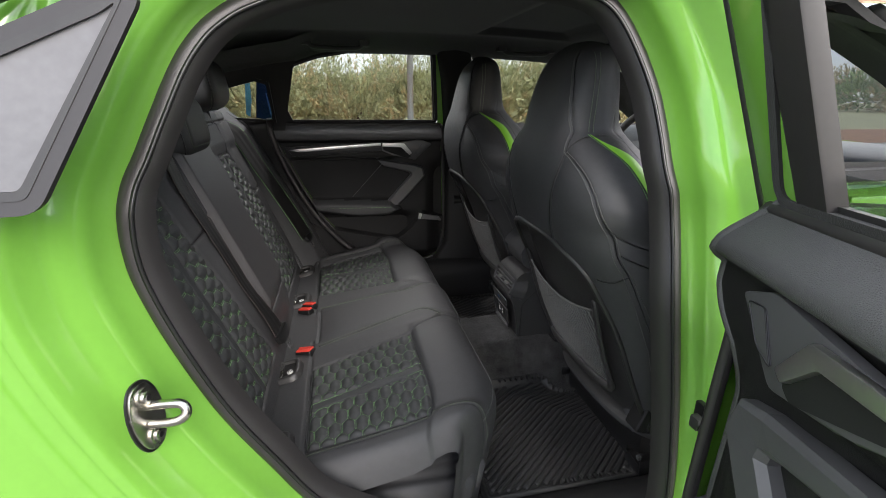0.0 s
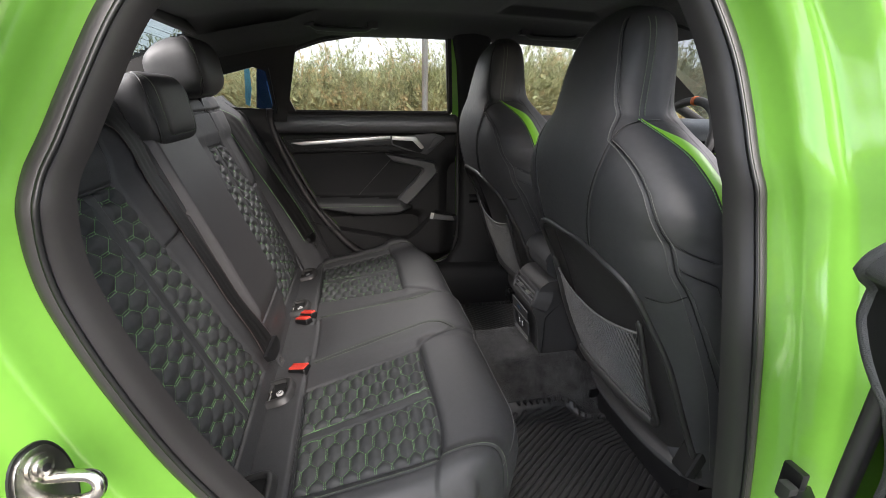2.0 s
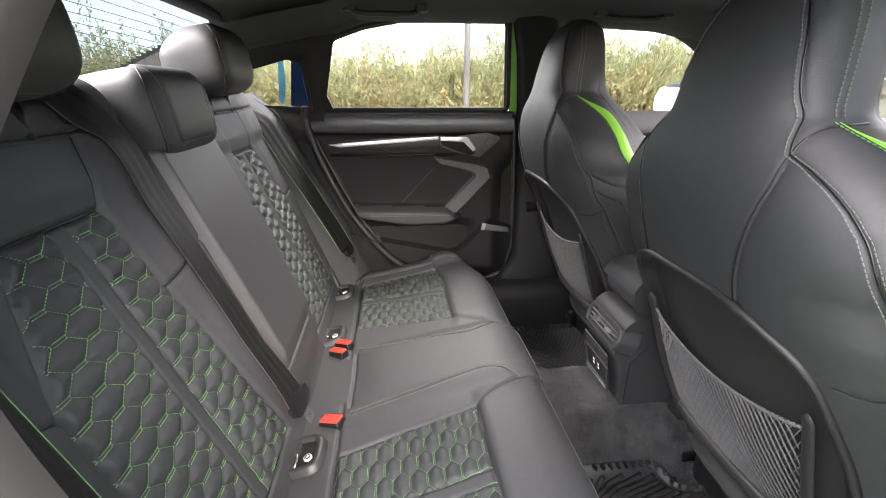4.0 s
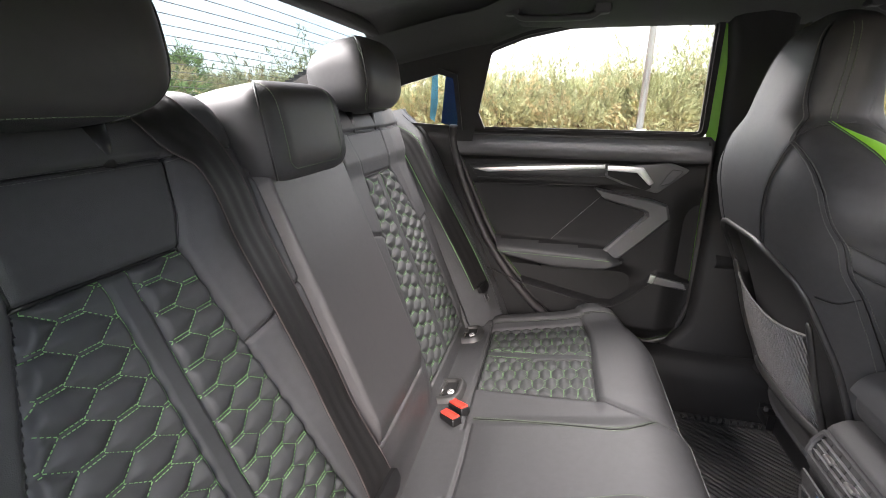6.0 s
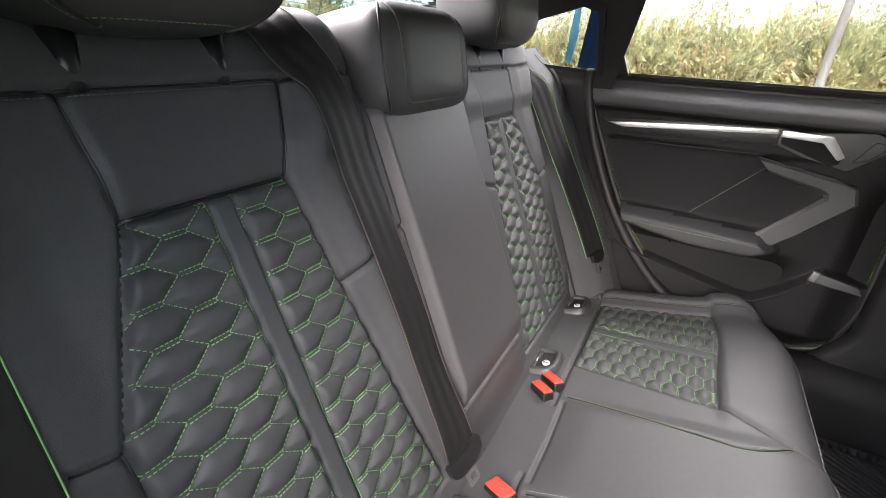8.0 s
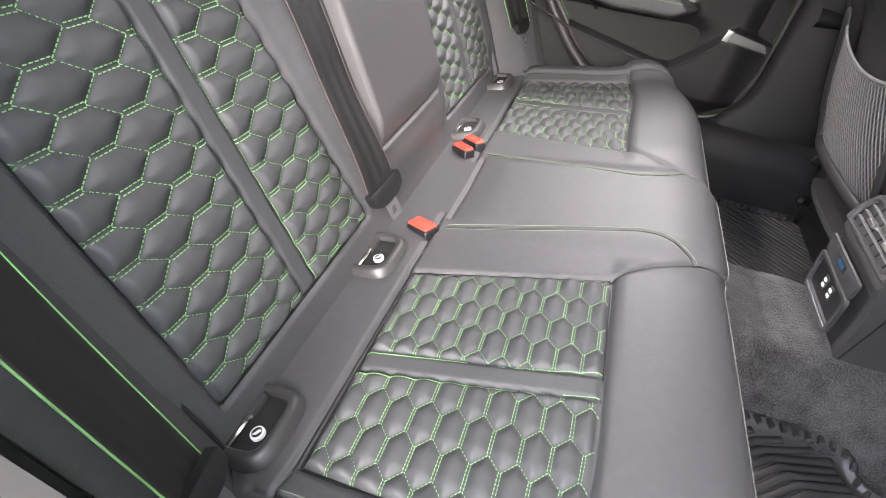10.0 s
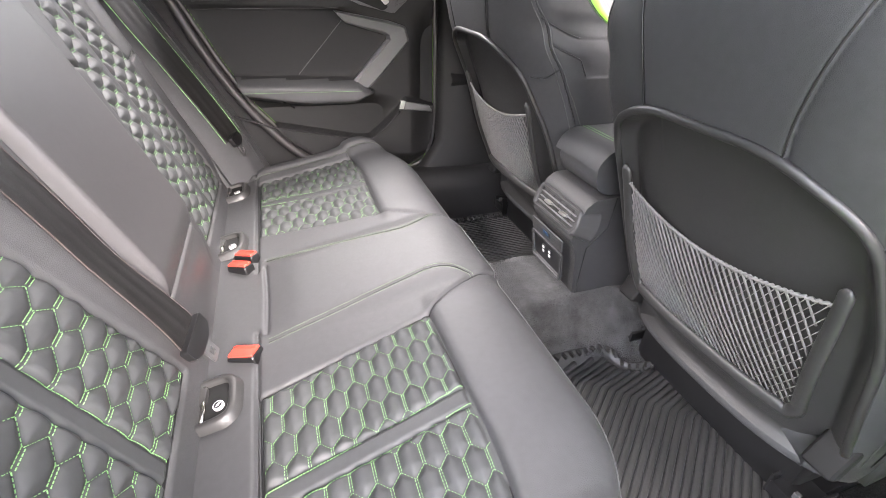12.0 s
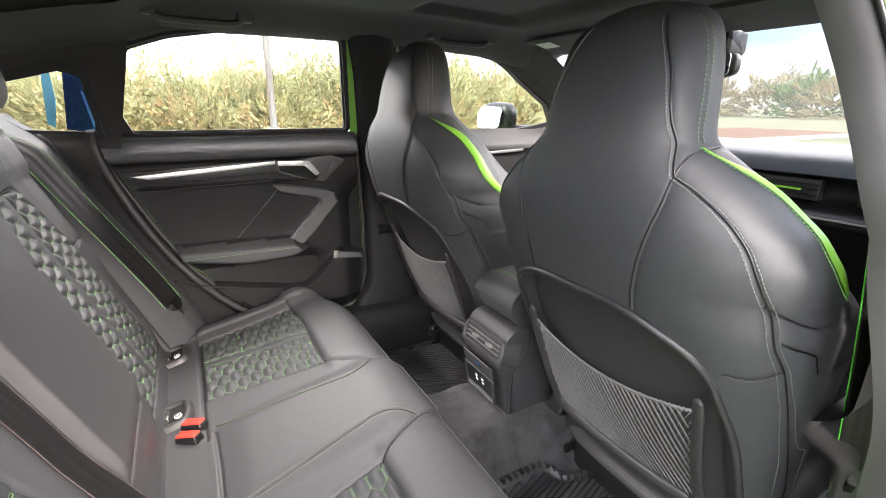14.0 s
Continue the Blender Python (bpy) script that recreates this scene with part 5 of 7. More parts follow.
for o in (-1, 1):
    tagged(box("lower_body", (1.95, 0.05, 0.30), (0.47, o * 0.86, 0.11), GREEN_PAINT, bevel=0.02), "green lower body sill panel", "car body", kind="structure")


def wheelhouse_trim(o):
    """Black inner panel between the rear seat's side and the door opening."""
    t = thing("wheelhouse_trim", "black plastic wheel arch trim beside the rear seat", "interior trim", kind="structure")
    xs, zs = np.arange(-0.95, 0.10 if o < 0 else 0.42, 0.008), np.arange(0.28, 1.08, 0.008)
    X, Z = np.meshgrid(xs, zs, indexing="ij")
    Y = 0.690 + 0.0 * smoothstep(0.95, 1.06, Z) - 0.02 * smoothstep(0.6, 0.3, Z)
    fm = lambda q: (q[:-1, :-1] + q[1:, 1:]) / 2
    if o < 0:
        keep = inside(fm(X), fm(Z), APERTURE) < 0.0
        keep &= (fm(X) < 0.08) & ((fm(X) < -0.1) | (fm(Z) < 0.46))
    else:
        keep = (fm(Z) < 1.05)
        Y = Y * 0 + 0.742
    grid_part("panel", np.stack([X, o * Y, Z], -1), PLASTIC, t, keep)


for o in (-1, 1):
    wheelhouse_trim(o)


def far_seal():
    """Rubber seal down the rear of the closed far doorway, from the waist to the sill."""
    t = thing("door_seal", "thick black rubber seal round the closed doorway", "door seal", kind="structure")
    line = spline([(-0.02, 0.40), (-0.14, 0.47), (-0.24, 0.575), (-0.325, 0.70), (-0.385, 0.82), (-0.425, 0.92), (-0.445, 0.99), (-0.455, 1.04), (-0.452, 1.075)], 60)
    tube("seal", [(x, 0.716 - 0.34 * max(0, z - 1.04), z) for x, z in line], 0.013, SEAL, t, sides=10)


far_seal()


def film():
    f = thing("protective_film", "blue protective film hanging outside the quarter glass", "film")
    put = lambda u, v, w: (u, 0.845 - 0.3 * (v - 1.06) + w, v)
    prism("dark_film", [(-0.500, 1.230), (-0.445, 1.225), (-0.440, 1.060), (-0.525, 1.075)], 0.002, put, mat("navy_film", (0.006, 0.022, 0.085), 0.6, vary=0.5, vscale=20, spec=0.1), f, bevel=0)
    prism("bright_film", [(-0.545, 1.240), (-0.527, 1.240), (-0.532, 1.15), (-0.549, 1.08), (-0.565, 1.09)], 0.003, put, mat("light_blue_film", (0.14, 0.42, 0.62), 0.5, vary=0.4, vscale=25, spec=0.2), f, bevel=0)
    prism("film_edge", [(-0.470, 1.180), (-0.465, 1.180), (-0.452, 1.07), (-0.475, 1.062), (-0.475, 1.070), (-0.460, 1.078)], 0.003, lambda u, v, w: put(u, v, -0.002 - w), mat("blue_film_edge", (0.08, 0.2, 0.6), 0.3, vary=0.1), f, bevel=0)


film()


# ---- doors ----
HINGE = (0.455, 0.88)
PANEL = [(-0.455, 1.060), (-0.425, 0.98), (-0.39, 0.90), (-0.33, 0.77), (-0.26, 0.64), (-0.17, 0.53), (-0.08, 0.46), (0.0, 0.42), (0.22, 0.395), (0.285, 0.42), (0.315, 0.55), (0.308, 0.80), (0.298, 1.035), (0.29, 1.060)]
ARMREST = [(-0.325, 0.715), (0.055, 0.700), (0.10, 0.665), (0.045, 0.635), (-0.10, 0.632), (-0.295, 0.668)]
CHEVRON_OUT = [(-0.005, 0.900), (0.165, 0.872), (0.210, 0.858), (0.222, 0.818), (0.128, 0.715), (0.092, 0.682)]
CHEVRON_IN = [(0.030, 0.866), (0.135, 0.838), (0.150, 0.832), (0.152, 0.822), (0.060, 0.722), (0.030, 0.690)]


def band(name, outer, inner, depth, put, material, parent, label=""):
    """A bent band between two lines with the same number of points, chamfered along both sides."""
    rows = []
    for (a, b), (c, d) in zip(outer, inner):
        p, q = np.array((a, b)), np.array((c, d))
        e = (q - p) / np.linalg.norm(q - p)
        rows.append([put(*p, 0), put(*p, depth * 0.75), put(*(p + e * 0.008), depth), put(*(q - e * 0.010), depth * 0.92), put(*q, depth * 0.6), put(*q, 0)])
    n, m = len(rows), 6
    V = [v for r in rows for v in r]
    F = [(i * m + k, i * m + k + 1, (i + 1) * m + k + 1, (i + 1) * m + k) for i in range(n - 1) for k in range(m - 1)]
    F += [tuple(range(m)), tuple(range((n - 1) * m, n * m))]
    return link_mesh(name, V, F, material, parent, label, smooth=False)


def door_depth(X, Z):
    """Half width of the inner door skin."""
    d = 0.722 + 0 * X
    upper = smoothstep(0.972, 0.995, Z)
    d = d - 0.024 * upper + 0.040 * smoothstep(1.00, 1.065, Z)
    d = d + 0.010 * smoothstep(0.91, 0.895, Z) * smoothstep(0.70, 0.73, Z) * smoothstep(-0.40, -0.36, X) * smoothstep(0.14, 0.04, X - (Z - 0.8) * 0.0)
    arm = inside(X, Z, ARMREST)
    d = d - 0.055 * smoothstep(-0.012, 0.016, arm)
    # map pocket: its lip runs down from the rear, up again to the tray, and the skin swells below it
    lip = np.interp(X, [-0.42, -0.30, -0.215, -0.095, 0.05, 0.09, 0.14, 0.186, 0.21, 0.36], [0.66, 0.605, 0.578, 0.552, 0.520, 0.522, 0.560, 0.612, 0.640, 0.606])
    below = smoothstep(0.005, -0.005, Z - lip)
    d = d + 0.030 * smoothstep(0.66, 0.60, Z) * (1 - below) * smoothstep(0.20, 0.10, X)
    d = d - 0.018 * below - 0.014 * below * smoothstep(0.02, 0.22, X)
    d = d + 0.050 * smoothstep(0.46, 0.395, Z) + 0.035 * smoothstep(0.93, 0.80, Z) * smoothstep(0.22, 0.31, X)
    return d


def build_door(o, opened, label):
    door = thing("rear_door", label, "car door", "rear doors")
    hx, hd = HINGE
    put0 = lambda x, d, z: (x - hx, o * (d - hd), z)
    xs, zs = np.arange(-0.46, 0.355, 0.005), np.arange(0.39, 1.065, 0.005)
    X, Z = np.meshgrid(xs, zs, indexing="ij")
    D = door_depth(X, Z)
    P = np.stack([X - hx, o * (D - hd), Z], -1)
    fx, fz = (X[:-1, :-1] + X[1:, 1:]) / 2, (Z[:-1, :-1] + Z[1:, 1:]) / 2
    outline = PANEL if not opened else PANEL[:-3] + [(0.300, 0.88), (0.342, 0.945), (0.340, 0.975), (0.300, 1.040), (0.285, 1.060)]
    inp = inside(fx, fz, outline) > 0
    ins = inside(fx, fz, [(-0.375, 0.895), (0.01, 0.905), (0.13, 0.82), (0.03, 0.715), (-0.315, 0.722)]) > 0
    up = fz > 0.983
    arm = inside(fx, fz, ARMREST) > -0.004
    grid_part("upper_trim", P, SOFT, door, inp & up, "soft grained black upper trim")
    grid_part("panel", P, PLASTIC, door, inp & ~up & ~ins & ~arm)
    grid_part("cloth_insert", P, FABRIC, door, inp & ins & ~arm, "black fabric insert")
    ar = grid_part("armrest", P, LEATHER, door, inp & arm)
    lift = lambda x, z, h: put0(x, float(door_depth(np.array(x), np.array(z))) - h, z)
    V, F = stitch_data([[lift(x, 0.681 - 0.04 * (x - 0.0) * 0.3, 0.0015) for x in np.linspace(-0.29, 0.06, 60)]], pitch=0.006, width=0.0014, normal=(0, -o, 0))
    link_mesh("stitching", V, F, THREAD, ar, "green contrast stitching", smooth=False)
    flatp = lambda base: (lambda u, v, w: put0(u, base - w, v))
    tube("insert_seam", [lift(x, z, 0.001) for x, z in resample([(-0.375, 0.895), (0.01, 0.905)], 0.01)], 0.002, SMOOTH, door, sides=6)
    tube("diagonal_seam", [lift(x, z, 0.001) for x, z in resample([(0.02, 0.872), (-0.12, 0.722)], 0.01)], 0.0012, GREYTRIM, door, sides=6)
    # bright strip and the pull handle in its bowl
    strip = [(-0.385, 0.944), (-0.34, 0.934), (0.018, 0.960), (0.018, 0.972), (-0.33, 0.950)]
    prism("bright_strip", strip, 0.011, flatp(0.716), CHROME, door, bevel=0.003, label="satin aluminium strip")
    prism("strip_ledge", [(-0.40, 0.955), (-0.37, 0.915), (0.02, 0.935), (0.10, 0.930), (0.10, 0.965), (0.02, 0.975)], 0.008, flatp(0.719), SMOOTH, door, bevel=0.003)
    bowl = rounded([(0.022, 0.965), (0.022, 0.935), (0.075, 0.915), (0.175, 0.893), (0.255, 0.965), (0.20, 0.985)], 0.01)
    prism("handle_bowl", bowl, 0.012, flatp(0.717), GREYTRIM, door, bevel=0.003, label="dark grey handle surround")
    # thin black plate: shade inside the bowl, painted on its face
    prism("bowl_shade", rounded([(0.156, 0.910), (0.142, 0.942), (0.112, 0.968), (0.028, 0.966), (0.028, 0.940), (0.090, 0.918), (0.140, 0.901)], 0.006), 0.0012, flatp(0.7046), RECESS_SHADE, door, bevel=0)
    hook = rounded([(0.024, 0.972), (0.125, 0.970), (0.160, 0.925), (0.147, 0.916), (0.110, 0.952), (0.024, 0.956)], 0.004)
    prism("pull_handle", hook, 0.008, flatp(0.7032), CHROME, door, bevel=0.003, label="satin aluminium pull handle")
    ring = rounded([(0.185, 0.930), (0.175, 0.915), (0.205, 0.925), (0.235, 0.962), (0.205, 0.966)], 0.006)
    prism("speaker_cover", ring, 0.002, flatp(0.7045), GREYTRIM, door, bevel=0.001)
    tube("cover_gap", [put0(u, 0.7024, v) for u, v in ring], 0.0009, SMOOTH, door, sides=5, closed=True)
    band("grab_trim", CHEVRON_OUT, CHEVRON_IN, 0.026, flatp(0.725), GREYTRIM, door, "dark grey angular grab trim")
    tray_d = float(door_depth(np.array(0.24), np.array(0.600))) + 0.004
    tray = prism("pocket_tray", rounded([(0.190, 0.640), (0.288, 0.620), (0.300, 0.598), (0.183, 0.612)], 0.004), 0.010, flatp(tray_d), GREYTRIM, door, bevel=0.003, label="grey tray edge on the door pocket")
    # bright sliver at the tray's end: a highlight put in as a plate
    prism("tray_glint", [(0.190, 0.640), (0.205, 0.637), (0.198, 0.612), (0.184, 0.613)], 0.0112, flatp(tray_d), CHROME, tray, bevel=0.001)
    tube("pocket_edge", [lift(x, z - 0.007, 0.001) for x, z in resample([(-0.36, 0.630), (-0.215, 0.578), (-0.095, 0.552), (0.05, 0.520), (0.09, 0.522), (0.14, 0.560), (0.186, 0.612)], 0.012)], 0.0035, PLASTIC, door, sides=6)
    tube("panel_rib", [lift(x, z, 0.001) for x, z in resample([(-0.176, 0.652), (-0.095, 0.556)], 0.01)], 0.004, PLASTIC, door, sides=6)
    # outer shell and rubber round the panel
    edge = resample(PANEL + PANEL[:1], 0.015)
    shell = []
    for g, d in ((0.0, 0.735), (0.012, 0.745), (0.03, 0.760), (0.035, 0.80), (0.04, 0.86), (0.035, 0.885)):
        shell.append([put0(x, d, min(z, 1.058)) for x, z in pane_frame([tuple(p) for p in edge[:-1]], g)])
    S = np.array(shell)
    S = np.concatenate([S, S[:, :1]], 1)
    grid_part("door_shell", S, GREEN_PAINT, door, label="green painted door edge")
    tube("panel_seal", [put0(x, 0.738, min(z, 1.05)) for x, z in pane_frame([tuple(p) for p in edge[:-1]], 0.010)], 0.009, SEAL, door, sides=8, closed=True)
    prism("outer_skin", [(x, min(z, 1.055)) for x, z in pane_frame(PANEL, 0.035)], 0.012, lambda u, v, w: put0(u, 0.882 + w, v), GREEN_PAINT, door, bevel=0.0)
    # window frame and pane
    wput = lambda base: (lambda u, v, w: put0(u, float(lean(v)) + base - w, v))
    # the window of the open door is wound down to a strip
    glass = pane_frame(REAR_PANE, 0.01) if not opened else [(-0.395, 1.050), (-0.385, 1.092), (0.262, 1.100), (0.270, 1.050)]
    pane = prism("pane", glass, 0.004, wput(0.02), GLASS, door, bevel=0)
    pane.visible_shadow = False
    ring_faces("window_frame", REAR_PANE, pane_frame(REAR_PANE, 0.014), 0.030, wput(0.022), PILLARCLOTH, door, "matt dark inner window frame")
    ring_faces("window_rubber", pane_frame(REAR_PANE, -0.006), pane_frame(REAR_PANE, 0.004), 0.010, wput(0.012), RUBBER, door)
    if opened:
        prism("frame_rubber", [(0.215, 1.368), (0.280, 1.382), (0.247, 1.060), (0.200, 1.060)], 0.020, wput(0.012), SEAL, door, bevel=0.004, label="black rubber window channel")
        prism("hinge_side_frame", [(0.284, 1.382), (0.345, 1.366), (0.320, 1.040), (0.250, 1.040)], 0.016, wput(0.012), GREEN_PAINT, door, bevel=0.004, label="green painted hinge side of the frame")
        tube("hinge_side_rubber", [put0(x, float(lean(z)) + 0.004, z) for x, z in resample([(0.352, 1.360), (0.327, 1.030)], 0.03)], 0.008, RUBBER, door, sides=8)
    prism("painted_frame", [(0.254, 1.375), (0.285, 1.385), (0.326, 1.030), (0.290, 1.030)], 0.034, wput(0.036), GREEN_PAINT, door, bevel=0, label="green painted window frame")
    prism("rear_frame_cover", [(-0.393, 1.064), (-0.338, 1.290), (-0.300, 1.312), (-0.345, 1.318), (-0.385, 1.295), (-0.450, 1.064)], 0.020, wput(0.010), PILLARCLOTH, door, bevel=0.004)
    if opened:
        rim = resample(outline[8:], 0.008)
        tube("panel_edge", [lift(x, z, -0.003) for x, z in rim], 0.0065, SOFT, door, sides=8)
    prism("corner_cover", [(-0.415, 1.062), (-0.385, 1.14), (-0.355, 1.062)], 0.012, wput(0.004), SMOOTH, door, bevel=0.002)
    # the hinge axis leans inwards with the body side
    axis = Vector((0, -o * math.sin(radians(1.5)), math.cos(radians(1.5))))
    door.matrix_world = Matrix.Translation((hx + (0.032 if opened else 0), o * (hd + (0.03 if opened else 0)), 1.0)) @ Matrix.Rotation(radians(opened), 4, axis) @ Matrix.Translation((0, 0, -1.0))
    return door


build_door(1, 0.0, "closed rear door with black trim, aluminium strip and grey grab trim")
build_door(-1, 70.0, "open green rear door with black trim and aluminium handle")


def build_front_door(o):
    d = thing("front_door", "closed front door with black inner trim and clear window" if o > 0 else "closed front door with black inner trim and its window down", "car door", "front doors")
    put = lambda x, dd, z: (x, o * dd, z)
    xs, zs = np.arange(0.36 if o > 0 else 0.50, 1.35, 0.015), np.arange(0.40, 1.062, 0.012)
    X, Z = np.meshgrid(xs, zs, indexing="ij")
    D = (0.722 if o > 0 else 0.700) - 0.03 * smoothstep(0.955, 0.985, Z) + 0.045 * smoothstep(0.99, 1.065, Z) - 0.05 * np.exp(-((Z - 0.70) / 0.03) ** 2) * smoothstep(1.15, 0.9, X)
    up = (Z[:-1, :-1] > 0.965)
    P = np.stack([X, o * D, Z], -1)
    grid_part("upper_trim", P, SOFT, d, up)
    grid_part("panel", P, PLASTIC, d, ~up)
    prism("bright_strip", [(0.50, 0.945), (1.05, 0.965), (1.05, 0.977), (0.50, 0.957)], 0.018, lambda u, v, w: put(u, 0.716 - w, v), CHROME, d, label="satin aluminium strip")
    wput = lambda base: (lambda u, v, w: put(u, float(lean(v)) + base - w, v))
    if o > 0:
        prism("pane", pane_frame(FRONT_PANE, 0.01), 0.004, wput(0.02), GLASS, d, bevel=0).visible_shadow = False
    ring_faces("window_frame", FRONT_PANE, pane_frame(FRONT_PANE, 0.022), 0.030, wput(0.022 if o > 0 else -0.012), PILLARCLOTH, d)
    if o > 0:
        ring_faces("outer_frame", pane_frame(FRONT_PANE, 0.022), pane_frame(FRONT_PANE, 0.04), 0.02, wput(0.036), RUBBER, d)
    prism("outer_skin", [(0.62, 0.36), (1.40, 0.36), (1.40, 1.02), (0.57, 1.02)], 0.02, lambda u, v, w: put(u, 0.876 + w, v), GREEN_PAINT, d, bevel=0.004)
    prism("outer_ledge", [(0.60, 0.760), (1.40, 0.760), (1.40, 0.880), (0.60, 0.880)], 0.012, lambda u, v, w: put(u, v, 1.020 + w), GREEN_PAINT, d, bevel=0.006)
    prism("pillar_applique", [(0.50, 1.035), (0.60, 1.035), (0.56, 1.33), (0.43, 1.36)], 0.006, lambda u, v, w: put(u, float(body_y(v, 0.835)) + w, v), SMOOTH, d, bevel=0.002, label="gloss black pillar panel")
    m = thing("door_mirror", "door mirror in a pale housing outside the front window", "mirror", "door mirrors")
    q = pillow(0.22, 0.09, 0.135, nx=18, power=3)
    c = np.array((1.08, o * 0.93, 1.10))
    grid_part("housing", q + c, SMOOTH, m, wrap=True)
    prism("mirror_glass", rounded([(-0.088, -0.046), (0.088, -0.050), (0.094, 0.020), (0.070, 0.050), (-0.088, 0.046)], 0.030), 0.004, lambda u, v, w: (1.026 - w + 0.16 * v, o * 0.93 + u, 1.10 + v), MIRROR, m, bevel=0.0)
    box("foot", (0.06, 0.10, 0.03), (1.10, o * 0.80, 1.055), SMOOTH, m, bevel=0.01)


for o in (-1, 1):
    build_front_door(o)


# ---- console, dashboard, small fittings ----
def build_console():
    c = thing("centre_console", "black plastic rear console with air vents and charging sockets", "console")
    put = lambda x, y, z: (x, y, z)
    side = [(0.385, 0.36), (0.372, 0.47), (0.362, 0.505), (0.350, 0.525), (0.372, 0.600), (0.395, 0.617), (0.50, 0.622), (1.00, 0.60), (1.00, 0.30), (0.40, 0.33)]
    prism("body", rounded(side, 0.008), 0.196, lambda u, v, w: (u, w - 0.098, v), CONSOLE, c, bevel=0.006)
    # vent head: a chamfered box standing before the body
    f0, f1 = Vector((0.353, 0, 0.534)), Vector((0.372, 0, 0.592))
    ax = (f1 - f0).normalized()
    nr = Vector((-ax.z, 0, ax.x))
    fp = lambda u, v, w: tuple(f0 + ax * v * 0.74 + nr * w + Vector((0, u, 0)))
    outer = rounded([(-0.098, 0.002), (0.098, 0.002), (0.104, 0.040), (0.094, 0.082), (-0.094, 0.082), (-0.104, 0.040)], 0.010)
    inner = rounded([(-0.084, 0.012), (0.084, 0.012), (0.089, 0.040), (0.082, 0.071), (-0.082, 0.071), (-0.089, 0.040)], 0.008)
    V = [fp(u, v, w) for q, w in ((pane_frame(outer, 0.012), -0.040), (outer, 0.006), (pane_frame(outer, -0.004), 0.010), (pane_frame(inner, 0.003), 0.010), (inner, 0.006), (inner, -0.014)) for u, v in q]
    n = len(outer)
    link_mesh("vent_frame", V, [(r * n + i, r * n + (i + 1) % n, (r + 1) * n + (i + 1) % n, (r + 1) * n + i) for r in range(5) for i in range(n)], CONSOLE, c, "grained black vent surround", smooth=False)
    prism("vent_well", inner, 0.001, lambda u, v, w: fp(u, v, w + 0.0005), RUBBER, c, bevel=0)
    for v in (0.026, 0.042, 0.058):
        box("vent_blade", (0.164, 0.0018, 0.006), (0, 0, 0), BLADE, c, bevel=0.0006, turn=None).matrix_local = Matrix.Translation(fp(0, v, 0.0052)) @ Matrix((Vector((0, 1, 0)), ax, nr)).transposed().to_4x4() @ Matrix.Rotation(radians(6), 4, "X")
    for u in (-0.036, 0.036):
        prism("vent_slider", rounded([(u - 0.013, 0.035), (u + 0.013, 0.035), (u + 0.013, 0.044), (u - 0.013, 0.044)], 0.003), 0.013, fp, CHROME, c, bevel=0.002, label="satin metal vent slider")
    for u in (-0.060, -0.030, 0.0, 0.030, 0.060):
        prism("vent_fin", [(u - 0.001, 0.013), (u + 0.001, 0.013), (u + 0.001, 0.070), (u - 0.001, 0.070)], 0.003, fp, SMOOTH, c, bevel=0)
    # climate strip and socket panel below, each let into the body
    g0, g1 = Vector((0.374, 0, 0.400)), Vector((0.353, 0, 0.520))
    ax2 = (g1 - g0).normalized()
    nr2 = Vector((-ax2.z, 0, ax2.x))
    gp = lambda u, v, w: tuple(g0 + ax2 * v + nr2 * (w + 0.010) + Vector((0, u, 0)))
    prism("climate_panel", rounded([(-0.074, 0.084), (0.074, 0.084), (0.078, 0.118), (-0.078, 0.118)], 0.006), 0.004, gp, CONSOLE, c, bevel=0.002)
    disp = prism("climate_display", rounded([(-0.020, 0.096), (0.020, 0.096), (0.020, 0.110), (-0.020, 0.110)], 0.002), 0.0048, gp, SMOOTH, c, bevel=0.0005, label="small dark display")
    for u in (-0.011, -0.004, 0.003, 0.010):
        prism("display_digit", [(u - 0.002, 0.099), (u + 0.003, 0.099), (u + 0.003, 0.107), (u - 0.002, 0.107)], 0.0052, gp, BLUE, disp, bevel=0, label="pale blue figure bar")
    ring_faces("socket_frame", rounded([(-0.066, 0.016), (0.066, 0.016), (0.068, 0.076), (-0.068, 0.076)], 0.008), rounded([(-0.074, 0.004), (0.074, 0.004), (0.078, 0.082), (-0.078, 0.082)], 0.010), 0.006, gp, CONSOLE, c, "black socket surround")
    prism("socket_plate", rounded([(-0.066, 0.016), (0.066, 0.016), (0.068, 0.076), (-0.068, 0.076)], 0.008), 0.0012, gp, SMOOTH, c, bevel=0)
    prism("bright_edge", rounded([(-0.066, 0.006), (0.066, 0.006), (0.068, 0.014), (-0.068, 0.014)], 0.003), 0.0085, gp, GREYTRIM, c, bevel=0.002, label="satin grey lower edge")
    for u in (-0.016, 0.016):
        s = prism("usb_socket", rounded([(u - 0.008, 0.036), (u + 0.008, 0.036), (u + 0.008, 0.062), (u - 0.008, 0.062)], 0.003), 0.003, gp, RUBBER, c, bevel=0.001)
        for v in (0.044, 0.055):
            prism("socket_slot", rounded([(u - 0.005, v - 0.003), (u + 0.005, v - 0.003), (u + 0.005, v + 0.003), (u - 0.005, v + 0.003)], 0.002), 0.0042, gp, WHITE, s, bevel=0, label="pale socket mark")
    for side_ in (-1, 1):
        tube("side_crease", [(0.392, side_ * 0.0985, 0.36), (0.395, side_ * 0.0985, 0.50), (0.440, side_ * 0.0985, 0.545), (0.445, side_ * 0.0985, 0.618)], 0.0014, SMOOTH, c, sides=5)
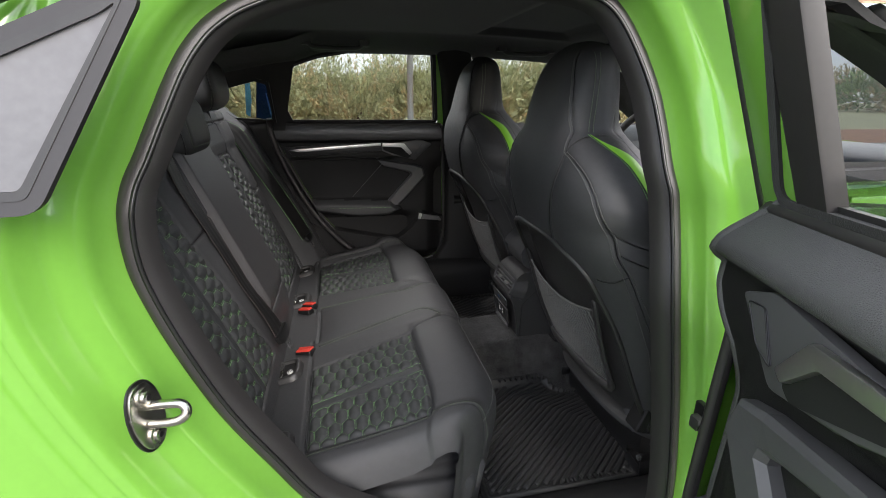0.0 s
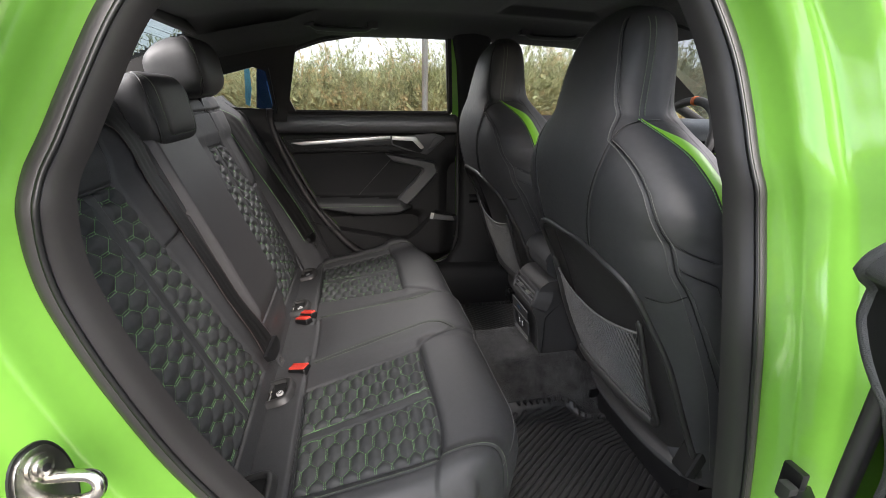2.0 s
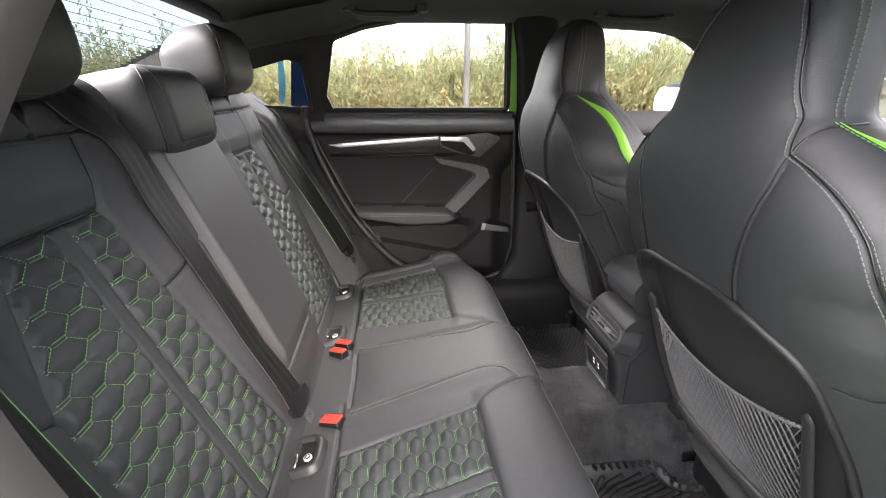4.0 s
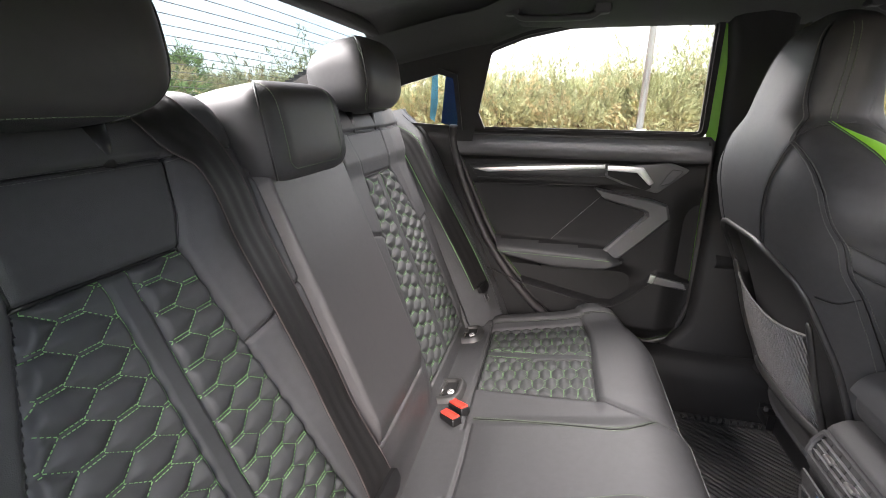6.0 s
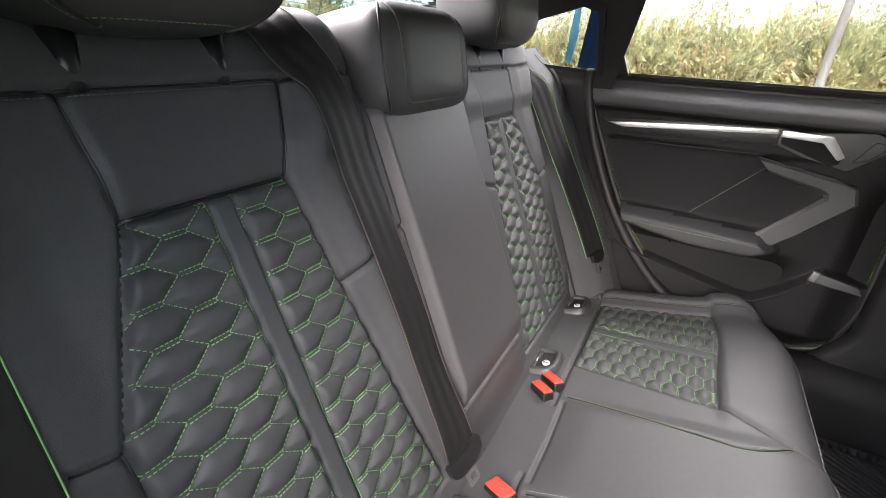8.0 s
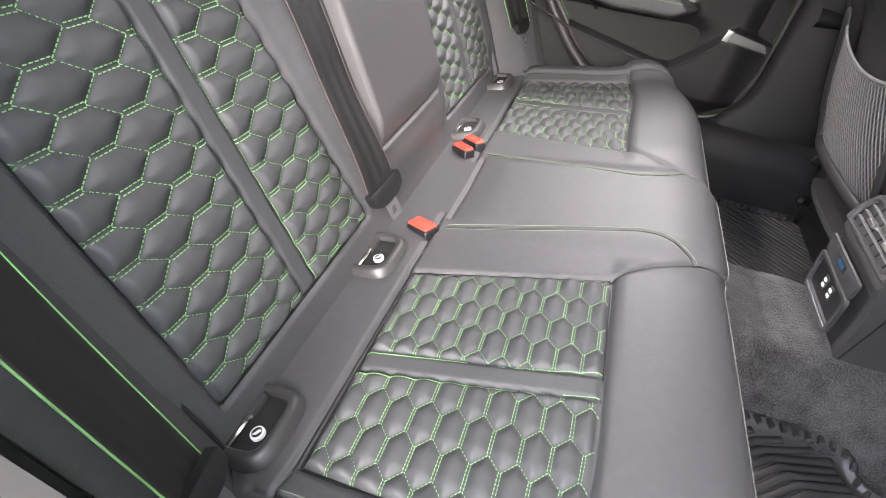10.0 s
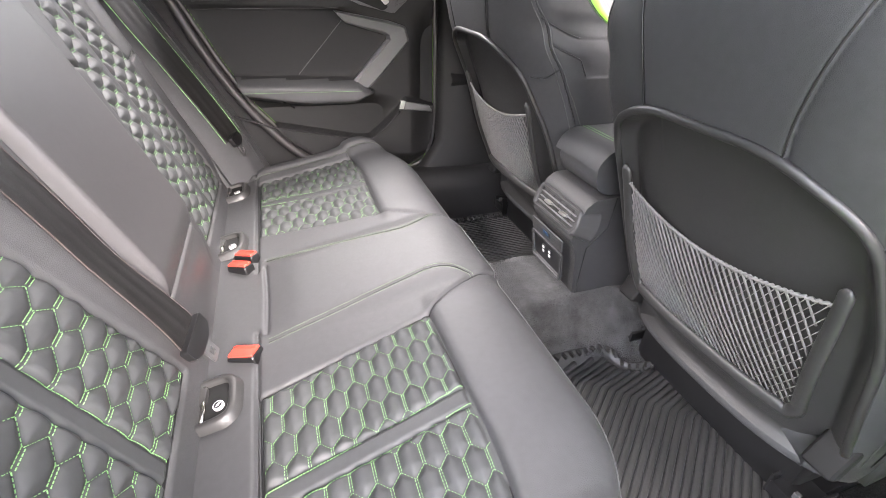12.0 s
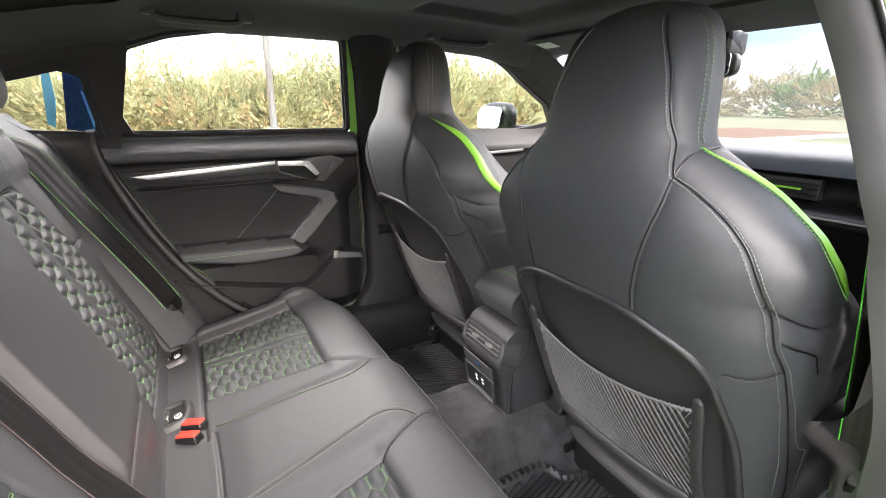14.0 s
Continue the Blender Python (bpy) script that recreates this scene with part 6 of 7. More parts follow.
    prof = [(0.435 + 0.047 * math.cos(q), 0.668 + 0.047 * math.sin(q)) for q in np.linspace(1.5 * math.pi, 0.5 * math.pi, 18)] + [(0.72, 0.717), (0.72, 0.622)]
    a = prism("armrest", prof, 0.17, lambda u, v, w: (u, w - 0.085, v), LEATHER, c, bevel=0.012, label="padded black leather armrest")
    prism("lid", [(0.435 + 0.056 * math.cos(q), 0.668 + 0.058 * math.sin(q)) for q in np.linspace(0.93 * math.pi, 0.5 * math.pi, 12)] + [(0.70, 0.730), (0.70, 0.70), (0.46, 0.70)], 0.186, lambda u, v, w: (u, w - 0.093, v), LEATHER, a, bevel=0.006)
    V, F = stitch_data([[(0.440, y, 0.7265) for y in np.linspace(-0.085, 0.085, 30)], [(0.449, y, 0.7272) for y in np.linspace(-0.085, 0.085, 30)]], pitch=0.0055, normal=(0, 0, 1))
    link_mesh("stitching", V, F, THREAD, a, "green stitching", smooth=False)
    c.location, c.scale = (0.020, 0, -0.004), (1, 0.88, 1)


build_console()


def build_buckle(places, long, wide, heading, label):
    """Belt buckles with their release buttons uppermost; heading turns the long side about the upright."""
    b = thing("belt_buckle", label, "belt buckle", "belt buckles")
    turn = Matrix.Rotation(radians(heading), 3, "Z") @ Matrix.Rotation(radians(-14), 3, "Y")
    for p in places:
        c = Vector(p)
        body = box("buckle_body", (long, wide, 0.062), c - turn @ Vector((0, 0, 0.030)), SMOOTH, b, bevel=0.006, turn=turn, segments=3)
        box("release_button", (long - 0.006, wide - 0.006, 0.012), c - turn @ Vector((0, 0, 0.001)), RED, body, bevel=0.003, label="red release button", turn=turn, segments=3)
        box("button_lip", (long - 0.010, 0.004, 0.003), c + turn @ Vector((0, wide * 0.2, 0.0055)), RED, body, bevel=0.001, turn=turn)
        tube("collar", [c + turn @ Vector((a * (long / 2 + 0.003), e * (wide / 2 + 0.003), -0.034)) for a, e in rounded([(-1, -1), (1, -1), (1, 1), (-1, 1)], 0.4)], 0.004, LEATHER, b, sides=6, closed=True)
    return b


build_buckle([(-0.307, -0.149, 0.441)], 0.054, 0.034, -28, "black belt buckle with red button sunk in the rear cushion")
build_buckle([(-0.310, 0.172, 0.444), (-0.322, 0.130, 0.444)], 0.058, 0.027, -42, "pair of black belt buckles with red buttons in the rear cushion")


def build_isofix(y):
    """A pocket at the foot of the backrest: a raised rim open to the rear, a padded cover and a round label inside."""
    i = thing("isofix_guide", "black plastic child seat anchor guide between cushion and backrest", "anchor guide", "anchor guides")
    m = Matrix.Translation((-0.352, y, 0.428)) @ Matrix.Rotation(radians(-15), 4, "Y")
    put = lambda u, v, w: tuple(m @ Vector((u, v, w)))
    rim = spline([(-0.048, -0.040), (0.000, -0.041), (0.024, -0.037), (0.033, -0.024), (0.034, 0.0), (0.033, 0.024), (0.024, 0.037), (0.000, 0.041), (-0.048, 0.040)], 48)
    rows = []
    t = np.gradient(rim, axis=0)
    t /= np.linalg.norm(t, axis=1)[:, None]
    out = np.stack([t[:, 1], -t[:, 0]], -1)
    for (a, b), n in zip(rim, out):
        rows.append([put(a + n[0] * d, b + n[1] * d, w) for d, w in ((-0.006, -0.004), (-0.006, 0.009), (-0.003, 0.012), (0.003, 0.012), (0.007, 0.009), (0.012, -0.004))])
    grid_part("guide_frame", np.array(rows), PANEL_PLASTIC, i)
    # black floor plate: the shade of a deeper pocket is painted on
    prism("well_shade", rounded([(-0.050, -0.037), (0.028, -0.037), (0.028, 0.037), (-0.050, 0.037)], 0.008), 0.003, put, RECESS_SHADE, i, bevel=0)
    prism("cover_pad", rounded([(-0.052, -0.004), (-0.008, -0.002), (-0.006, 0.036), (-0.052, 0.036)], 0.010), 0.010, put, PANEL_PLASTIC, i, bevel=0.004)
    ring = lambda u0, v0, r, n: [(u0 + r * math.cos(a), v0 + r * math.sin(a)) for a in np.linspace(0, 2 * math.pi, n, endpoint=False)]
    prism("pad_screw", ring(-0.026, 0.017, 0.0065, 14), 0.0118, put, SMOOTH, i, bevel=0.001)
    disc = prism("label_disc", ring(0.012, -0.012, 0.0085, 18), 0.008, put, WHITE, i, bevel=0.001, label="small white label")
    prism("label_mark", ring(0.012, -0.012, 0.0062, 14), 0.0084, put, SMOOTH, disc, bevel=0)
    prism("label_figure", [(0.008, -0.016), (0.013, -0.015), (0.017, -0.009), (0.013, -0.008)], 0.0088, put, WHITE, disc, bevel=0)
    tube("anchor_bar", [put(-0.012, -0.036, 0.006), put(-0.012, 0.036, 0.006)], 0.004, STEEL, i, sides=8)
    return i


for y in (-0.550, -0.240, 0.240, 0.550):
    build_isofix(y)


def build_tongue(c, width, label, turn):
    t = thing("belt_tongue", label, "belt tongue", "belt tongues")
    m = Matrix.Translation(c) @ turn
    put = lambda u, v, w: tuple(m @ Vector((u, v, w)))
    body = rounded([(-width / 2 - 0.010, 0.012), (width / 2 + 0.010, 0.012), (width / 2 + 0.008, -0.012), (width / 2 - 0.01, -0.022), (-width / 2 + 0.01, -0.022), (-width / 2 - 0.008, -0.012)], 0.006)
    prism("tongue_grip", body, 0.012, put, SMOOTH, t, bevel=0.003, z0=-0.004)
    ring_faces("metal_tongue", rounded([(-0.006, -0.048), (0.006, -0.048), (0.006, -0.034), (-0.006, -0.034)], 0.002), rounded([(-0.013, -0.055), (0.013, -0.055), (0.013, -0.020), (-0.013, -0.020)], 0.004), 0.003, put, GREYTRIM, t, "grey steel tongue plate")


def facing(n, down):
    z = Vector(n).normalized()
    y = -(Vector(down) - z * Vector(down).dot(z)).normalized()
    x = y.cross(z)
    return Matrix((x, y, z)).transposed().to_4x4()


END_A, END_B = Vector(CENTRE_END[0]), Vector(CENTRE_END[-1])
across = (END_B - END_A).normalized()
build_tongue((END_A + END_B) / 2 + Vector((0.002, 0, 0)), 0.060, "black belt tongue at the foot of the backrest", facing(across.cross(Vector((-0.373, 0, 0.928))) * (1 if across.y > 0 else -1), (0.373, 0.1, -0.928)))
for o in (-1, 1):
    build_tongue(Vector(BELT_END if o > 0 else NEAR_BELT_END) + Vector((0.004, 0, 0.0)), 0.048, "black belt tongue with steel plate hanging on the outer belt", facing((0.9, -0.25 * o, 0.37), (0.35, 0.02 * o, -0.93)))


def build_dash():
    d = thing("dashboard", "grey dashboard top with black lower fascia and air vents", "dashboard")
    ys = np.linspace(-0.72, 0.72, 50)
    prof = [(1.55, 1.035), (1.38, 1.050), (1.22, 1.052), (1.14, 1.040), (1.105, 1.015), (1.10, 0.985)]
    P = np.array([[(x - 0.06 * (abs(y) / 0.72) ** 2 * -0.5, y, z) for x, z in prof] for y in ys])
    grid_part("dash_top", P, DASH, d, label="soft grey dashboard top")
    prof = [(1.10, 0.985), (1.13, 0.975), (1.15, 0.93), (1.12, 0.90), (1.07, 0.89), (1.06, 0.87), (1.10, 0.85), (1.18, 0.75), (1.30, 0.55), (1.40, 0.35)]
    P = np.array([[(x, y, z) for x, z in prof] for y in ys])
    grid_part("fascia", P, SMOOTH, d)
    for y0 in (-0.52, -0.24, 0.16, 0.52):
        v = box("vent", (0.03, 0.20, 0.055), (1.128, y0, 0.945), RUBBER, d, bevel=0.006)
        for k in (-0.014, 0.0, 0.014):
            box("vent_blade", (0.012, 0.19, 0.003), (1.110, y0, 0.945 + k), SMOOTH, v, bevel=0.001)
        box("vent_accent", (0.012, 0.06, 0.005), (1.104, y0 - 0.03, 0.945), GREEN_LEATHER, v, bevel=0.001, label="bright green vent accent")
        box("vent_accent", (0.012, 0.06, 0.005), (1.104, y0 + 0.05, 0.945), GREEN_LEATHER, v, bevel=0.001, label="bright green vent accent")
    box("bright_line", (0.01, 1.3, 0.006), (1.062, 0, 0.885), CHROME, d, bevel=0.001)
    w = thing("steering_wheel", "black leather steering wheel with orange centre mark", "steering wheel")
    d.location = (0.08, 0, 0)
    m = Matrix.Translation((1.055, 0.325, 0.961)) @ Matrix.Rotation(radians(-66), 4, "Y")
    pts = [tuple(m @ Vector((0.185 * math.cos(a), 0.185 * math.sin(a), 0))) for a in np.linspace(0, 2 * math.pi, 64, endpoint=False)]
    tube("rim", pts, 0.016, LEATHER, w, sides=12, closed=True)
    pts = [tuple(m @ Vector((0.185 * math.cos(a), 0.185 * math.sin(a), 0))) for a in np.linspace(-0.05, 0.05, 5)]
    tube("centre_mark", pts, 0.0168, mat("orange_mark", (0.6, 0.12, 0.02), 0.5), w, sides=12)
    prism("hub", rounded([(-0.06, -0.07), (0.05, -0.075), (0.05, 0.075), (-0.06, 0.07)], 0.03), 0.04, lambda u, v, q: tuple(m @ Vector((u, v, -0.01 + q * -1))), SMOOTH, w, bevel=0.008)
    for a in (math.pi / 2, -math.pi / 2, math.pi):
        tube("spoke", [tuple(m @ Vector((0.05 * math.cos(a), 0.05 * math.sin(a), 0.01))), tuple(m @ Vector((0.18 * math.cos(a), 0.18 * math.sin(a), 0)))], 0.018, SMOOTH, w, sides=8, flat=0.5)
    mir = thing("rear_view_mirror", "black interior mirror on the windscreen", "mirror")
    grid_part("mirror_housing", pillow(0.23, 0.04, 0.07, nx=16, power=4) + np.array((1.08, -0.02, 1.262)), SMOOTH, mir, wrap=True)
    prism("mirror_glass", rounded([(-0.105, -0.028), (0.105, -0.028), (0.105, 0.028), (-0.105, 0.028)], 0.012), 0.003, lambda u, v, w: (1.0595 - w + 0.05 * u, -0.02 + u, 1.262 + v), MIRROR, mir, bevel=0)
    box("mirror_stem", (0.09, 0.12, 0.07), (1.09, -0.06, 1.318), SMOOTH, mir, bevel=0.02, segments=3)
    for o in (-1, 1):
        sv = thing("sun_visor", "charcoal cloth sun visor folded against the roof", "sun visor", "sun visors")
        box("visor_pad", (0.17, 0.38, 0.022), (0.93, o * 0.36, 1.355), HEADCLOTH, sv, bevel=0.009, segments=3, turn=Matrix.Rotation(radians(12), 3, "Y"))
        box("visor_label", (0.05, 0.07, 0.0016), (0.89, o * 0.41, 1.348), WHITE, sv, bevel=0, label="pale warning label", turn=Matrix.Rotation(radians(12), 3, "Y"))
    ws = thing("windscreen", "clear raked windscreen", "car window", kind="structure")
    rows = []
    for k in np.linspace(0, 1, 12):
        y = np.linspace(-1, 1, 24) * (0.58 + 0.14 * k)
        rows.append(np.stack([0.99 + 0.66 * k + 0 * y - 0.06 * np.abs(y / 0.7) ** 2, y, 1.355 - 0.325 * k - 0.02 * (y / 0.6) ** 2], -1))
    g = grid_part("pane", np.array(rows), SCREEN, ws)
    g.visible_shadow = False
    for o in (-1, 1):
        a = thing("a_pillar", "dark windscreen pillar trim", "pillar trim", kind="structure")
        tube("trim", spline([(0.90, o * 0.60, 1.345), (1.10, o * 0.655, 1.235), (1.35, o * 0.71, 1.105), (1.52, o * 0.74, 1.03)], 24), 0.032, PILLARCLOTH, a, sides=10, flat=0.6)
    xs, ys = np.linspace(1.50, 2.62, 34), np.linspace(-0.84, 0.84, 50)
    X, Y = np.meshgrid(xs, ys, indexing="ij")
    Z = 0.875 - 0.12 * smoothstep(1.5, 2.6, X) ** 1.4 - 0.07 * smoothstep(0.5, 0.84, np.abs(Y)) + 0.012 * np.exp(-((np.abs(Y) - 0.45) / 0.05) ** 2) - 0.30 * smoothstep(2.5, 2.62, X) - 0.20 * smoothstep(0.79, 0.84, np.abs(Y))
    tagged(grid_part("bonnet", np.stack([X, Y, Z], -1), GREEN_PAINT), "green bonnet ahead of the windscreen", "bonnet", kind="structure")
    tagged(box("firewall", (0.05, 1.45, 0.8), (1.52, 0, 0.62), SMOOTH, bevel=0.01), "black bulkhead behind the dashboard", "bulkhead", kind="structure")
    tagged(box("rear_bulkhead", (0.04, 1.4, 0.85), (-0.80, 0, 0.62), SMOOTH, bevel=0.01), "black bulkhead behind the rear seat", "bulkhead", kind="structure")


build_dash()


def front_belt(o):
    """The belt hangs from the pillar beside the seat, its inner edge ahead of the outer one."""
    rear = spline([(0.400, 1.150), (0.425, 1.060), (0.462, 0.965), (0.520, 0.805), (0.566, 0.650), (0.580, 0.600)], 60)
    w = np.linspace(0, 1, 11)
    X = rear[:, 0][:, None] + 0.043 * w
    Z = rear[:, 1][:, None] + 0.006 * w
    G = np.stack([X, o * (0.680 + 0.026 * w)[None, :] + 0 * X, Z], -1)
    belt_sheet("front_seat_belt", "black front seat belt with bright green edges on the pillar", G, BELT_GREEN, "front seat belts")
    return G[-1, 5]


BELT_GREEN = mat("green_selvedge", (0.10, 0.55, 0.06), 0.5, vary=0.1)
for o in (1, -1):
    FRONT_END = front_belt(o)
build_tongue(Vector(FRONT_END) + Vector((-0.004, 0.004, 0)), 0.048, "black belt tongue hanging on the front belt", facing((-0.6, 0.8, 0.1), (0.3, 0.0, -0.95)))


# ---- outside ----
ASPHALT = mat("asphalt", (0.11, 0.105, 0.10), 0.9, vary=0.25, vscale=3, bump=0.6, bscale=90)
GRASS = mat("dry_grass", (0.46, 0.44, 0.24), 0.95, vary=0.30, vscale=0.35, bump=0.6, bscale=40)
MULCH = mat("bark_mulch", (0.42, 0.22, 0.12), 0.95, vary=0.5, vscale=6, bump=1.0, bscale=60)
NEEDLES = mat("juniper_sprays", (0.42, 0.44, 0.25), 0.8, vary=0.30, vscale=1.2, island=0.28)
NEEDLES_DRY = mat("dry_juniper_sprays", (0.58, 0.47, 0.27), 0.8, vary=0.25, vscale=1.2, island=0.25)
WOODY = mat("grey_bark", (0.12, 0.085, 0.06), 0.9, vary=0.3, vscale=8, bump=0.6, bscale=80)
LEAVES = mat("far_foliage", (0.24, 0.34, 0.12), 0.85, vary=0.3, vscale=0.3, island=0.5)
LEAVES_DRY = mat("autumn_foliage", (0.50, 0.41, 0.22), 0.85, vary=0.3, vscale=0.3, island=0.3)
POLE = mat("galvanised_pole", (0.42, 0.42, 0.42), 0.45, metal=0.5, vary=0.1)
CONCRETE = mat("concrete", (0.55, 0.54, 0.50), 0.85, vary=0.15, vscale=5, bump=0.4, bscale=120)


def plane(name, x0, x1, y0, y1, z, material, label, category):
    return tagged(link_mesh(name, [(x0, y0, z), (x1, y0, z), (x1, y1, z), (x0, y1, z)], [(0, 1, 2, 3)], material, smooth=False), label, category, kind="structure")


plane("ground", -1500, 1500, -1500, 1500, -0.02, GRASS, "wide field of dry yellow grass", "field")
plane("pavement", -40, 9, -40, 8.0, 0.0, ASPHALT, "grey asphalt parking place", "parking place")
plane("planting_bed", -40, 30, 8.25, 15.0, 0.03, MULCH, "brown bark mulch bed under the bushes", "planting bed")
kerb = tagged(box("kerb", (60, 0.18, 0.17), (-5, 8.12, 0.07), CONCRETE, bevel=0.02), "pale concrete kerb along the planting bed", "kerb", kind="structure")


def spray_mesh(name, centre, radius, count, size, material, parent, rng, squash=0.9, droop=0.35, up=0.5):
    """Many small forked sprays that point outwards and upwards from a crown."""
    n = count
    unit = lambda q: q / (np.linalg.norm(q, axis=1)[:, None] + 1e-9)
    v = unit(rng.normal(size=(n, 3)))
    low = v[:, 2] < -0.55
    v[low, 2] *= -0.6
    lump = 1 + 0.22 * np.sin(v[:, 0] * 7 + centre[0]) * np.sin(v[:, 1] * 6 + centre[1] * 2) + 0.15 * np.sin(v[:, 2] * 9 + centre[0])
    r = rng.uniform(0.45, 1.0, n) ** 0.5 * lump
    p = np.array(centre) + v * r[:, None] * np.array(radius) * np.array((1, 1, squash))
    p[:, 2] = np.maximum(p[:, 2], 0.05 + rng.uniform(0, 0.2, n))
    d = unit(v * 0.8 + rng.normal(size=(n, 3)) * np.array((0.35, 0.35, 0.2)) + np.array((0, 0, up)))
    s = unit(np.cross(d, rng.normal(size=(n, 3))))
    ln, w = size * rng.uniform(0.6, 1.5, n)[:, None], size * rng.uniform(0.08, 0.16, n)[:, None]
    bend = np.zeros((n, 3))
    bend[:, 2] = -droop * ln[:, 0] * rng.uniform(0, 1, n)
    cols = [p - s * w * 0.6, p + s * w * 0.6, p + d * ln * 0.55 + s * w * 0.7, p + d * ln * 0.55 - s * w * 0.7, p + d * ln + bend * 0.5]
    for e in (-1, 1):
        for lo, hi in ((0.05, 0.3), (0.35, 0.6)):
            b0 = p + d * ln * rng.uniform(lo, hi, n)[:, None]
            dd = d * 0.75 + s * e * 0.65
            cols += [b0 - d * w * 0.6, b0 + d * w * 0.6, b0 + dd * ln * 0.5 + bend * 0.3]
    k = len(cols)
    V = np.stack(cols, 1).reshape(-1, 3)
    base = np.arange(n)[:, None] * k
    tris = [(0, 1, 2), (0, 2, 3), (3, 2, 4)] + [(q, q + 1, q + 2) for q in range(5, k, 3)]
    F = (base[:, :, None] + np.array(tris)[None]).reshape(-1, 3)
    return link_mesh(name, V.tolist(), F.tolist(), material, parent, smooth=False)


def plume_mesh(name, base, radius, height, plumes, each, material, parent, rng):
    """Arching plumes that rise out of a bush, each set with short forked sprays along its length."""
    unit = lambda q: q / (np.linalg.norm(q, axis=-1, keepdims=True) + 1e-9)
    a = rng.uniform(0, 2 * math.pi, plumes)
    tilt = rng.uniform(0.15, 1.25, plumes)
    head = np.stack([np.sin(tilt) * np.cos(a), np.sin(tilt) * np.sin(a), np.cos(tilt) * 0.9], -1)
    root = np.array(base) + np.stack([np.cos(a) * radius * 0.35, np.sin(a) * radius * 0.35, rng.uniform(0.05, height * 0.45, plumes)], -1) * rng.uniform(0.3, 1, plumes)[:, None]
    reach = rng.uniform(0.55, 1.0, plumes) * np.where(tilt < 0.6, height * 0.62, radius * 0.85)
    f = rng.uniform(0.15, 1.0, (plumes, each)) ** 0.8
    n = plumes * each
    up = np.zeros((plumes, each, 3))
    up[..., 2] = (0.14 * f * f * reach[:, None])
    p = root[:, None] + head[:, None] * (f * reach[:, None])[..., None] + up
    wide = (0.20 * (1.05 - f) + 0.03)[..., None]
    p = p + rng.normal(size=p.shape) * wide * 0.55
    p[..., 2] = np.maximum(p[..., 2], 0.05)
    d = unit(head[:, None] + np.array((0, 0, 0.22)) + rng.normal(size=p.shape) * 0.42)
    p, d = p.reshape(n, 3), d.reshape(n, 3)
    s_ = unit(np.cross(d, rng.normal(size=(n, 3))))
    ln = (0.125 * rng.uniform(0.6, 1.4, (plumes, each)) * (1.15 - 0.45 * f)).reshape(n, 1)
    w = ln * rng.uniform(0.07, 0.13, (n, 1))
    cols = [p - s_ * w, p + s_ * w, p + d * ln]
    for e in (-1, 1):
        for lo in (0.10, 0.35, 0.58):
            b0 = p + d * ln * lo
            q = d * 0.75 + s_ * e * 0.62
            cols += [b0 - d * w * 0.7, b0 + d * w * 0.7, b0 + q * ln * 0.5 * (1 - lo * 0.5)]
    k = len(cols)
    V = np.stack(cols, 1).reshape(-1, 3)
    F = np.arange(n * k).reshape(-1, 3)
    return link_mesh(name, V.tolist(), F.tolist(), material, parent, smooth=False)


def build_bush(x, y, r, h, seed, dry):
    rng = np.random.default_rng(seed)
    b = thing("juniper_bush", "large feathery green and straw coloured juniper bush", "bush", "bushes")
    for k in range(5):
        a = rng.uniform(0, 6.28)
        tube("stem", [(x + 0.2 * math.cos(a), y + 0.2 * math.sin(a), 0.0), (x + r * 0.3 * math.cos(a), y + r * 0.3 * math.sin(a), h * 0.4), (x + r * 0.55 * math.cos(a), y + r * 0.55 * math.sin(a), h * 0.75)], [0.05, 0.035, 0.012], WOODY, b, sides=6)
    spray_mesh("heart", (x, y, h * 0.36), (r * 0.95, r * 0.8, h * 0.50), 2200, 0.22, NEEDLES, b, rng)
    plume_mesh("crown", (x, y, 0.15), r * 1.35, h * 1.50, 150, 62, NEEDLES, b, rng)
    plume_mesh("dry_crown", (x, y, 0.10), r * 1.35, h * 1.36, int(110 * dry), 62, NEEDLES_DRY, b, rng)


for k, (x, y, r, h, dry) in enumerate([(-9.5, 13.6, 2.0, 1.9, 0.9), (-6.6, 13.0, 2.0, 1.9, 0.9), (-4.0, 12.4, 1.9, 1.9, 0.8), (-1.8, 12.2, 1.7, 1.95, 0.55), (0.2, 12.3, 1.7, 2.0, 0.5), (2.2, 12.0, 1.7, 2.25, 0.45), (4.2, 11.8, 1.8, 2.65, 0.4), (6.4, 11.5, 1.8, 2.6, 0.6), (8.6, 11.6, 1.8, 2.35, 0.7), (11.0, 11.6, 2.0, 2.2, 0.8)]):
    build_bush(x, y, r, h, 10 + k, dry)


def build_pole():
    p = thing("lamp_post", "grey steel lamp post on a concrete footing", "lamp post")
    tube("shaft", [(1.41, 8.79, 0.35), (1.41, 8.79, 4.0), (1.41, 8.79, 8.0)], [0.065, 0.06, 0.05], POLE, p, sides=14)
    box("footing", (0.7, 0.7, 0.62), (1.41, 8.79, 0.30), CONCRETE, p, bevel=0.03)
    box("base_cover", (0.22, 0.22, 0.10), (1.41, 8.79, 0.66), POLE, p, bevel=0.02)
    box("lamp_head", (0.7, 0.3, 0.10), (1.41, 8.4, 8.02), POLE, p, bevel=0.03)


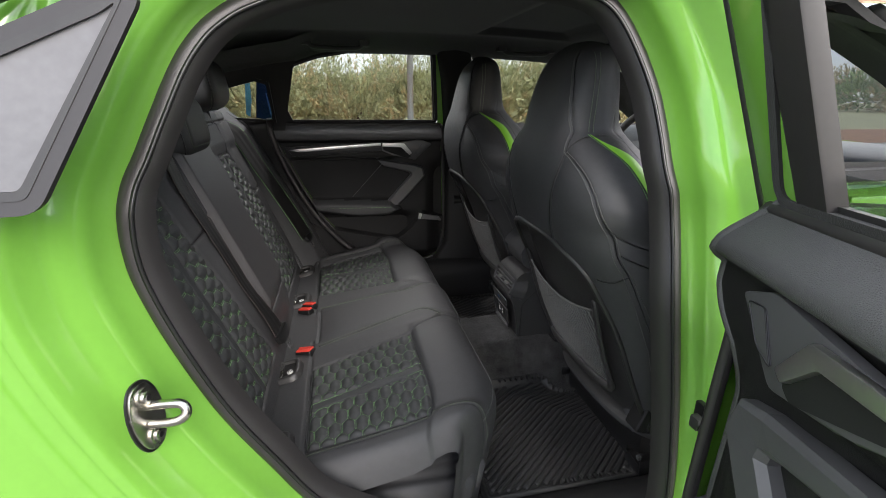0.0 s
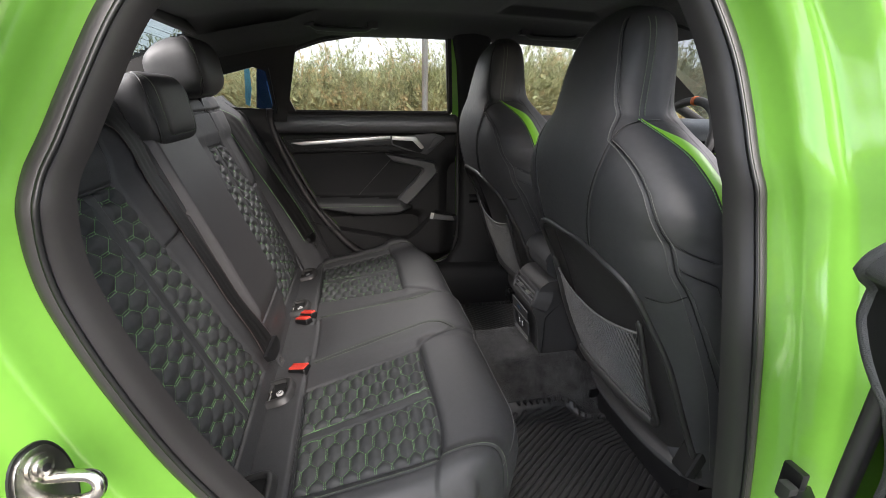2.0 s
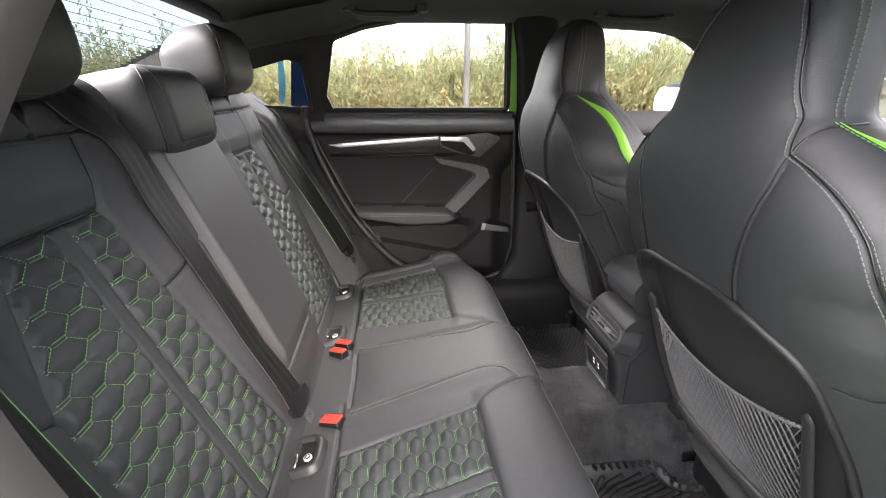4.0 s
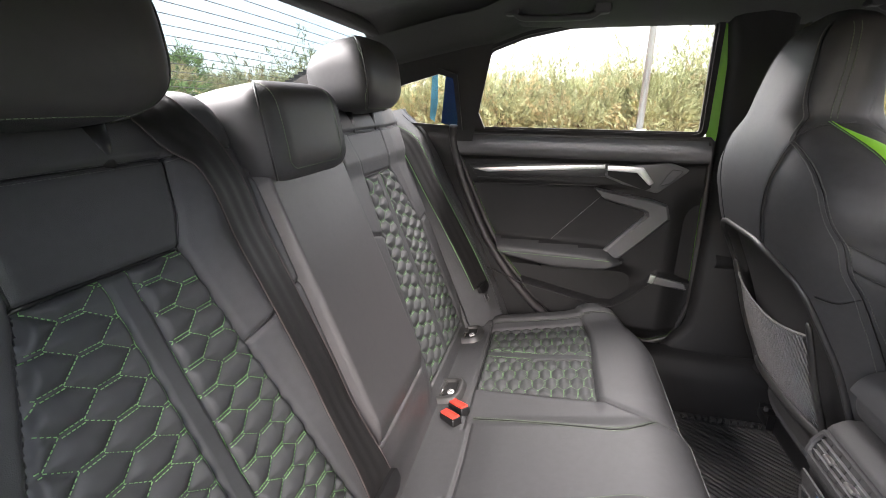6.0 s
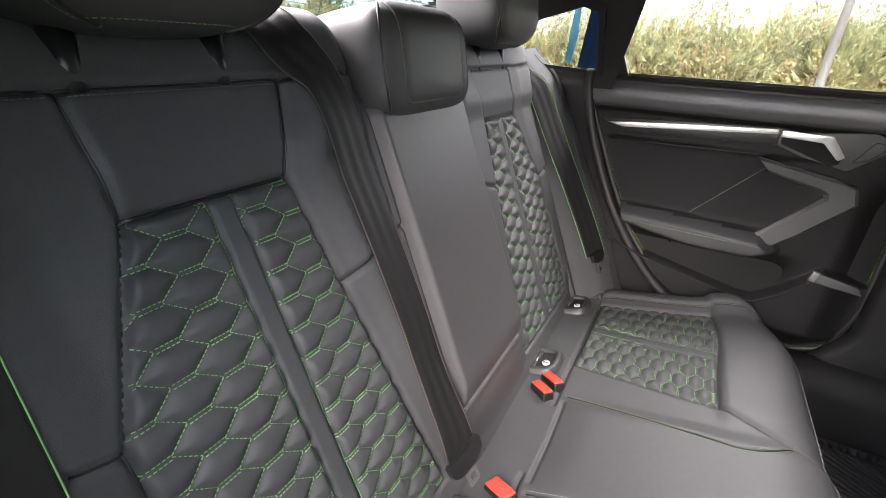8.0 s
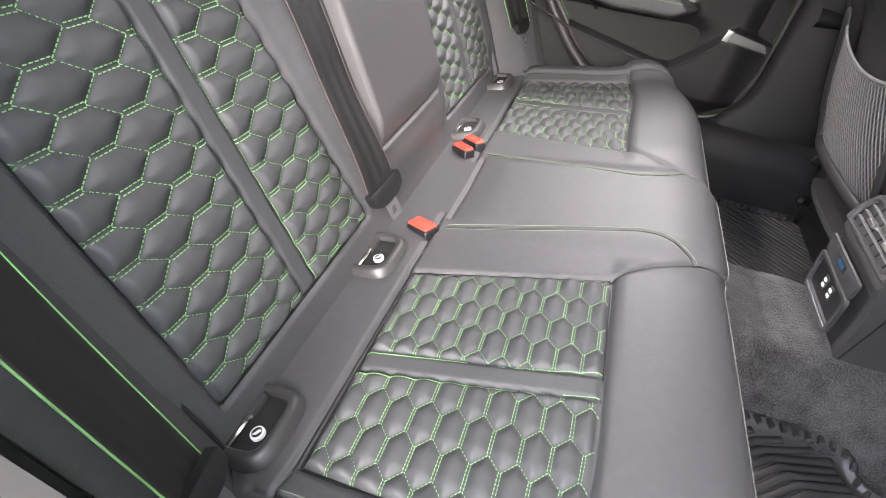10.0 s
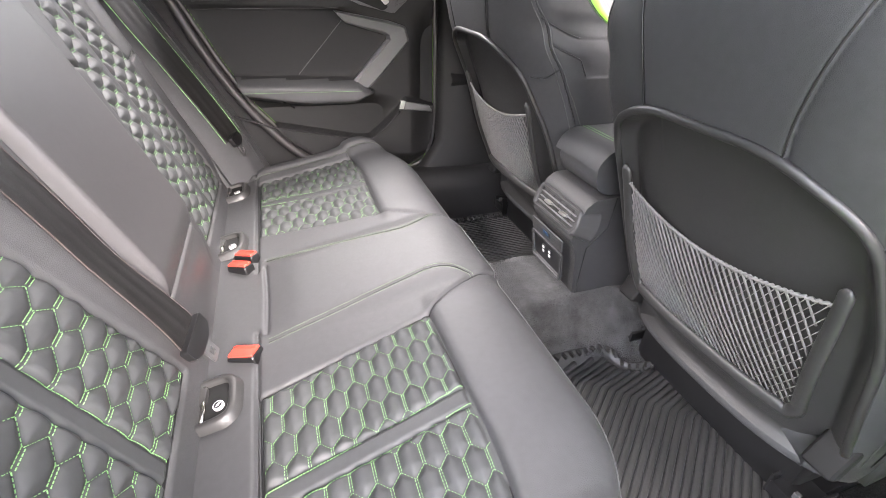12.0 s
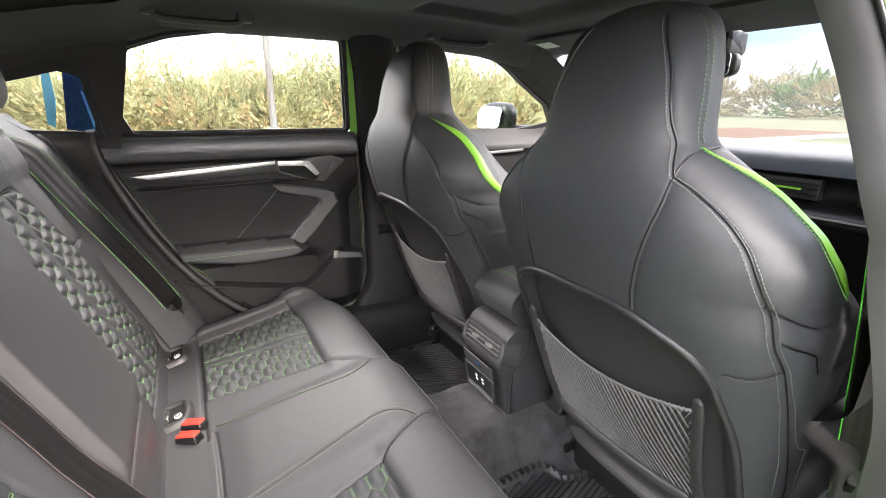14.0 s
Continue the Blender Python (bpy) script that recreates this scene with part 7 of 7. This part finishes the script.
build_pole()


def build_tree(x, y, h, seed, dry):
    rng = np.random.default_rng(seed)
    t = thing("tree", "distant tree with thin branches and sparse autumn leaves", "tree", "distant trees")
    tube("trunk", [(x, y, 0), (x + rng.normal() * 0.1, y, h * 0.4), (x + rng.normal() * 0.3, y, h * 0.9)], [0.16, 0.11, 0.03], WOODY, t, sides=6)
    tw = []
    for k in range(26):
        a, z = rng.uniform(0, 6.28), h * rng.uniform(0.25, 0.8)
        e = np.array((math.cos(a), math.sin(a), 0.9)) * h * rng.uniform(0.12, 0.28)
        p = np.array((x, y, z))
        tw.append(tube_data([p, p + e * 0.55 + rng.normal(size=3) * 0.1, p + e], [0.05, 0.03, 0.012], 4))
    joined("limbs", tw, WOODY, t)
    spray_mesh("crown", (x, y, h * 0.55), (h * 0.30, h * 0.30, h * 0.42), 700, 0.5, LEAVES_DRY if dry else LEAVES, t, rng)


rng = np.random.default_rng(5)
for k in range(16):
    build_tree(78 + rng.uniform(0, 25), -42 + k * 13 + rng.uniform(-4, 4), rng.uniform(6, 11), 100 + k, rng.uniform() < 0.5)
for k in range(14):
    build_tree(-40 - rng.uniform(0, 10), -44 + k * 7.5 + rng.uniform(-3, 3), rng.uniform(6, 9), 200 + k, rng.uniform() < 0.65)


def far_woods(name, label, points, height, material, seed, size):
    """A belt of undergrowth far off, one mass of sprays."""
    rng = np.random.default_rng(seed)
    host = thing(name, label, "woods", kind="stuff")
    for q, (x, y) in enumerate(points):
        spray_mesh("thicket", (x, y, height * 0.35), (4.5, 4.5, height * rng.uniform(0.55, 0.95)), 640, size, material if q % 3 else LEAVES, host, rng)


far_woods("far_thicket", "belt of straw coloured and green undergrowth behind the car", [(-37 + 3 * math.sin(k), -50 + k * 4.0) for k in range(28)], 3.5, LEAVES_DRY, 31, 0.75)
far_woods("field_thicket", "belt of green and brown undergrowth across the field", [(72 + 4 * math.sin(k * 1.7), -60 + k * 6.0) for k in range(34)], 5.0, LEAVES_DRY, 37, 1.1)
